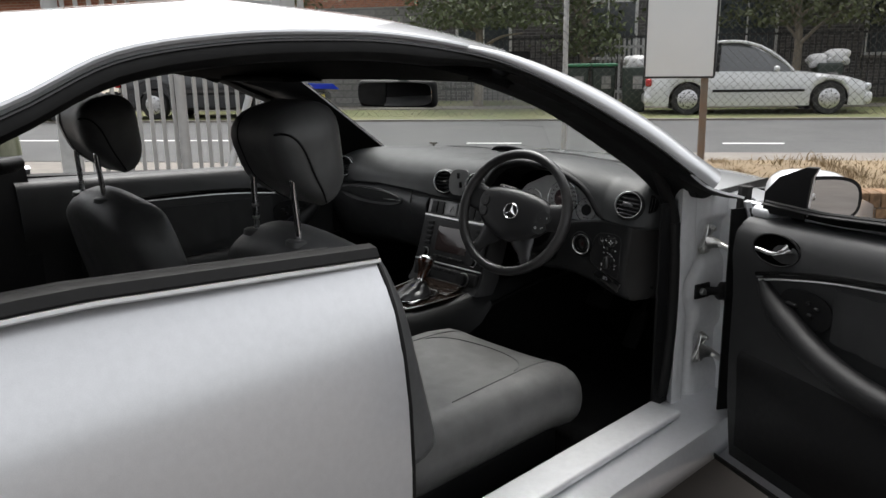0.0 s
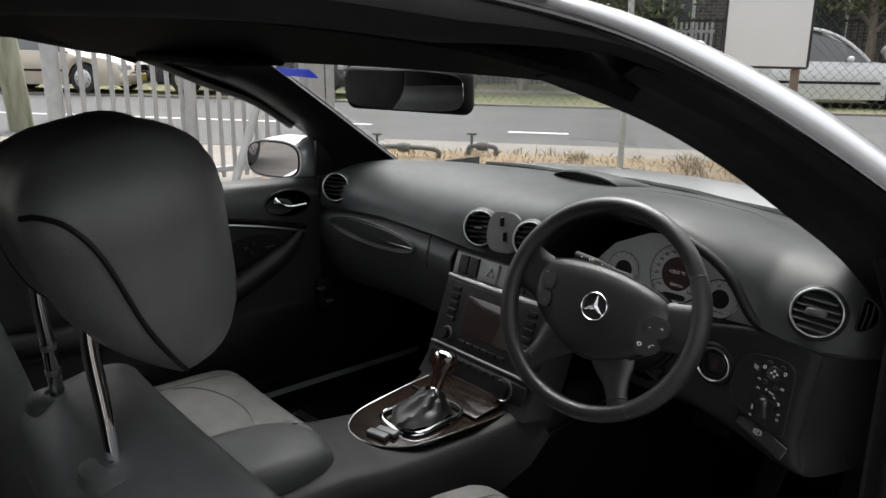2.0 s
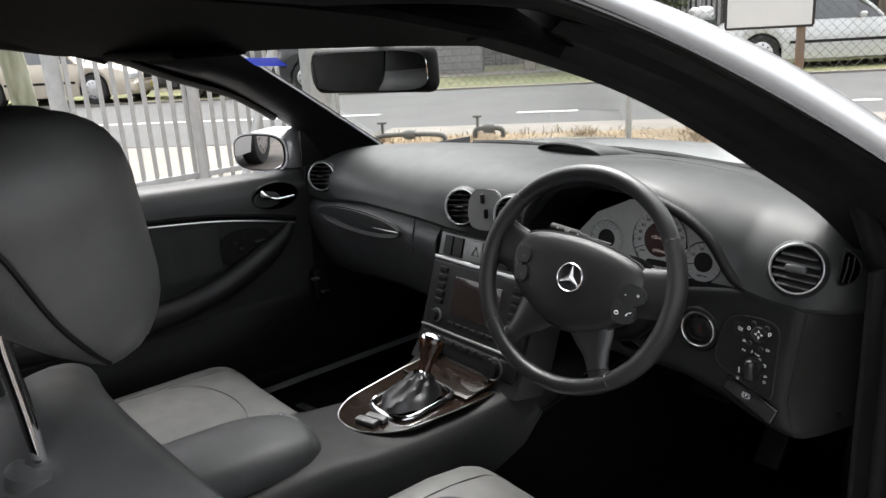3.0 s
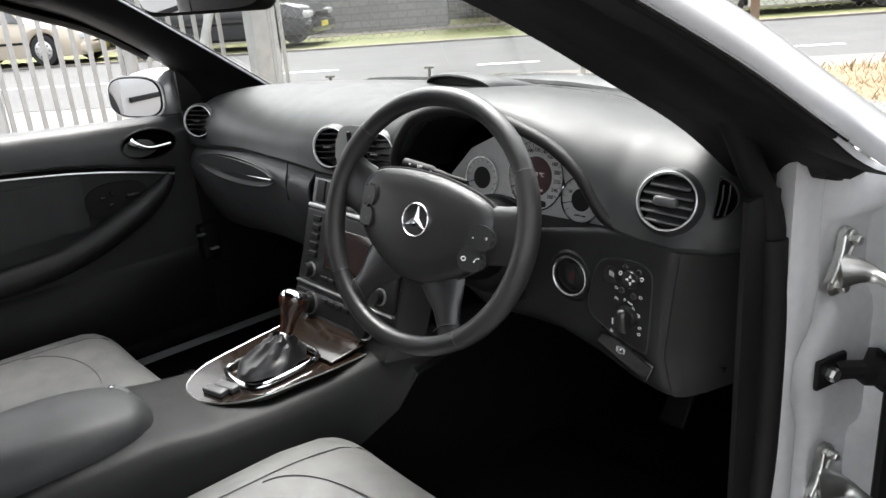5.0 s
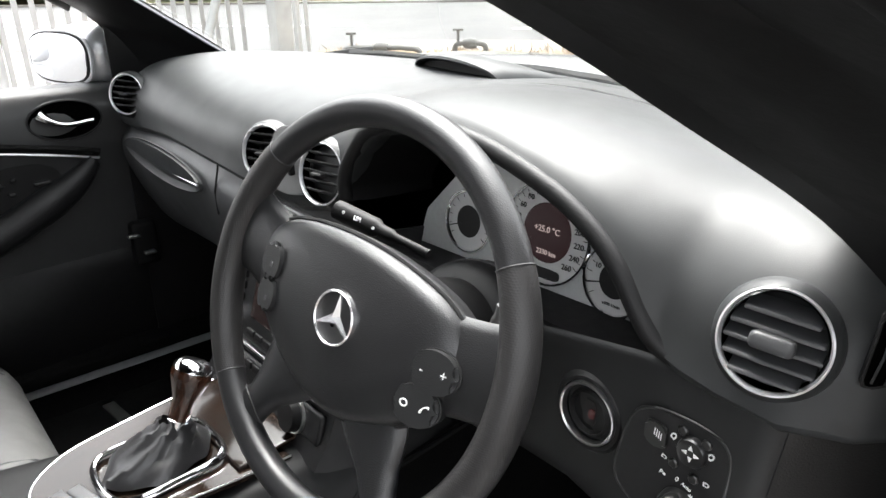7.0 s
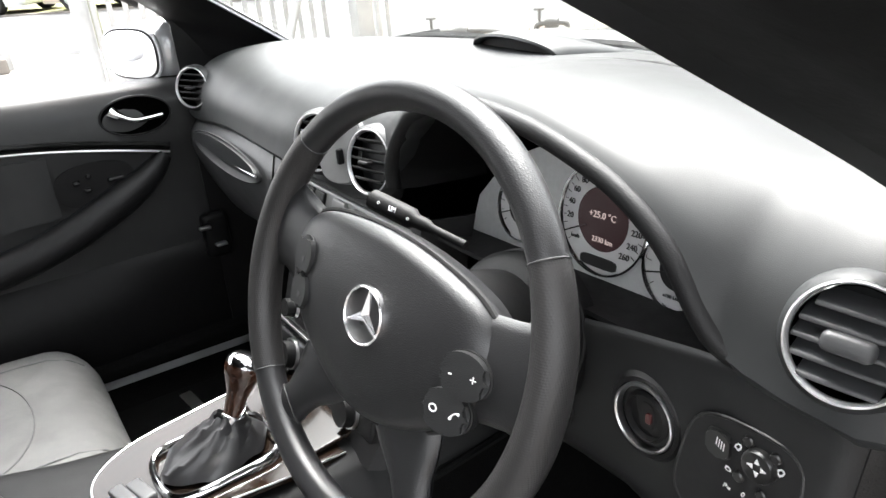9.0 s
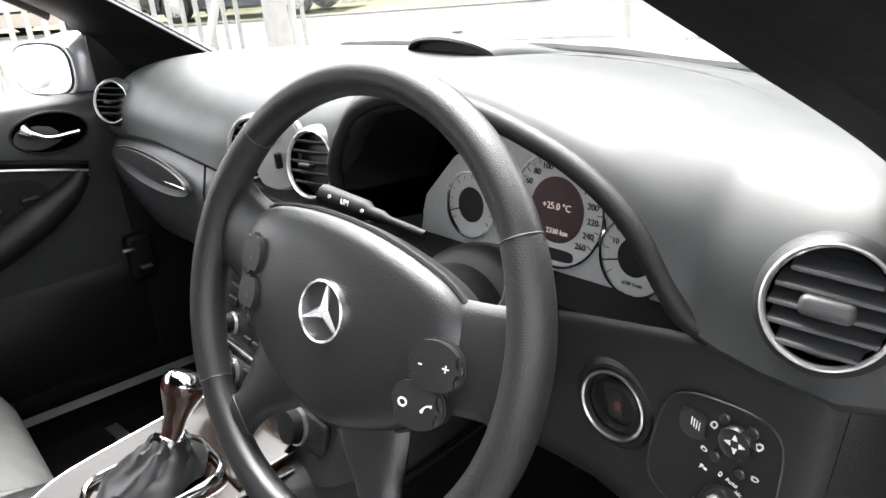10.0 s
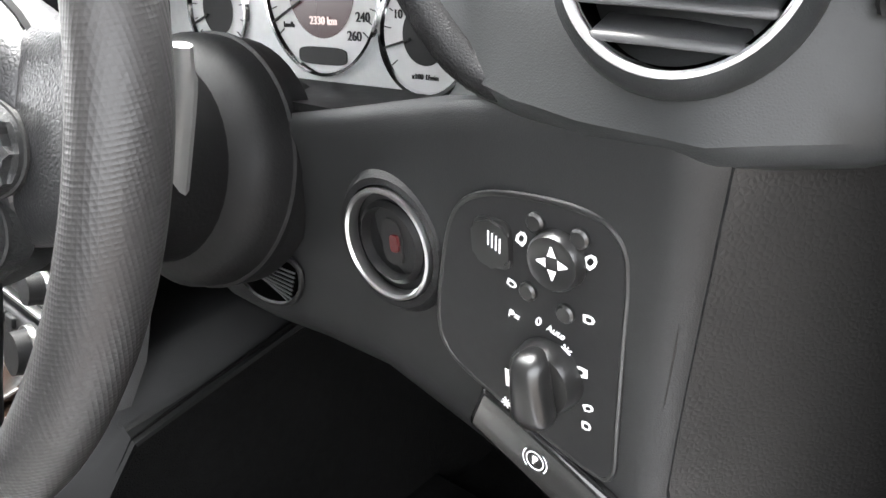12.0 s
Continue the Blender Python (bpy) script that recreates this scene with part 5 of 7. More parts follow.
part("knob_grip", rbox((0, -0.001, 0.0125), (0.0150, 0.0330, 0.0150), 0.0066, km @ Matrix.Rotation(radians(4), 4, "Z"), inner=3, f=lambda w: (w.x * (1.12 - 10 * w.y), w.y, w.z - 14 * max(0, w.y) ** 2)), KNOBP, knob)
pm = facing((0.545, -0.6085, 0.686), (0.0, -1, 0.05))
part("parking_brake_release", rbox((0.005, -0.002, 0), (0.085, 0.028, 0.008), 0.004, pm @ Matrix.Rotation(radians(-24), 4, "Z")), GLOSSBLACK, knee)
part("parking_symbol_ring", lathe([(0.0041, 0.0048), (0.0048, 0.0048)], pm, 24), WHITEINK, knee, smooth=False)
letters("P", 0.0058, pm @ Matrix.Translation((0, 0, 0.0048)), WHITEINK, knee, "parking_lettering")
part("parking_symbol_arc", lathe([(0.0059, 0.0048), (0.0066, 0.0048)], pm, 14, arc=(2.3, 3.9)), WHITEINK, knee, smooth=False)
part("parking_symbol_arc", lathe([(0.0059, 0.0048), (0.0066, 0.0048)], pm, 14, arc=(-0.8, 0.8)), WHITEINK, knee, smooth=False)
# pedals
for x, y, z, w, h in ((0.30, -0.36, 0.50, 0.085, 0.055), (0.42, -0.33, 0.42, 0.05, 0.13)):
    part("pedal", rbox((0, 0, 0), (w, h, 0.012), 0.005, facing((x, y + 0.08, z), (0, -0.8, 0.6))), RUBBER, car, "black rubber pedal")
    part("pedal_arm", tube([(x, y + 0.09, z), (x, y + 0.15, z + 0.12), (x, y + 0.18, z + 0.25)], 0.008, 6), DARK, car)
part("foot_rest_grille", rbox((0, 0, 0), (0.16, 0.30, 0.006), 0.003, facing((0.688, -0.40, 0.45), (-1, 0, 0))), DARK, car)

# ---- steering wheel ----
TAU, PSI = radians(20.3), radians(9.0)
wn3 = Vector((math.sin(PSI) * math.cos(TAU), -math.cos(PSI) * math.cos(TAU), math.sin(TAU)))
WM = facing((0.344, -0.751, 0.858), wn3) @ Matrix.Rotation(radians(-8), 4, "Z")
RW = 0.1575
wheel = part("steering_wheel", tube([WM @ Vector((RW * math.cos(a), RW * math.sin(a), 0)) for a in [2 * math.pi * k / 96 for k in range(96)]], 0.0126, 16, closed=True, flat=1.0), WHEELL, car, "black leather four-spoke steering wheel")
for a0, a1 in ((-50, 36), (144, 222)):
    part("wheel_grip", tube([WM @ Vector((RW * math.cos(radians(a)), RW * math.sin(radians(a)), 0)) for a in [a0 + (a1 - a0) * k / 40 for k in range(41)]], [0.0128 + 0.0016 * math.sin(math.pi * k / 40) ** 0.6 for k in range(41)], 18), WHEELG, wheel, "perforated leather grip")
    for a in (a0, a1):
        part("grip_seam", tube([WM @ Vector(((RW + 0.0129 * math.cos(b)) * math.cos(radians(a)), (RW + 0.0129 * math.cos(b)) * math.sin(radians(a)), 0.0129 * math.sin(b))) for b in [2 * math.pi * k / 20 for k in range(20)]], 0.0006, 5, closed=True), GREYP, wheel)
half = [(0, 0.060), (0.045, 0.057), (0.085, 0.049), (0.106, 0.036), (0.115, 0.016), (0.113, -0.006), (0.104, -0.026), (0.082, -0.046), (0.056, -0.062), (0.028, -0.073), (0, -0.077)]
ring = half + [(-x, y) for x, y in reversed(half[1:-1])]
padshape = smooth_path([(x, y, 0) for x, y in ring], 4, closed=True)
rows = [[WM @ Vector((p.x * s, p.y * s - 0.006 * (1 - s), h)) for p in padshape] for s, h in ((0.97, -0.024), (1.0, -0.012), (1.0, -0.002), (0.985, 0.002), (0.95, 0.0055), (0.86, 0.0095), (0.6, 0.0132), (0.25, 0.0146), (0.02, 0.0149))]
part("airbag_cover", grid_bm(rows, close_v=True), WHEELL, wheel, "grained black airbag cover")
# a slim black joint round the cover, lying on the spoke plate
part("cover_joint", tube([WM @ Vector((p.x * 1.012, p.y * 1.012, -0.004)) for p in padshape], 0.0022, 6, closed=True), INK, wheel)
for sx in (1, -1):
    rows = []
    for x, y, w in ((0.070, 0.004, 0.036), (0.100, 0.009, 0.037), (0.118, 0.014, 0.036), (0.132, 0.018, 0.036), (0.144, 0.021, 0.039), (0.154, 0.023, 0.046)):
        rows.append([WM @ Vector((sx * x, y + w * math.cos(b), -0.006 + (0.011 - 0.03 * max(0, x - 0.12)) * math.sin(b))) for b in [2 * math.pi * j / 20 for j in range(20)]])
    part("spoke", grid_bm(rows, close_v=True), WHEELL, wheel)
    path = smooth_path([(0.040, -0.048, 0), (0.056, -0.074, 0), (0.067, -0.094, 0), (0.0765, -0.112, 0), (0.089, -0.130, 0)], 4)
    rows = []
    for k, p in enumerate(path):
        t = k / (len(path) - 1)
        q = path[min(k + 1, len(path) - 1)] - path[max(k - 1, 0)]
        nrm = Vector((-q.y, q.x, 0)).normalized()
        w = line_rows([(0, 0.040), (0.25, 0.031), (0.5, 0.0205), (0.75, 0.0165), (0.9, 0.019), (1, 0.025)], t)[0]
        rows.append([WM @ Vector((sx * (p.x + nrm.x * w * math.cos(b)), p.y + nrm.y * w * math.cos(b), -0.009 + 0.004 * t + 0.0095 * math.sin(b))) for b in [2 * math.pi * j / 16 for j in range(16)]])
    part("spoke", grid_bm(rows, close_v=True), WHEELL, wheel)
    seam = WM @ Vector((sx * 0.0765, -0.112, 0))
    part("spoke_seam", tube([WM @ Vector((sx * (0.0765 + 0.0155 * c), -0.112 - 0.004 * c * c + 0.010 * c, 0.0045 * math.sqrt(max(0, 1 - c * c)) - 0.0005)) for c in [-1 + 0.125 * k for k in range(17)]], 0.0008, 5), INK, wheel)
sr = WM @ Matrix.Translation((0.002, 0.001, 0.0149))
part("emblem_ring", lathe([(0.0218, -0.001), (0.0215, 0.003), (0.0205, 0.0040), (0.0195, 0.003), (0.0192, -0.001)], sr, 48), EMBLEM, wheel, "chrome emblem ring")
for k in range(3):
    am = sr @ Matrix.Rotation(radians(120 * k), 4, "Z")
    bm = bmesh.new()
    base = [bm.verts.new(am @ Vector(p)) for p in ((0, -0.0022, 0), (0.0040, 0.0018, 0), (0.0006, 0.0200, 0), (-0.0006, 0.0200, 0), (-0.0040, 0.0018, 0))]
    crest, tip = bm.verts.new(am @ Vector((0, 0, 0.0042))), bm.verts.new(am @ Vector((0, 0.0200, 0.0022)))
    for a, b in ((0, 1), (4, 0)):
        bm.faces.new((base[a], base[b], crest))
    bm.faces.new((base[1], base[2], tip, crest)), bm.faces.new((base[3], base[4], crest, tip)), bm.faces.new((base[2], base[3], tip))
    part("emblem_ray", bm, EMBLEM, wheel, "chrome emblem ray", smooth=False)
for x, y, a, b, t in ((0.100, 0.006, 0.0190, 0.0152, 0), (0.094, -0.022, 0.0185, 0.0148, 0), (-0.087, 0.011, 0.0135, 0.0158, 0), (-0.083, -0.017, 0.0125, 0.0148, 0)):
    bm_ = WM @ Matrix.Translation((x, y, 0.0045)) @ Matrix.Rotation(radians(9 if x > 0 else -9), 4, "Y") @ Matrix.Rotation(radians(8), 4, "Z")
    button = part("wheel_button", prism(oval(a, b, 40, 2.1), 0.0150, bm_ @ Matrix.Translation((0, 0, -0.0055)), 0.0030), TRIMGREY, wheel, "round thumb button")
    part("button_joint", tube([bm_ @ Vector((a * 1.02 * math.cos(c), b * 1.02 * math.sin(c), 0.0040)) for c in [2 * math.pi * k / 40 for k in range(40)]], 0.0009, 5, closed=True), INK, button)
    top = bm_ @ Matrix.Translation((0, 0, 0.0096))
    if x > 0 and y > 0:
        for px, sign_ in ((-0.0088, "-"), (0.0088, "+")):
            letters(sign_, 0.0095, top @ Matrix.Translation((px, 0, 0)), WHITEINK, button, "button_symbol")
    elif x > 0:
        part("button_symbol", tube([top @ Vector((-0.0085 + 0.0028 * math.cos(c), 0.0024 * math.sin(c), 0)) for c in [2 * math.pi * k / 16 for k in range(16)]], 0.0007, 5, closed=True), WHITEINK, button)
        part("button_symbol", tube(smooth_path([top @ Vector(p) for p in ((0.0056, -0.0026, 0), (0.0072, 0.0006, 0), (0.0100, 0.0024, 0), (0.0124, 0.0024, 0))], 3), [0.0011, 0.0011, 0.0008, 0.0006, 0.0006, 0.0006, 0.0006, 0.0008, 0.0011, 0.0011], 6), WHITEINK, button)
    else:
        part("button_symbol", prism(oval(0.0020, 0.0022, 14, 3.0, 0.002, -0.003), 0.0004, top), GREYP, button)
letters("SRS", 0.011, WM @ Matrix.Translation((0, -0.047, 0.0120)), GREYP, wheel, "airbag_lettering")
letters("AIRBAG", 0.006, WM @ Matrix.Translation((0, -0.057, 0.0108)), GREYP, wheel, "airbag_lettering")
for hx in (-0.052, 0.058):
    part("horn_mark", tube([WM @ Vector((hx + p[0], 0.024 + p[1], 0.0119)) for p in ((-0.005, -0.002), (0.005, -0.004), (0.005, 0.004), (-0.005, 0.002))], 0.0004, 4, closed=True), GREYP, wheel)
# steering column and stalks
cm = facing((0.346, -0.751, 0.836), wn3)
column = part("column_shroud", lathe([(0.044, -0.015), (0.049, -0.03), (0.052, -0.06), (0.053, -0.11), (0.053, -0.20)], cm, 40), DARK, car, "black steering column shroud")
part("column_collar", lathe([(0.052, -0.118), (0.062, -0.124), (0.0685, -0.134), (0.0700, -0.165)], cm, 48), DARK, column)
part("column_ring", lathe([(0.0690, -0.146), (0.0708, -0.147), (0.0708, -0.151)], cm, 48), DARK, column)
stalk = part("column_stalk", tube(smooth_path([WM @ Vector(p) for p in ((0.015, 0.060, -0.050), (-0.026, 0.060, -0.046), (-0.057, 0.060, -0.043), (-0.088, 0.060, -0.040))]), [0.0035] * 6 + [0.0055] * 3 + [0.0085] * 10, 10, flat=0.8), DARK, car, "black indicator stalk with white symbols")
for text, px, py in (("LIM", -0.056, 0.062), ("o", -0.074, 0.062), ("o", -0.036, 0.062)):
    letters(text, 0.0058, WM @ Matrix.Translation((px, py, -0.0345)) @ Matrix.Rotation(radians(4), 4, "Z"), WHITEINK, stalk, "stalk_lettering")
part("column_lever", tube(smooth_path([(0.4185, -0.660, 0.8646), (0.4125, -0.660, 0.8484), (0.3965, -0.660, 0.8221), (0.3690, -0.660, 0.7792)]), [0.0046] * 5 + [0.0056] * 14, 10, flat=0.7), SILVERP, column, "bright column lever")

# ---- centre stack and console ----
STACK = [(0.834, -0.598), (0.765, -0.618), (0.700, -0.640), (0.640, -0.662), (0.600, -0.678), (0.570, -0.700)]


def stack_y(z):
    return line_rows([(a, b) for a, b in reversed(STACK)], z)[0]


rows = []
for z, y in STACK:
    rows.append([Vector((x, y + d, z)) for x, d in ((-0.175, 0.05), (-0.160, 0.012), (-0.150, 0.001), (-0.10, 0), (0, 0), (0.10, 0), (0.150, 0.001), (0.160, 0.012), (0.175, 0.05))])
stack = part("console_fascia", grid_bm(rows, thick=0.006), PLASTIC, car, "black centre console stack")


def stack_frame(x, z):
    return facing((x, stack_y(z) - 0.0005, z), (0, -1, 0.32))


part("switch_panel", rbox((0, 0, 0), (0.270, 0.050, 0.010), 0.004, stack_frame(0, 0.796)), SILVERP, stack, "satin grey switch panel")
for x in (-0.105, -0.075, 0.03, 0.06, 0.09):
    part("switch", rbox((0, 0, 0.005), (0.026, 0.040, 0.008), 0.002, stack_frame(x, 0.796)), PLASTIC, stack)
hz = stack_frame(-0.02, 0.796)
part("hazard_switch", rbox((0, 0, 0.006), (0.034, 0.042, 0.008), 0.003, hz), SILVERP, stack, "grey hazard light switch")
part("hazard_triangle", tube([hz @ Vector((0.011 * math.sin(a), 0.011 * math.cos(a) - 0.002, 0.0106)) for a in (0, 2.0944, 4.1888)], 0.0012, 5, closed=True), INK, stack)
part("radio_frame", rbox((0, 0, 0), (0.285, 0.134, 0.012), 0.004, stack_frame(0, 0.700)), PLASTIC, stack)
part("radio_top_strip", rbox((0, 0, 0), (0.288, 0.010, 0.014), 0.003, stack_frame(0, 0.768)), SATIN, stack, "bright strip")
part("radio_bottom_strip", rbox((0, 0, 0), (0.288, 0.004, 0.014), 0.001, stack_frame(0, 0.634)), SATIN, stack)
part("radio_screen", rbox((0, 0, 0.006), (0.135, 0.078, 0.004), 0.002, stack_frame(0.0, 0.705)), SCREEN, stack, "dark radio display")
for sx in (-1, 1):
    for k in range(5):
        part("radio_button", rbox((0, 0, 0.007), (0.024, 0.011, 0.006), 0.002, stack_frame(sx * 0.105, 0.748 - 0.0155 * k)), DARK, stack)
    part("radio_knob", lathe([(0.013, 0.0), (0.012, 0.014), (0.0, 0.014)], stack_frame(sx * 0.105, 0.658) @ Matrix.Translation((0, 0, 0.006)), 24), PLASTIC, stack)
    part("radio_knob_ring", lathe([(0.015, 0.004), (0.014, 0.008), (0.013, 0.008)], stack_frame(sx * 0.105, 0.658), 24), SATIN, stack)
for k in range(6):
    part("radio_key", rbox((0, 0, 0.007), (0.019, 0.009, 0.005), 0.002, stack_frame(-0.055 + 0.022 * k, 0.652)), DARK, stack)
part("climate_panel", rbox((0, 0, 0), (0.275, 0.040, 0.010), 0.005, stack_frame(0, 0.606)), PLASTIC, stack)
for sx in (-1, 1):
    part("climate_knob", lathe([(0.019, 0.0), (0.0175, 0.014), (0.0, 0.015)], stack_frame(sx * 0.085, 0.604) @ Matrix.Translation((0, 0, 0.006)), 28), DARK, stack)
    part("climate_knob_ring", lathe([(0.0215, 0.004), (0.021, 0.009), (0.0192, 0.009)], stack_frame(sx * 0.085, 0.604), 32), SATIN, stack)
for k in range(5):
    part("climate_key", rbox((0, 0, 0.006), (0.018, 0.010, 0.006), 0.002, stack_frame(-0.044 + 0.022 * k, 0.616)), DARK, stack)

# console with lacquered insert, chrome gate, gear lever
rows = []
for y, z, w in ((-0.15, 0.62, 0.165), (-0.45, 0.61, 0.160), (-0.66, 0.60, 0.150), (-0.70, 0.575, 0.140), (-0.78, 0.560, 0.118), (-0.88, 0.556, 0.110), (-0.98, 0.568, 0.115), (-1.06, 0.585, 0.118), (-1.45, 0.59, 0.118)):
    rows.append((y, z, w))
deep = [(y, z, w, line_rows([(-0.88, 0.13), (-0.78, 0.11), (-0.70, 0.080), (-0.66, 0.055), (-0.45, 0.030)], y)[0]) for y, z, w in rows]
console = part("centre_console", grid_bm([smooth_path([Vector((x, y, zz)) for x, zz in ((-w - 0.030 - 0.1 * d, z - d), (-w - 0.022, z - 0.042), (-w - 0.004, z - 0.014), (-w + 0.022, z - 0.003), (0, z + 0.001), (w - 0.022, z - 0.003), (w + 0.004, z - 0.014), (w + 0.022, z - 0.042), (w + 0.030 + 0.1 * d, z - d))], 3) for y, z, w, d in deep], thick=0.004), CONSOLE, car, "charcoal centre console")
for k in (-1, 1):
    part("console_flank", grid_bm([[Vector((k * (w + 0.027 + 0.1 * d), y, z - d + 0.004)), Vector((k * (w + 0.036), y, 0.40)), Vector((k * (w + 0.040), y, 0.28))] for y, z, w, d in deep], thick=0.003), CARPET, console, "black carpeted flank")
CT = axes((0.0, -0.825, 0.568), (1, 0, 0), (0, 1, 0.05), (0, -0.05, 1))
ins = [(p.x, p.y) for p in smooth_path([(0.0, -0.134, 0), (0.028, -0.130, 0), (0.052, -0.117, 0), (0.074, -0.092, 0), (0.088, -0.060, 0), (0.098, 0.0, 0), (0.106, 0.06, 0), (0.110, 0.12, 0)], 4)]
ins += [(-x, y) for x, y in reversed(ins[1:])]
insert = prism(ins, 0.006, CT, 0.002)
for v in insert.verts:
    v.co.z -= 0.5 * v.co.x ** 2
part("console_insert", insert, PIANO, console, "dark lacquered wood console insert")
half_n = len(ins) // 2
part("insert_rim", tube([CT @ Vector((x, y, 0.0060 - 0.5 * x * x)) for x, y in ins[half_n + 1:] + ins[:half_n + 1]], 0.0012, 6), SATIN, console, "thin bright rim")
part("ashtray_lid", rbox((0, 0, 0), (0.19, 0.085, 0.006), 0.003, axes((0.0, -0.722, 0.579), (1, 0, 0), (0, 1, 0.12), (0, -0.12, 1))), PIANO, console, "gloss lacquered ashtray lid")
gate = smooth_path([CT @ Vector((x + 0.014, y, 0.008)) for x, y in ((-0.048, -0.055), (0.0, -0.068), (0.050, -0.055), (0.056, 0.0), (0.048, 0.058), (0.0, 0.068), (-0.045, 0.058), (-0.052, 0.0))], 5, closed=True)
part("gate_ring", tube(gate, 0.0048, 8, closed=True, flat=0.7), CHROME, console, "chrome gear gate surround")
boot = []
for sc, h, xo, yo in ((1.0, 0.008, 0.014, 0.0), (0.95, 0.016, 0.014, 0.001), (0.80, 0.024, 0.015, 0.004), (0.66, 0.029, 0.016, 0.008), (0.60, 0.036, 0.017, 0.012), (0.47, 0.041, 0.018, 0.015), (0.40, 0.048, 0.019, 0.018), (0.28, 0.050, 0.020, 0.020), (0.20, 0.056, 0.020, 0.022)):
    boot.append([CT @ Vector((xo + 0.050 * sc * math.cos(a) * (1 + 0.07 * math.sin(5 * a + 9 * sc)), yo + 0.062 * sc * math.sin(a) * (1 + 0.06 * math.sin(4 * a + 7 * sc)), h + 0.002 * math.sin(7 * a + 11 * sc))) for a in [2 * math.pi * k / 48 for k in range(48)]])
part("gear_boot", grid_bm(boot, close_v=True), WHEELL, console, "creased black leather gear boot")
GK = facing((0.024, -0.803, 0.612), (-0.08, 0.52, 1), (1, 0, 0))
lever = part("gear_lever", lathe([(0.0, -0.03), (0.008, -0.03), (0.0085, 0.0), (0.0118, 0.0), (0.0122, 0.010), (0.011, 0.011)], GK, 24), CHROME, console, "gear lever")
KS = GK @ Matrix.Diagonal((1, 1.12, 1, 1))
part("gear_knob", lathe([(0.0108, 0.011), (0.0115, 0.020), (0.0130, 0.034), (0.0168, 0.045), (0.0208, 0.056), (0.0228, 0.064), (0.0222, 0.071)], KS, 32), WOOD, console, "dark wood gear knob")
part("gear_knob_cap", lathe([(0.0224, 0.070), (0.0215, 0.075), (0.0170, 0.0805), (0.010, 0.083), (0.0, 0.084)], KS, 32), CHROME, console, "bright knob cap")
for k in range(2):
    part("console_switch", rbox((0, 0, 0), (0.044, 0.017, 0.009), 0.003, CT @ Matrix.Translation((0.020 + 0.004 * k, -0.104 + 0.018 * k, 0.009)) @ Matrix.Rotation(radians(14), 4, "Z")), GREYP, console, "grey rocker switch")
def shape_arm(w):
    f = max(0.0, w.y - 0.06) / 0.15
    return (w.x * (1 - 0.16 * f * f), w.y - 0.35 * w.x * w.x / 0.09 * f, w.z - 0.020 * f * f - 1.1 * w.x * w.x)


AM = axes((0.0, -1.225, 0.588), (1, 0, 0), (0, 1, -0.03), (0, 0.03, 1))
arm = part("armrest", rbox((0, 0, 0), (0.190, 0.40, 0.085), 0.034, AM, inner=6, f=shape_arm), ARMLEATHER, car, "grey leather centre armrest")
part("armrest_seam", tube([AM @ (Vector(shape_arm(Vector((0.0955 * math.sin(a), 0.2 * math.cos(a) if math.cos(a) > 0.86 else 0.165 + 0.035 * math.cos(a), 0.0)))) ) for a in [-1.5 + 0.1 * k for k in range(31)]], 0.0016, 5), DARK, arm)
BT = axes((-0.030, -1.060, 0.6085), (0.97, 0.22, 0), (-0.22, 0.95, -0.16), (0, 0.16, 0.98))
part("armrest_button", prism(oval(0.033, 0.014, 28, 2.6), 0.004, BT, 0.0015), GREYP, arm, "grey oval release button")
part("armrest_catch", lathe([(0.0, 0.001), (0.003, 0.001), (0.0034, 0.003), (0.0052, 0.003), (0.0056, 0.0)], BT @ Matrix.Translation((-0.006, 0.0, 0.004)), 18), CHROME, arm)


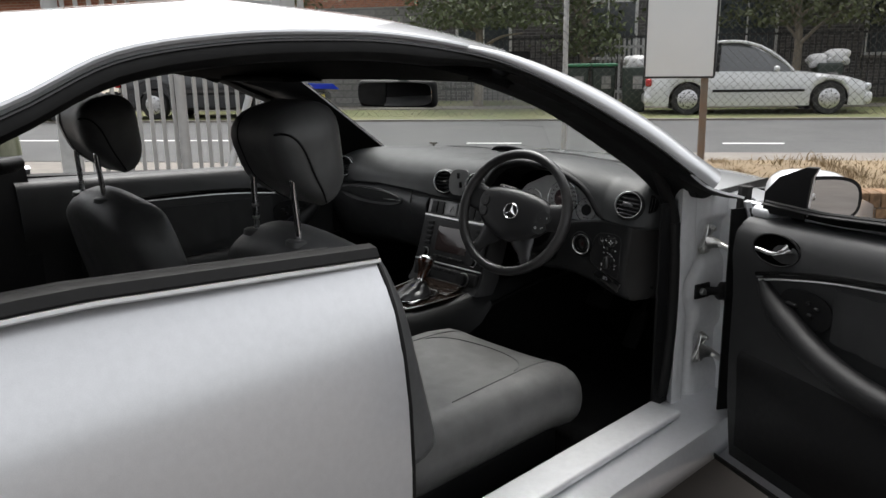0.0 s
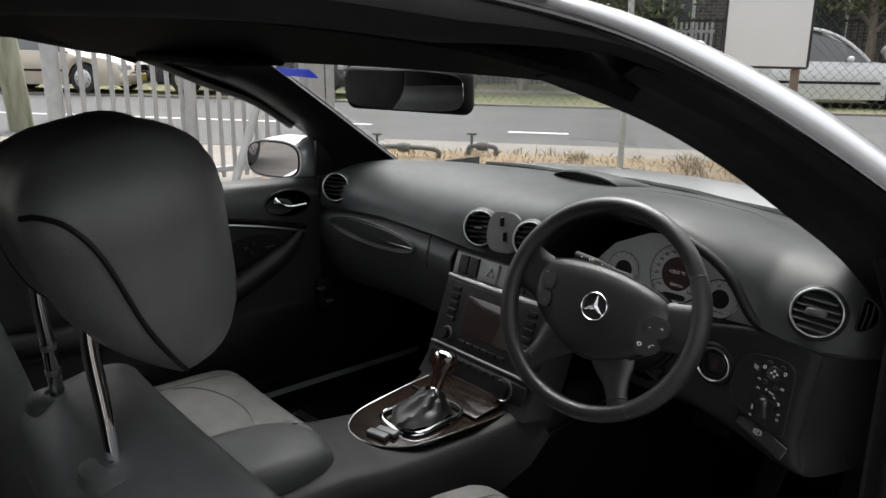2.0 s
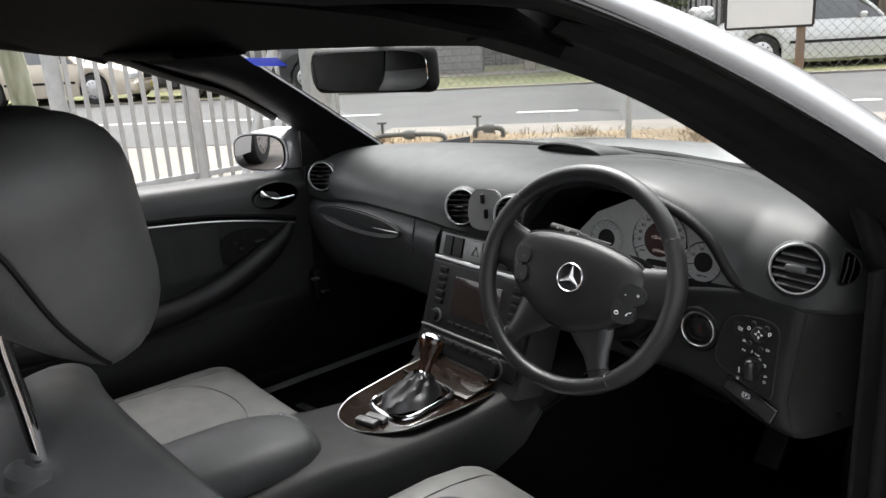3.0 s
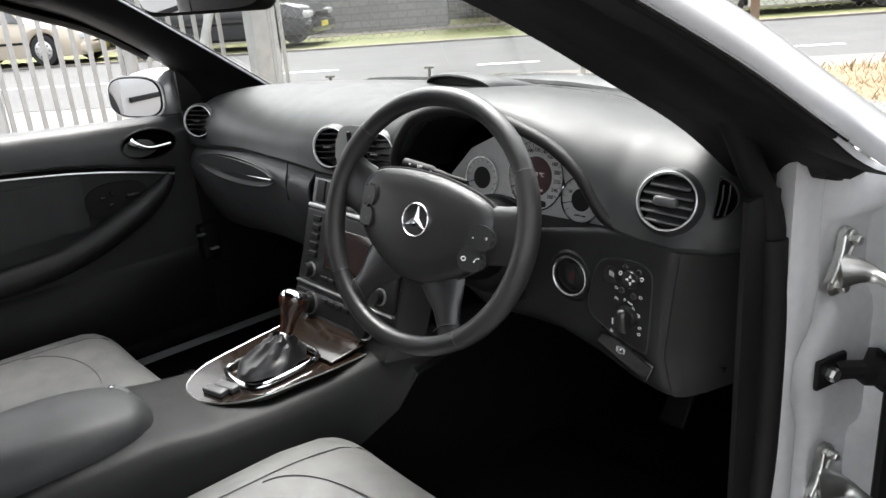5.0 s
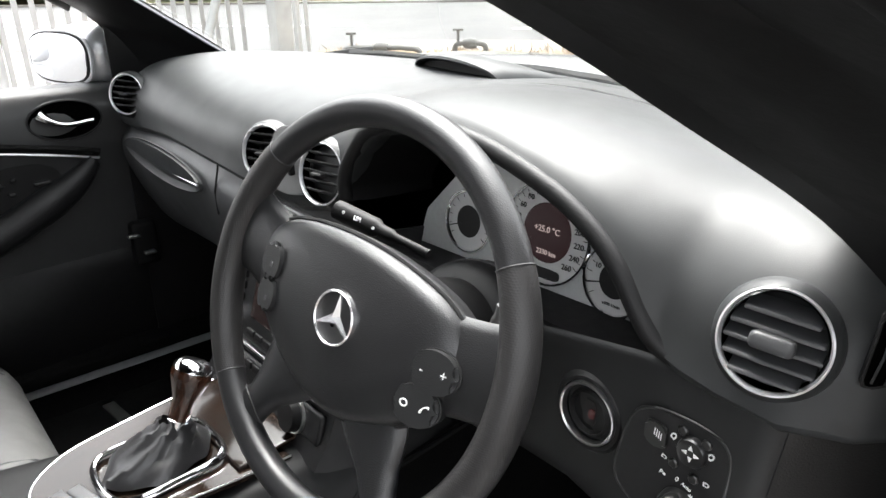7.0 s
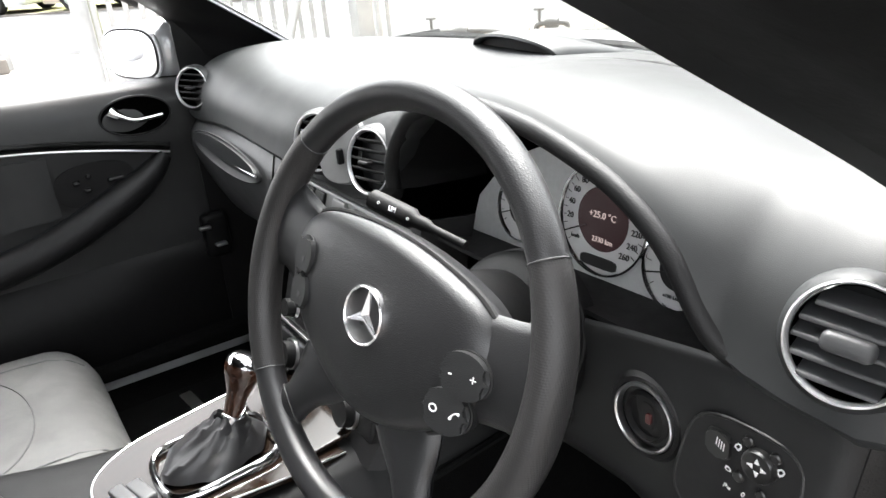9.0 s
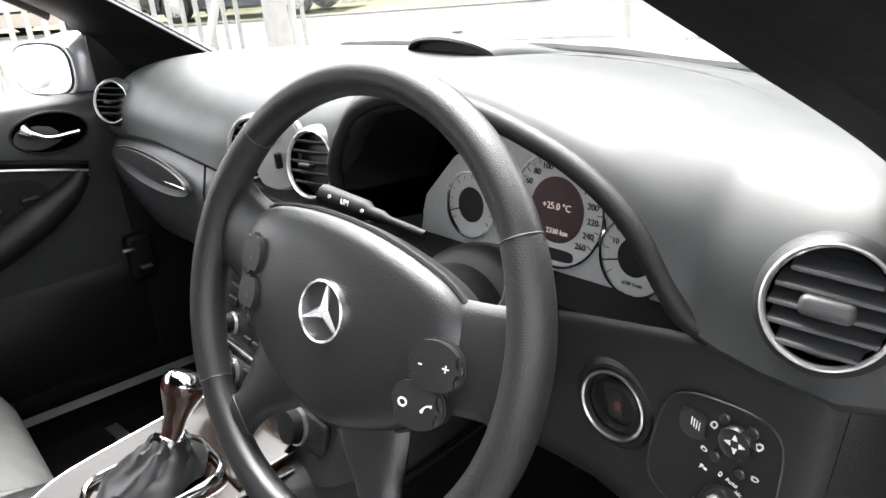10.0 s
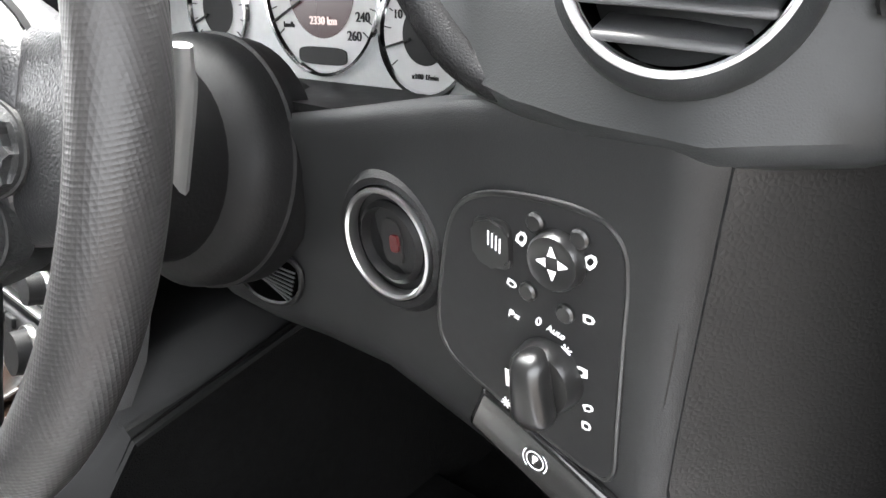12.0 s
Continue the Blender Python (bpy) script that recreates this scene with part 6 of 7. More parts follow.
# ---- seats ----
def front_seat(cx, dy, front, label, top=0.445):
    def shape_cushion(w):
        return (w.x, w.y, w.z + 0.014 * (abs(w.x) / 0.24) ** 3 - 0.5 * max(0, w.y - 0.14) ** 2 * 2.4)
    seat = part("front_seat", rbox((cx, (front - 1.40) / 2 + dy / 2, top), (0.49, front + 1.40 + dy, 0.17), 0.075, inner=6, f=shape_cushion), SEATG, car, label)
    part("seat_base", rbox((cx, -1.12 + dy, 0.34), (0.42, 0.50, 0.10), 0.02), DARK, seat)
    lean = axes((cx, -1.42 + dy, 0.70), (1, 0, 0), (0, 0.97, 0.24), (0, -0.24, 0.97))
    def shape_back(w):
        k = max(0.0, w.z - 0.05) / 0.2
        return (w.x * (1 - 0.22 * k * k), w.y + (0.020 * (abs(w.x) / 0.24) ** 2), w.z - 0.05 * k * (abs(w.x) / 0.24) ** 2)
    part("backrest", rbox((0, 0, 0), (0.50, 0.13, 0.50), 0.055, lean, inner=6, f=shape_back), SEATL, seat, "grey leather backrest")
    length, mid = front + 1.40 + dy, (front - 1.40) / 2 + dy / 2
    def on_cushion(x, back):
        p = Vector((x, length / 2 - back, 0.085))
        q = Vector([max(-h + 0.075, min(h - 0.075, v)) for v, h in zip(p, (0.245, length / 2, 0.085))])
        d = p - q
        w = shape_cushion(q + d.normalized() * 0.0755)
        return Vector((cx + w[0], mid + w[1], top + w[2]))
    for k in (-1, 1):
        part("cushion_seam", tube([on_cushion(k * (0.155 + 0.02 * j / 12), 0.005 + 0.035 * j) for j in range(13)], 0.0014, 5), SEATL, seat)
    part("cushion_seam", tube([on_cushion(0.155 * math.cos(c), 0.20 - 0.085 * math.sin(c)) for c in [math.pi * j / 24 for j in range(25)]], 0.0014, 5), SEATL, seat)
    for k in (-1, 1):
        b, t = Vector((cx - 0.012 + 0.078 * k, -1.4865 + dy, 0.90)), Vector((cx + 0.070 * k, -1.497 + dy, 1.042))
        post = part("headrest_post", tube(smooth_path([b, b.lerp(t, 0.5), t, t + Vector((0, 0.012, 0.011)), t + Vector((0, 0.035, 0.016))]), 0.0063, 12), CHROME, seat, "chrome headrest post")
        if k < 0:
            for q in (0.20, 0.38, 0.56):
                part("post_notch", lathe([(0.0066, -0.003), (0.0071, 0.0), (0.0066, 0.003)], facing(b.lerp(t, q), t - b, (1, 0, 0)), 14), SATIN, post)
        part("post_collar", lathe([(0.027, -0.008), (0.026, 0.002), (0.021, 0.005), (0.012, 0.006), (0.009, 0.004), (0.0, 0.004)], facing(b.lerp(t, 0.17), (0, 0.10, 1), (1, 0, 0)), 28), SEATL, seat)
    hr = axes((cx - 0.006, -1.455 + dy, 1.078), (1, 0, 0), (0, 0.97, 0.22), (0, -0.22, 0.97))
    def shape_head(w):
        k = (w.z + 0.105) / 0.21
        lift = 0.050 * max(0.0, -w.y / 0.0775) * max(0.0, -w.z / 0.1)
        return (w.x * (0.86 + 0.20 * k - 0.13 * k * k), w.y * (0.75 + 0.35 * k) - 0.9 * w.x * w.x + 0.012, w.z + lift)
    part("headrest", rbox((0, 0, 0), (0.240, 0.155, 0.200), 0.062, hr, inner=5, f=shape_head), SEATL, seat, "grey leather headrest")
    def on_head(x, ang):
        p = Vector((x, 0.0775 * math.copysign(min(1, abs(1.3 * math.cos(ang))), math.cos(ang)), 0.100 * math.copysign(min(1, abs(1.3 * math.sin(ang))), math.sin(ang))))
        q = Vector([max(-h / 2 + 0.062, min(h / 2 - 0.062, v)) for v, h in zip(p, (0.240, 0.155, 0.200))])
        d = p - q
        return hr @ Vector(shape_head(q + d.normalized() * 0.0625))
    def on_side(y, z):
        q = Vector((0.058, max(-0.0155, min(0.0155, y)), max(-0.038, min(0.038, z))))
        d = Vector((0.20, y, z)) - q
        return hr @ Vector(shape_head(q + d.normalized() * 0.0628))
    part("headrest_seam", tube(smooth_path([on_side(-0.30, 0.19), on_side(-0.16, 0.135), on_side(-0.085, 0.085), on_side(-0.050, 0.030), on_side(-0.028, -0.030), on_side(-0.010, -0.100), on_side(0.002, -0.22)], 5), 0.0022, 6), DARK, seat)
    part("headrest_seam", tube([on_head(-0.052, 2 * math.pi * k / 60) for k in range(60)], 0.0012, 5, closed=True), DARK, seat)
    return seat


front_seat(0.39, 0.0, -0.775, "driver's seat in grey leather")
front_seat(-0.385, -0.070, -0.810, "front passenger seat in grey leather", 0.408)
part("rear_seat", rbox((0, -1.90, 0.46), (1.20, 0.42, 0.16), 0.06, inner=3), SEATL, car, "black leather rear bench")
part("rear_backrest", rbox((0, -2.13, 0.70), (1.20, 0.12, 0.50), 0.05, pose(0, 0, 0), inner=3), SEATL, car)
part("belt_guide", rbox((0, 0, 0), (0.11, 0.035, 0.045), 0.015, facing((-0.60, -1.70, 1.00), (0.6, 0.5, 0.6))), PLASTIC, car, "black seat belt guide")
# floor mats
mat = part("floor_mat", rbox((-0.40, -0.62, 0.305), (0.44, 0.50, 0.012), 0.005), CARPET, None, "black carpet mat in passenger footwell", category="floor mat")
part("mat_mark", box((0, 0, 0), (0.075, 0.022, 0.003), axes((-0.557, -0.742, 0.3125), (0.99, 0.11, 0), (-0.11, 0.99, 0), (0, 0, 1))), SATIN, mat, "small bright mark")
part("floor_mat", rbox((0.40, -0.62, 0.305), (0.44, 0.50, 0.012), 0.005), CARPET, None, "black carpet mat in driver's footwell", category="floor mat")

# ---- passenger door trim ----
def door_trim(parent, m, y_end, name):
    """Inner door trim in the passenger door's place, laid elsewhere by m."""
    def lay(bm):
        bmesh.ops.transform(bm, matrix=m, verts=bm.verts)
        return bm
    trim = []
    for y in (y_end, -1.35, -1.15, -1.0, -0.85, -0.72, -0.62, -0.56):
        zb = 0.882 + (-0.60 - y) * 0.050 if y < -0.6 else 0.882
        trim.append([Vector((-x, y, z)) for z, x in ((0.28, 0.725), (0.45, 0.705), (0.60, 0.70), (0.70, 0.70), (0.76, 0.695), (0.80, 0.69), (0.85, 0.695), (zb - 0.02, 0.705), (zb - 0.002, 0.725), (zb, 0.78))])
    panel = part(name, lay(grid_bm([smooth_path(r, 2) for r in trim], thick=-0.006)), TRIMGREY, parent, "dark grey grained door trim")
    sw = [p for p in smooth_path([(-0.688, -0.66, 0.760), (-0.68, -0.70, 0.728), (-0.665, -0.78, 0.690), (-0.655, -0.88, 0.652), (-0.652, -1.0, 0.628), (-0.655, -1.2, 0.62), (-0.67, -1.4, 0.63)])]
    part("door_armrest", lay(tube(sw, [0.014 + 0.016 * min(1, k / 10) for k in range(len(sw))], 12)), PLASTIC, panel, "sweeping black door armrest")
    part("door_insert", lay(grid_bm([[Vector((-0.683 + 0.0035 * math.sin(y * 90), y, z0 + (z1 - z0) * k / 4)) for k in range(5)] for y, z0, z1 in [(-0.86 - 0.02 * i, 0.69 - 0.0012 * i, 0.80 + 0.0007 * i) for i in range(34)]], thick=0.004)), TRIMGREY, panel, "pleated leather insert")
    strip = smooth_path([(-0.684, -0.650, 0.764), (-0.681, -0.72, 0.782), (-0.680, -0.82, 0.803), (-0.680, -0.92, 0.818), (-0.681, -1.1, 0.834), (-0.682, -1.5, 0.848)])
    part("trim_moulding", lay(tube([p + Vector((0.002, 0, 0.010)) for p in strip], 0.012, 8, flat=0.5)), GLOSSBLACK, panel)
    part("trim_strip", lay(tube(strip, 0.0026, 6)), SATIN, panel, "thin bright trim strip")
    dm = facing((-0.6855, -0.695, 0.842), (1, -0.1, 0.05))
    # Shade inside the shallow recess is put into its black colour.
    part("handle_cup", lay(lathe([(0.0, -0.004), (0.030, -0.003), (0.050, 0.001), (0.060, 0.0045), (0.064, 0.0)], dm @ Matrix.Diagonal((1, 0.56, 1, 1)), 40)), HOLE, panel, "oval handle recess, its shade painted black")
    part("cup_rim", lay(tube([dm @ Vector((0.0615 * math.cos(c), 0.0345 * math.sin(c), 0.0045)) for c in [2 * math.pi * k / 48 for k in range(48)]], 0.0022, 6, closed=True)), PLASTIC, panel)
    grip = smooth_path([dm @ Vector(p) for p in ((-0.040, 0.013, 0.008), (-0.028, 0.004, 0.013), (0.0, -0.007, 0.014), (0.045, -0.005, 0.012))])
    part("inner_handle", lay(tube(grip, [0.0125 - 0.0075 * min(1.0, k / 9) for k in range(len(grip))], 12)), CHROME, panel, "chrome door handle")
    part("seat_switch_plate", lay(prism(oval(0.070, 0.040, 28, 2.5), 0.003, facing((-0.684, -0.79, 0.735), (1, 0, 0)))), DARK, panel)
    for y, z, w in ((-0.822, 0.745, 0.014), (-0.806, 0.728, 0.014), (-0.800, 0.752, 0.010), (-0.755, 0.738, 0.030)):
        part("seat_switch", lay(rbox((-0.679, y, z), (0.010, w, 0.009), 0.004)), PLASTIC, panel)
    part("lower_panel", lay(grid_bm([smooth_path([Vector((-0.700, y, 0.575)), Vector((-0.690, y, 0.555)), Vector((-0.668 + bulge, y, 0.50)), Vector((-0.672 + bulge, y, 0.42)), Vector((-0.700, y, 0.33))], 4) for y, bulge in ((y_end, -0.02), (-1.4, -0.006), (-1.0, 0.0), (-0.82, -0.004), (-0.72, -0.02), (-0.60, -0.026))], thick=0.005)), DARK, panel, "black lower door panel")
    return panel


door_trim(door_left, Matrix.Identity(4), -1.66, "left_door_trim")
door_trim(door_right, D @ Matrix.Translation((0.045, 0, 0)) @ Matrix.Diagonal((-1, 1, 1, 1)), -1.575, "right_door_trim")
part("lamp_bracket", rbox((-0.675, -0.60, 0.585), (0.03, 0.05, 0.09), 0.01), DARK, car)
for y, z in ((-0.625, 0.61), (-0.60, 0.57)):
    part("bracket_clip", rbox((-0.652, y, z), (0.014, 0.022, 0.006), 0.002), SATIN, car)

# ---- interior mirror ----
rv = facing((-0.055, -0.812, 1.160), (0.30, -0.95, -0.06))
mirror_in = part("rear_view_mirror", rbox((0, 0, -0.016), (0.262, 0.078, 0.036), 0.018, rv, inner=3), DARK, car, "black rear view mirror")
part("mirror_face", prism(oval(0.124, 0.033, 36, 4.5), 0.002, rv @ Matrix.Translation((0, 0, 0.0015))), MIRROR, mirror_in, "mirror glass")
part("mirror_mount", tube(smooth_path([rv @ Vector(p) for p in ((0, 0.0, -0.025), (0.0, 0.04, -0.04), (0.02, 0.085, -0.02))]), 0.013, 10), DARK, mirror_in)
part("mirror_socket", rbox((-0.03, -0.86, 1.235), (0.11, 0.09, 0.035), 0.015), DARK, mirror_in)
part("sun_visor", rbox((-0.36, -1.03, 1.208), (0.36, 0.13, 0.016), 0.007), HEADL, car, "black sun visor")
part("visor_label", box((-0.33, -1.04, 1.1995), (0.11, 0.05, 0.001)), BLOCK, car)
# ---- the yard, the street and what stands along it ----
U, N = Vector((0.8, 0.6, 0)), Vector((-0.6, 0.8, 0))
STREET = axes((0, 0, 0), U, N, (0, 0, 1))


def st(u, n, z):
    return U * u + N * n + Vector((0, 0, z))


def slab(name, u0, u1, n0, n1, z0, z1, mat, label, category, cuts=1, kind="structure"):
    bm = bmesh.new()
    bmesh.ops.create_cube(bm, size=1, matrix=STREET @ Matrix.Translation(((u0 + u1) / 2, (n0 + n1) / 2, (z0 + z1) / 2)) @ Matrix.Diagonal((u1 - u0, n1 - n0, z1 - z0, 1)))
    return part(name, bm, mat, None, label, smooth=False, category=category, kind=kind)


part("ground", grid_bm([[Vector((x, y, GROUND - 0.004)) for x in (-300, -60, -20, -8, -3, 3, 20, 300)] for y in (-300, -60, -20, -6, 0, 6, 20, 60, 300)]), LOT, None, "stained brownish concrete yard", category="ground", kind="structure")
slab("driveway", -14, -2.6, 0.2, 7.4, 0.0, GROUND + 0.004, CONCRETE, "pale concrete driveway", "driveway")
slab("road", -90, 90, 6.2, 12.5, 0.0, GROUND + 0.010, ASPHALT, "worn grey asphalt street", "road")
slab("pavement", -2.6, 90, 4.9, 6.15, 0.0, 0.20, CONCRETE, "pale concrete footpath", "pavement")
slab("kerb", -90, 90, 12.5, 12.65, 0.0, 0.095, CONCRETE, "pale concrete kerb", "kerb")
slab("verge", -90, 90, 12.65, 300, 0.0, 0.085, GRASSGREEN, "patchy green grass verge", "verge")
slab("far_footpath", -90, 90, 15.9, 17.1, 0.0, 0.095, CONCRETE, "pale concrete far footpath", "pavement")
slab("solid_line", -40, -3.6, 8.72, 8.84, 0.0, GROUND + 0.014, LINEPAINT, "solid white road line", "road marking")
for k in range(6):
    slab("lane_dash", -1.55 + 3.6 * k, -0.75 + 3.6 * k, 8.35, 8.47, 0.0, GROUND + 0.014, LINEPAINT, "short white road dash", "road marking")
slab("grass_bank", -2.6, 60, 3.05, 4.9, 0.0, 0.275, GRASSDRY, "bank of dry straw-coloured grass", "grass bank")
# dry grass: tufts of bent blades
rng = np.random.default_rng(4)
vs, fs = [], []
for k in range(15000):
    u, n = rng.uniform(-2.6, 9.0), rng.uniform(3.08, 4.95)
    if k % 3:
        u, n = u + 0.25 * math.sin(u * 7), n + 0.1 * math.sin(n * 9 + u * 3)
    b = st(u, n, 0.265)
    h, a, lean = rng.uniform(0.02, 0.09) * (0.7 + 0.5 * math.sin(u * 2.3) ** 2), rng.uniform(0, 6.28), rng.uniform(0.02, 0.12)
    w = Vector((math.cos(a), math.sin(a), 0)) * rng.uniform(0.002, 0.005)
    d = Vector((math.cos(a * 3.1), math.sin(a * 3.1), 0)) * lean
    i = len(vs)
    vs += [b - w, b + w, b + w * 0.6 + d * 0.4 + Vector((0, 0, h * 0.7)), b - w * 0.6 + d * 0.4 + Vector((0, 0, h * 0.7)), b + d + Vector((0, 0, h))]
    fs += [(i, i + 1, i + 2, i + 3), (i + 3, i + 2, i + 4)]
me = bpy.data.meshes.new("dry_grass")
me.from_pydata([tuple(v) for v in vs], [], fs)
me.materials.append(GRASSDRY)
tagged(new("dry_grass", me), "dry straw-coloured grass tufts on the bank", "grass", kind="stuff")

# low brick retaining wall
wall = part("retaining_wall", box((3.0, 2.96, 0.15), (11.2, 0.19, 0.21), STREET), MORTAR, None, "low brown brick retaining wall", smooth=False, category="wall", kind="structure")
bb = bmesh.new()
bmesh.ops.create_cube(bb, size=1, matrix=Matrix.Diagonal((0.225, 0.21, 0.070, 1)))
bmesh.ops.bevel(bb, geom=bb.edges[:], offset=0.005, segments=1, affect="EDGES")
brick_me = finish("brick", bb, BRICKBROWN, False)
bb = bmesh.new()
bmesh.ops.create_cube(bb, size=1, matrix=Matrix.Diagonal((0.070, 0.225, 0.105, 1)))
bmesh.ops.bevel(bb, geom=bb.edges[:], offset=0.005, segments=1, affect="EDGES")
cap_me = finish("brick", bb, BRICKBROWN, False)


def wall_brick(mesh, u, n, z):
    ob = new("brick", mesh)
    ob.parent = wall
    ob.rotation_euler = (0, 0, math.atan2(0.6, 0.8) + rng.normal() * 0.006)
    ob.location = st(u, n + rng.normal() * 0.003, z) - PLACE[wall.name]


for row, z in enumerate((0.085, 0.165)):
    for k in range(46):
        wall_brick(brick_me, -2.4 + 0.235 * k + 0.118 * row, 2.95, z)
for k in range(140):
    wall_brick(cap_me, -2.5 + 0.0785 * k, 2.95, 0.258)

# white sign board on a rusty post
SB = axes((-1.82, 3.87, 1.78), (0.951, 0.310, 0), (-0.310, 0.951, 0), (0, 0, 1))
sign = thing("sign_board", (-1.64, 3.96, 0.26), "blank white sign board on a weathered post", "sign")
part("post", tube([(-1.625, 3.975, 0.2), (-1.635, 3.975, 1.2), (-1.64, 3.975, 2.6)], 0.032, 10), RUST, sign, "weathered post, rusty at the foot")
part("board", rbox((0, 0, 0), (0.58, 0.02, 1.42), 0.006, SB), SIGNWHITE, sign)
for a, b in (((-0.292, -0.70), (-0.292, 0.70)), ((0.292, -0.70), (0.292, 0.70)), ((-0.292, -0.705), (0.292, -0.705))):
    part("board_edge", tube([SB @ Vector((a[0], -0.006, a[1])), SB @ Vector((b[0], -0.006, b[1]))], 0.010, 6), IRONBLACK, sign)

# wire mesh fence on pipe posts along the bank
fence = thing("wire_fence", tuple(st(0, 4.3, 0.26)), "diamond wire mesh fence on thin pipe posts", "fence", kind="structure")
for u in (-2.55, -0.10, 3.6, 6.0, 8.4):
    part("pipe_post", tube([st(u, 4.34, 0.2), st(u, 4.34, 2.75)], 0.024, 8), GALV, fence)
part("top_pipe", tube([st(-2.55, 4.34, 2.72), st(9.0, 4.34, 2.72)], 0.018, 8), GALV, fence)
Z0, Z1, step = 0.74, 2.70, 0.068


def wire_mesh(u0, u1):
    bm = bmesh.new()
    h = Z1 - Z0
    k = u0 - h
    while k < u1:
        for s in (1, -1):
            a0, a1 = (k, k + h) if s > 0 else (k + h, k)
            p, q = (a0, Z0), (a1, Z1)
            lo, hi = max(u0, min(a0, a1)), min(u1, max(a0, a1))
            if lo < hi:
                def at(u):
                    return Z0 + (u - a0) / (a1 - a0) * h
                pa, pb = st(lo, 4.32, at(lo)), st(hi, 4.32 + 0.004 * s, at(hi))
                d = (pb - pa).normalized()
                x = N * 0.0011
                y = d.cross(N).normalized() * 0.0011
                c = [bm.verts.new(e + o) for e in (pa, pb) for o in (x + y, -x + y, -x - y, x - y)]
                for i in range(4):
                    bm.faces.new((c[i], c[(i + 1) % 4], c[4 + (i + 1) % 4], c[4 + i]))
        k += step
    return bm


part("wire_mesh", wire_mesh(-2.5, 9.0), WIRE, fence, "diamond wire mesh", smooth=False, kind="stuff")

# water taps on the bank
for u, n, w in ((-1.92, 4.44, 0.30), (-1.28, 4.70, 0.12)):
    tap = thing("garden_tap", tuple(st(u, n, 0.27)), "grey metal water tap and pipe in the grass", "tap")
    part("pipe", tube(smooth_path([st(u - w, n, 0.26), st(u - w, n, 0.33), st(u - w * 0.6, n, 0.355), st(u + w * 0.6, n, 0.355), st(u + w, n, 0.33), st(u + w, n, 0.25)]), 0.022, 8), WIRE, tap)
    part("valve", lathe([(0.0, -0.05), (0.035, -0.05), (0.045, 0.0), (0.035, 0.05), (0.0, 0.05)], axes(st(u, n, 0.355), N, (0, 0, 1), U), 14), WIRE, tap)
    part("spindle", tube([st(u - w * 0.8, n, 0.35), st(u - w * 0.8, n, 0.46)], 0.012, 6), WIRE, tap)
    part("tap_handle", tube([st(u - w * 0.8 - 0.04, n, 0.46), st(u - w * 0.8 + 0.04, n, 0.46)], 0.010, 6), WIRE, tap)

# steel bar fence beside the car
bar_fence = thing("bar_fence", (-5.2, 0.8, GROUND), "pale grey steel bar fence with round posts", "fence", kind="structure")
for k in range(17):
    y = 0.02 + 0.107 * k
    part("bar", rbox((-5.2 + 0.02 * y, y, 1.02), (0.022, 0.036, 1.86), 0.006, inner=0), FENCEWHITE, bar_fence)
for k in range(4):
    y = 1.98 + 0.107 * k
    part("bar", rbox((-5.1 - 0.02 * y, y, 1.02), (0.022, 0.036, 1.86), 0.006, inner=0), GALV, bar_fence)
for z in (0.16, 1.82):
    part("rail", rbox((-5.18, 0.92, z), (0.04, 2.1, 0.05), 0.008, inner=0), GALV, bar_fence)
part("fence_post", tube([(-5.25, -0.06, 0), (-5.25, -0.06, 2.3)], 0.062, 14), GALV, bar_fence, "thick round galvanised post")
part("fence_post", tube([(-5.15, 0.93, 0), (-5.15, 0.93, 2.2)], 0.040, 12), FENCEWHITE, bar_fence)
part("corner_post", rbox((-5.0, 1.98, 1.2), (0.15, 0.15, 2.4), 0.012), GALV, bar_fence, "square green-grey corner post")
part("brace", tube([(-4.95, 1.18, 0.06), (-5.0, 1.86, 1.75)], 0.036, 10), GALV, bar_fence, "slanting steel brace")
pole = part("timber_pole", tube(smooth_path([(-10.3, 0.78, 0.0), (-10.3, 0.72, 1.0), (-10.33, 0.62, 2.0), (-10.36, 0.5, 3.2)]), 0.15, 12), WEATHERED, None, "leaning mossy grey timber pole", category="pole")

# gate at the driveway with a white web address board
gate = thing("yard_gate", (-9.2, -0.5, GROUND), "grey steel yard gate with a white board", "gate")
for y in (-0.36, -0.62, -2.3):
    part("gate_post", rbox((-9.15, y, 1.1), (0.12, 0.12, 2.1), 0.01), GALV, gate)
for z in (0.25, 1.7):
    part("gate_rail", rbox((-9.15, -1.45, z), (0.05, 1.8, 0.06), 0.008), GALV, gate)
for k in range(12):
    part("gate_bar", rbox((-9.15, -0.75 - 0.125 * k, 0.97), (0.025, 0.025, 1.42), 0.004, inner=0), GALV, gate)
part("gate_foot", rbox((-9.0, -0.62, 0.13), (0.4, 0.5, 0.16), 0.02), CONCRETE, gate)
part("board", rbox((-9.06, -1.20, 1.44), (0.015, 1.30, 0.60), 0.004), SIGNWHITE, gate)
bm4 = facing((-9.05, -0.86, 1.56), (1, 0, 0))
letters("s", 0.22, facing((-9.048, -0.76, 1.60), (1, 0, 0)), INK, gate, "board_lettering")
letters("om.au", 0.15, facing((-9.048, -0.86, 1.30), (1, 0, 0)), INK, gate, "board_lettering")


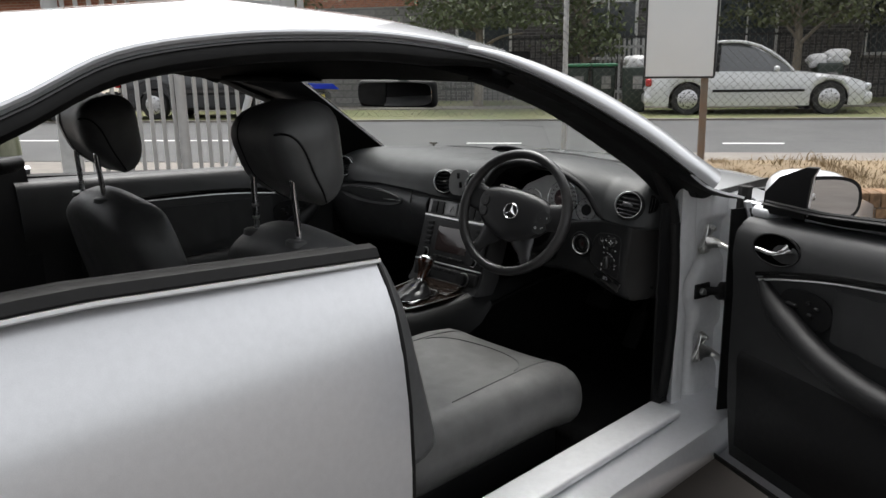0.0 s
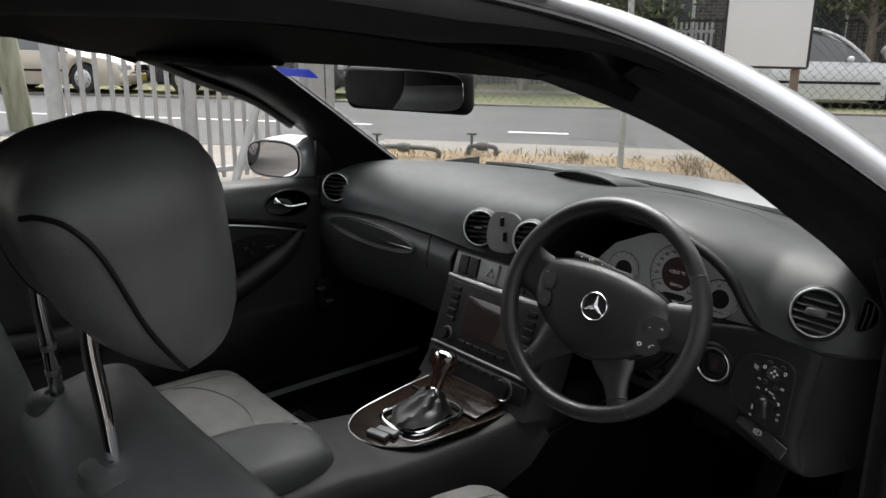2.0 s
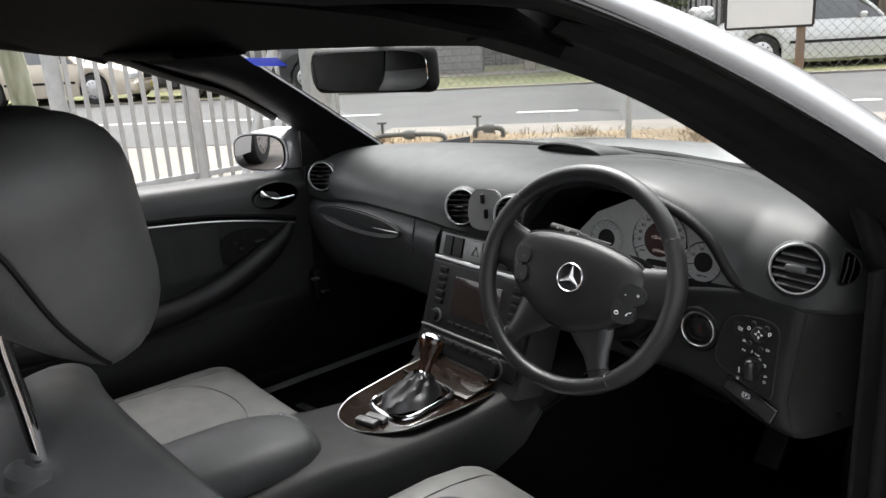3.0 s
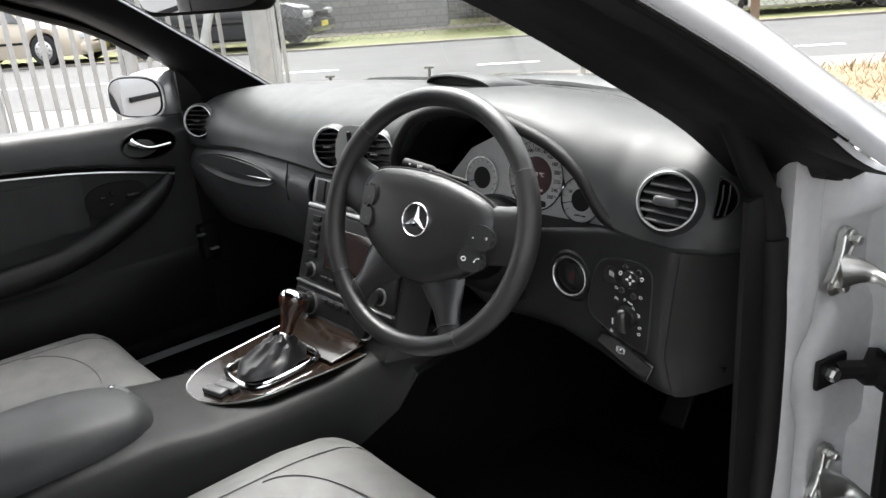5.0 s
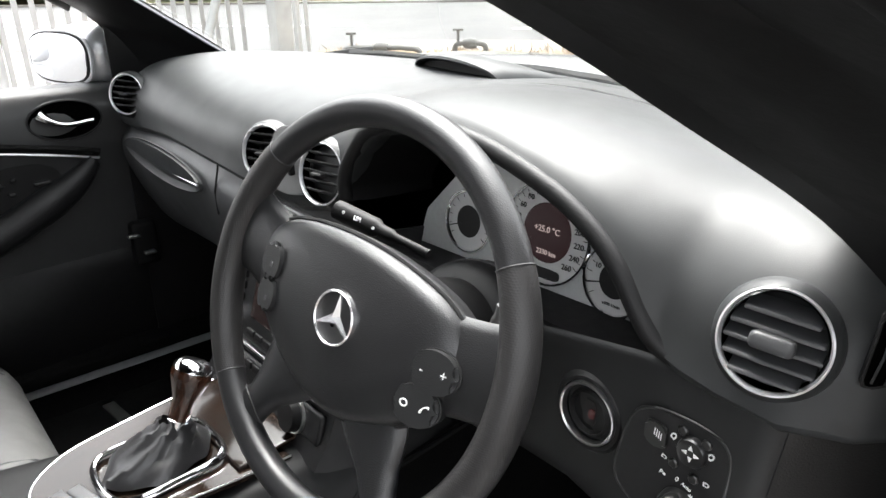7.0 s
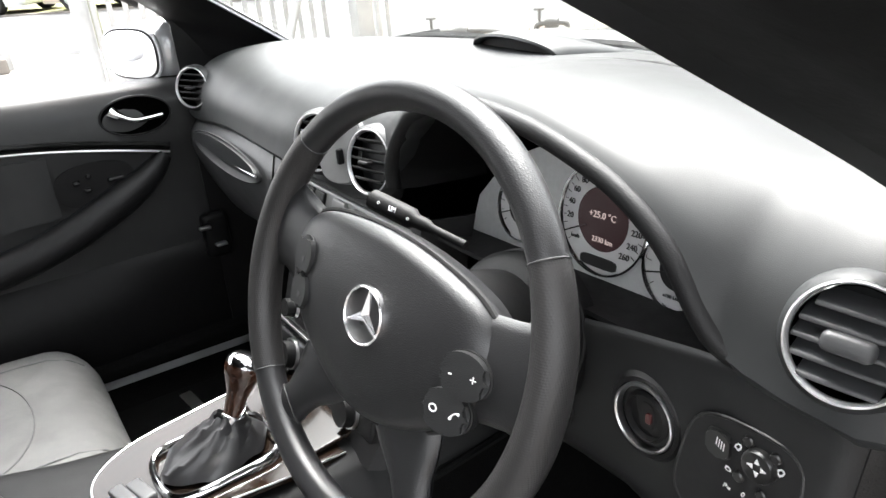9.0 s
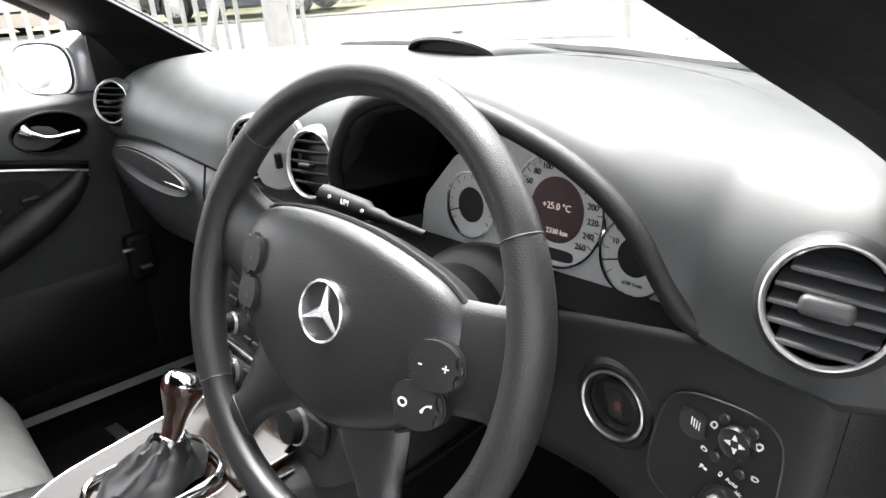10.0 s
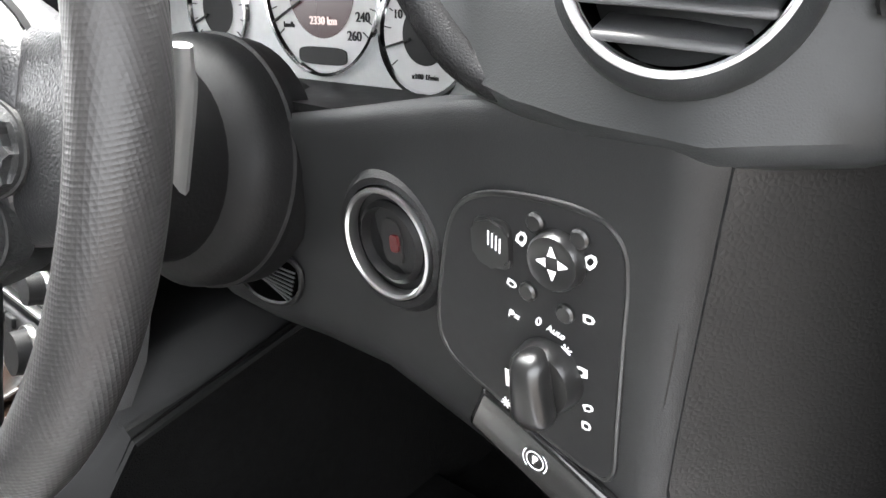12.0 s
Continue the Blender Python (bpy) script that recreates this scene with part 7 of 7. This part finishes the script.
# ---- parked cars ----
def parked_car(name, u, n, head, paint, label, length=4.5, height=1.45, kindof="saloon", z=None, turn=0.0):
    """A parked car; head +1 drives towards +u. Its middle stands at u, n."""
    z = GROUND + 0.012 if z is None else z
    m = Matrix.Translation(st(u, n, z)) @ axes((0, 0, 0), U * head, N * head, (0, 0, 1)) @ Matrix.Rotation(radians(turn), 4, "Z")
    c = thing(name, tuple(st(u, n, z)), label, "car")
    L, W, Hh = length, 0.86, height
    wb = 1.35 if kindof == "saloon" else L * 0.29
    suv = kindof == "suv"
    low = 0.25 if suv else 0.18
    beltz = Hh * (0.60 if not suv else 0.58)
    def topz(s):
        return line_rows([(-L / 2, beltz * 0.55), (-L / 2 + 0.06, beltz * 0.86), (-L * 0.42, beltz * (1.04 if kindof != "suv" else 1.0)), (-L * 0.24, beltz * 1.02), (L * 0.15, beltz * 0.99), (L * 0.40, beltz * 0.84), (L / 2 - 0.05, beltz * 0.70), (L / 2, beltz * 0.5)], s)[0]
    def width(s):
        return W * line_rows([(-L / 2, 0.84), (-L * 0.42, 0.96), (0, 1.0), (L * 0.38, 0.96), (L * 0.46, 0.88), (L / 2, 0.70)], s)[0]
    ss = sorted({-L / 2 + L * k / 28 for k in range(29)} | {w + 0.36 * math.sin(a * math.pi / 12) for w in (-wb, wb) for a in range(-6, 7)})
    rows = []
    for s in ss:
        zb = low
        for w in (-wb, wb):
            if abs(s - w) < 0.36:
                zb = max(zb, 0.31 + math.sqrt(0.36 ** 2 - (s - w) ** 2))
        t, w = max(topz(s), zb + 0.05), width(s)
        sec = [(w * 0.96, zb), (w, zb + (t - zb) * 0.35), (w * 0.995, zb + (t - zb) * 0.7), (w * 0.95, t - 0.02), (w * 0.85, t), (0, t + 0.03)]
        rows.append([m @ Vector((s, a, b)) for a, b in sec] + [m @ Vector((s, -a, b)) for a, b in reversed(sec[:-1])])
    body = part("body", grid_bm(rows, close_v=False, thick=0.01), paint, c)
    g0, g1 = (-L * 0.41, L * 0.150) if kindof == "saloon" else (-L * 0.47, L * 0.21)
    roof0, roof1 = (-L * 0.25, -L * 0.045) if kindof == "saloon" else (-L * 0.40, L * 0.06)
    def arc(s):
        if kindof != "saloon":
            return line_rows([(g0, topz(g0)), (roof0, Hh - 0.02), ((roof0 + roof1) / 2, Hh), (roof1, Hh - 0.03), (g1, topz(g1))], s)[0]
        q = (s - (g0 + g1) / 2) / ((g1 - g0) / 2)
        base = topz(g0) + (topz(g1) - topz(g0)) * (q + 1) / 2
        return base + (Hh - base) * (1 - min(1.0, abs(q)) ** 2.3)
    def cabin(inset, lift):
        rr = []
        for t in [k / 16 for k in range(17)]:
            s = g0 + (g1 - g0) * t
            zt = arc(s)
            zb = topz(s) - 0.03
            k = min(1, max(0.001, (zt - zb) / (Hh - beltz)))
            wb_, wt = width(s) * 0.93, width(s) * (0.93 - 0.20 * k)
            sec = [(wb_ - inset, zb), ((wb_ * 0.25 + wt * 0.75) - inset, zb + (zt - zb) * 0.78), (wt * 0.92 - inset, zt - 0.015 + lift), (0, zt + 0.025 * k + lift)]
            rr.append([m @ Vector((s, a, b)) for a, b in sec] + [m @ Vector((s, -a, b)) for a, b in reversed(sec[:-1])])
        return grid_bm(rr, thick=0.006)
    part("cabin_glass", cabin(0.006, -0.012), CARGLASS, c, "dark reflecting windows")
    rr = []
    for t in [k / 10 for k in range(11)]:
        s = roof0 - 0.06 + (roof1 - roof0 + 0.12) * t
        zt = arc(s)
        wt = width(s) * 0.745
        rr.append([m @ Vector((s, a * wt, zt + 0.028 - 0.035 * abs(a) ** 2)) for a in (-1.0, -0.8, -0.4, 0, 0.4, 0.8, 1.0)])
    part("roof", grid_bm(rr, thick=0.02), paint, c)
    for sy in (1, -1):
        if kindof == "saloon":
            run = []
            for k in range(25):
                s = g0 + (g1 - g0) * k / 24
                q = min(1.0, max(0.0, (arc(s) - topz(s) + 0.03) / (Hh - beltz)))
                run.append(m @ Vector((s, sy * width(s) * (0.93 - 0.19 * q), arc(s) + 0.004)))
            part("window_frame", tube(run, 0.030, 8), paint, c)
        ends = () if kindof == "saloon" else ((roof1, Hh - 0.03, g1, topz(g1)), (roof0, Hh - 0.02, g0, topz(g0)))
        for s0, z0, s1, z1 in ends + (((roof0 + roof1) / 2 - 0.1, Hh - 0.02, (roof0 + roof1) / 2 - 0.15, beltz),):
            part("window_pillar", tube([m @ Vector((s0, sy * width(s0) * 0.73, z0)), m @ Vector(((s0 + s1) / 2, sy * width((s0 + s1) / 2) * 0.85, (z0 + z1) / 2 + 0.02)), m @ Vector((s1, sy * width(s1) * 0.93, z1 - 0.01))], 0.035, 8), paint if kindof != "saloon" else DARK, c)
        part("side_strip", rbox((0, sy * (W * 0.998), low + 0.30), (L * 0.40, 0.02, 0.05), 0.008, m), DARK, c)
        part("door_mirror", rbox((g1 - 0.35, sy * (W + 0.06), beltz + 0.04), (0.10, 0.16, 0.11), 0.04, m), paint, c)
        part("headlight", rbox((L / 2 - 0.10, sy * 0.58, beltz * 0.62), (0.14, 0.32, 0.14), 0.05, m), CLEARLAMP, c, "clear headlight")
        part("tail_light", rbox((-L / 2 + 0.06, sy * 0.66, beltz * 0.76), (0.12, 0.26, 0.16), 0.04, m), REDLAMP, c, "red tail light")
        for s in (-wb, wb):
            wm_ = m @ facing((s, sy * (W - 0.02), 0.315), (0, sy, 0))
            wl = part("wheel", lathe([(0.20, -0.004), (0.25, 0.006), (0.30, 0.0), (0.315, -0.03), (0.315, -0.18), (0.0, -0.19)], wm_, 30), TYRE, c)
            part("wheel_cover", lathe([(0.20, 0.0), (0.185, 0.008), (0.12, 0.012), (0.04, 0.022), (0.0, 0.022)], wm_, 24), RIM, wl, "silver wheel cover")
            for k in range(9):
                a = 2 * math.pi * k / 9
                part("cover_slot", rbox((0.145 * math.cos(a), 0.145 * math.sin(a), 0.010), (0.030, 0.030, 0.010), 0.008, wm_, inner=0), INK, wl)
    part("front_bumper", rbox((L / 2 - 0.10, 0, low + 0.14), (0.24, W * 1.72, 0.26), 0.09, m, inner=3), paint, c)
    part("rear_bumper", rbox((-L / 2 + 0.10, 0, low + 0.14), (0.24, W * 1.76, 0.26), 0.09, m, inner=3), paint, c)
    part("grille", rbox((L / 2 - 0.015, 0, beltz * 0.60), (0.03, 0.70, 0.12), 0.012, m), DARK, c)
    part("number_plate", rbox((L / 2 + 0.022, 0, low + 0.16), (0.012, 0.38, 0.11), 0.004, m), PLATE, c, "yellow number plate")
    part("underside", rbox((0, 0, 0.25), (L * 0.9, 1.4, 0.12), 0.02, m), INK, c)
    return c


parked_car("saloon_car", 3.62, 14.5, 1, SILVERCAR, "white-silver saloon parked across the street", 4.36, 1.44, "saloon", 0.075)
parked_car("estate_car", -12.45, 13.4, 1, GOLDCAR, "champagne estate car parked at the kerb", 4.5, 1.5, "estate", 0.085)
parked_car("hatchback_car", -17.3, 13.4, 1, SILVERCAR, "silver hatchback parked at the kerb", 4.1, 1.5, "estate", 0.085)
parked_car("yard_saloon_car", -7.6, -2.5, 1, SILVERCAR, "silver saloon parked in the yard behind", 4.36, 1.44, "saloon", GROUND, 50)
parked_car("off_road_car", -7.8, 13.9, 1, BLACKCAR, "black off-road car parked at the kerb", 4.5, 1.75, "suv", 0.085)


# ---- bins ----
def wheelie_bin(u, n, lid):
    b = thing("wheelie_bin", tuple(st(u, n, 0.09)), "dark wheelie bin with a green lid" if lid else "dark wheelie bin heaped with white bags", "bin", "bins by the fence")
    part("bin_body", rbox((u, n, 0.57), (0.52, 0.55, 0.96), 0.05, STREET, f=lambda w: (w.x * (0.86 + 0.16 * (w.z + 0.44)), w.y * (0.86 + 0.16 * (w.z + 0.44)), w.z)), BINGREEN, b)
    if lid:
        part("lid", rbox((u, n, 1.09), (0.58, 0.62, 0.07), 0.03, STREET), BINLID, b, "green lid")
    part("label_panel", rbox((u + 0.05, n - 0.285, 0.72), (0.20, 0.01, 0.28), 0.004, STREET), BLOCK, b)
    return b


wheelie_bin(0.05, 15.1, True)
wheelie_bin(0.64, 15.1, True)
wheelie_bin(1.28, 14.7, False)
wheelie_bin(5.45, 15.6, False)
for u, n, z, s in ((1.28, 14.7, 1.13, 0.26), (5.25, 15.6, 1.10, 0.26), (5.62, 15.6, 1.17, 0.30)):
    part("rubbish_bag", rbox((u, n, z), (s * 1.6, s * 1.4, s), s * 0.42, STREET, inner=3, f=lambda w: (w.x * (1 + 0.2 * math.sin(w.z * 30 + w.y * 14)), w.y * (1 + 0.15 * math.sin(w.x * 26)), w.z * (1 + 0.25 * math.sin(w.x * 19 + w.y * 23)))), BAG, None, "crumpled white plastic rubbish bag", category="rubbish bag")


# ---- buildings ----
def brick_texture(mat, c1, c2, mortar, course=0.086):
    n, l = mat.node_tree.nodes, mat.node_tree.links
    b = n["Principled BSDF"]
    geo, sep, com = n.new("ShaderNodeNewGeometry"), n.new("ShaderNodeSeparateXYZ"), n.new("ShaderNodeCombineXYZ")
    mp = n.new("ShaderNodeMapping")
    mp.inputs["Rotation"].default_value = (0, 0, -math.atan2(0.6, 0.8))
    l.new(geo.outputs["Position"], mp.inputs["Vector"])
    l.new(mp.outputs[0], sep.inputs[0])
    add = n.new("ShaderNodeMath")
    l.new(sep.outputs["X"], add.inputs[0]), l.new(sep.outputs["Y"], add.inputs[1])
    l.new(add.outputs[0], com.inputs["X"]), l.new(sep.outputs["Z"], com.inputs["Y"])
    t = n.new("ShaderNodeTexBrick")
    t.inputs["Color1"].default_value, t.inputs["Color2"].default_value, t.inputs["Mortar"].default_value = (*c1, 1), (*c2, 1), (*mortar, 1)
    t.inputs["Scale"].default_value, t.inputs["Brick Width"].default_value, t.inputs["Row Height"].default_value, t.inputs["Mortar Size"].default_value = 1.0, course * 2.8, course, course * 0.09
    l.new(com.outputs[0], t.inputs["Vector"])
    l.new(t.outputs["Color"], b.inputs["Base Color"])


brick_texture(BRICKDARK, (0.055, 0.05, 0.05), (0.12, 0.11, 0.105), (0.20, 0.195, 0.19))
brick_texture(BRICKRED, (0.27, 0.09, 0.05), (0.36, 0.14, 0.08), (0.36, 0.32, 0.28))
brick_texture(BLOCK, (0.19, 0.185, 0.18), (0.25, 0.245, 0.235), (0.14, 0.14, 0.135), 0.17)


def building(name, u0, u1, n0, depth, h, mat, label, windows, roof="flat"):
    b = thing(name, tuple(st((u0 + u1) / 2, n0 + depth / 2, 0.16)), label, "building")
    part("wall", box(((u0 + u1) / 2, n0 + depth / 2, h / 2), (u1 - u0, depth, h), STREET), mat, b, smooth=False)
    for u, z, w, hh in windows:
        win = part("window", box((u, n0 - 0.02, z), (w + 0.12, 0.08, hh + 0.12), STREET), FRAMEWHITE, b, "white framed window", smooth=False)
        for k in (-1, 1):
            part("pane", box((u + k * w / 4, n0 - 0.055, z), (w / 2 - 0.05, 0.02, hh - 0.04), STREET), WINDOWDARK, win, smooth=False)
        part("sill", box((u, n0 - 0.08, z - hh / 2 - 0.09), (w + 0.2, 0.16, 0.06), STREET), CONCRETE, win, smooth=False)
    if roof == "hip":
        part("roof", grid_bm([[st(u0 - 0.4, n0 - 0.4, h), st(u1 + 0.4, n0 - 0.4, h)], [st(u0 + 1.5, n0 + depth / 2, h + 2), st(u1 - 1.5, n0 + depth / 2, h + 2)], [st(u0 - 0.4, n0 + depth + 0.4, h), st(u1 + 0.4, n0 + depth + 0.4, h)]], thick=0.1), ROOFTILE, b, smooth=False)
    else:
        part("parapet", box(((u0 + u1) / 2, n0 + depth / 2, h + 0.1), (u1 - u0 + 0.2, depth + 0.2, 0.25), STREET), CONCRETE, b, smooth=False)
    return b


flats = building("apartment_building", -4.5, 22, 20.0, 12, 9.5, BRICKDARK, "dark grey brick apartment building", [(u, z, 1.5, 1.5) for u in (-2.6, 0.9, 4.6, 8.4, 12.0, 16) for z in (2.0, 4.9, 7.7)])
part("entrance_pier", box((0.1, 18.6, 1.5), (0.5, 0.5, 3.0), STREET), BRICKDARK, flats, "dark brick pier", smooth=False)
part("balcony_slab", box((8.0, 19.4, 3.3), (6.0, 1.2, 0.25), STREET), CONCRETE, flats, smooth=False)
house = building("brick_house", -26, -13.2, 20, 9, 3.4, BRICKRED, "red brick house with pale balustrade", [(-23, 1.9, 1.6, 1.3), (-17, 1.9, 1.6, 1.3)], "hip")
for k in range(30):
    part("baluster", tube([st(-20 + 0.26 * k, 19.0, 1.0), st(-20 + 0.26 * k, 19.0, 1.85)], 0.06, 8), CREAM, house)
part("balustrade_rail", box((-16.2, 19.0, 1.9), (8.2, 0.22, 0.12), STREET), CREAM, house, smooth=False)
part("porch_wall", box((-16.2, 19.0, 0.55), (8.2, 0.24, 0.9), STREET), BRICKRED, house, smooth=False)
slab("block_wall", -13.0, -3.6, 17.2, 17.45, 0.1, 2.6, BLOCK, "grey block garden wall", "wall")
slab("backdrop_terrace", -60, 60, 36, 44, 0, 9, BRICKRED, "distant brick terrace", "building")
iron = thing("iron_fence", tuple(st(4, 18, 0.17)), "black iron railing before the flats", "fence", kind="structure")
for z in (0.5, 1.75):
    part("rail", box((5.0, 18.0, z), (17.0, 0.04, 0.05), STREET), IRONBLACK, iron, smooth=False)
pb = bmesh.new()
bmesh.ops.create_cube(pb, size=1, matrix=STREET @ Matrix.Diagonal((0.028, 0.028, 1.65, 1)))
pm_ = finish("picket", pb, IRONBLACK, False)
for k in range(120):
    ob = new("picket", pm_)
    ob.parent = iron
    ob.location = st(-3.4 + 0.14 * k, 18.0, 1.0) - PLACE[iron.name]
white_gate = thing("picket_gate", tuple(st(1.2, 17.6, 0.17)), "pale slatted timber gate before the flats", "gate")
for k in range(12):
    part("slat", box((0.65 + 0.115 * k, 17.6, 0.95), (0.06, 0.03, 1.5), STREET), FENCEWHITE, white_gate, smooth=False)
for z in (0.4, 1.5):
    part("rail", box((1.28, 17.63, z), (1.4, 0.03, 0.07), STREET), FENCEWHITE, white_gate, smooth=False)


# ---- trees ----
def tree(u, n, h, spread, leaf, seed, low=1.9, label="street tree with olive green leaves", count=5200):
    r = np.random.default_rng(seed)
    t = thing("street_tree", tuple(st(u, n, 0.16)), label, "tree")
    base = st(u, n, 0.1)
    trunk = smooth_path([base, base + Vector((0.05, 0.03, h * 0.25)), base + Vector((-0.04, 0.06, h * 0.5)), base + Vector((0.02, 0, h * 0.8))], 4)
    limbs = [tube(trunk, [0.13 * (1 - 0.8 * k / len(trunk)) for k in range(len(trunk))], 8)]
    tips = []
    for k in range(13):
        a, z = 2.4 * k, h * (0.26 + 0.045 * k)
        p0 = base + Vector((0, 0, z))
        e = p0 + Vector((math.cos(a) * spread * r.uniform(0.5, 0.95), math.sin(a) * spread * r.uniform(0.5, 0.95), h * r.uniform(0.05, 0.22)))
        path = smooth_path([p0, p0.lerp(e, 0.5) + Vector((0, 0, 0.12)), e], 4)
        limbs.append(tube(path, [0.05 * (1 - 0.8 * i / len(path)) for i in range(len(path))], 6))
        tips += [p0.lerp(e, q) + Vector(r.normal(size=3)) * 0.22 for q in (0.45, 0.65, 0.85, 1.0, 1.05)]
    part("trunk", join(*limbs), BARK, t)
    vs, fs = [], []
    for k in range(count):
        c = tips[r.integers(len(tips))] + Vector(r.normal(size=3)) * (0.20 + 0.12 * spread)
        if c.z < low:
            c.z = low + abs(r.normal()) * 0.3
        a, b = Vector(r.normal(size=3)).normalized(), Vector(r.normal(size=3)).normalized()
        s = r.uniform(0.05, 0.11)
        x, y = a * s, a.cross(b).normalized() * s * 0.45
        i = len(vs)
        vs += [c - x, c + y, c + x, c - y]
        fs.append((i, i + 1, i + 2, i + 3))
    me = bpy.data.meshes.new("crown")
    me.from_pydata([tuple(v - PLACE[t.name]) for v in vs], [], fs)
    me.materials.append(leaf)
    cr = new("crown", me)
    cr.parent = t
    return t


tree(-2.4, 16.9, 5.2, 2.0, LEAFLIGHT, 1, 2.0)
tree(5.1, 16.9, 5.0, 2.0, LEAF, 2, 1.9)
tree(8.6, 17.2, 5.4, 2.2, LEAF, 3, 1.9)
tree(-9.5, 18.6, 5.5, 2.2, LEAF, 5, 2.4)
tree(0.2, 17.2, 3.4, 0.8, LEAFLIGHT, 6, 1.3, "slender young tree with light leaves", 1500)
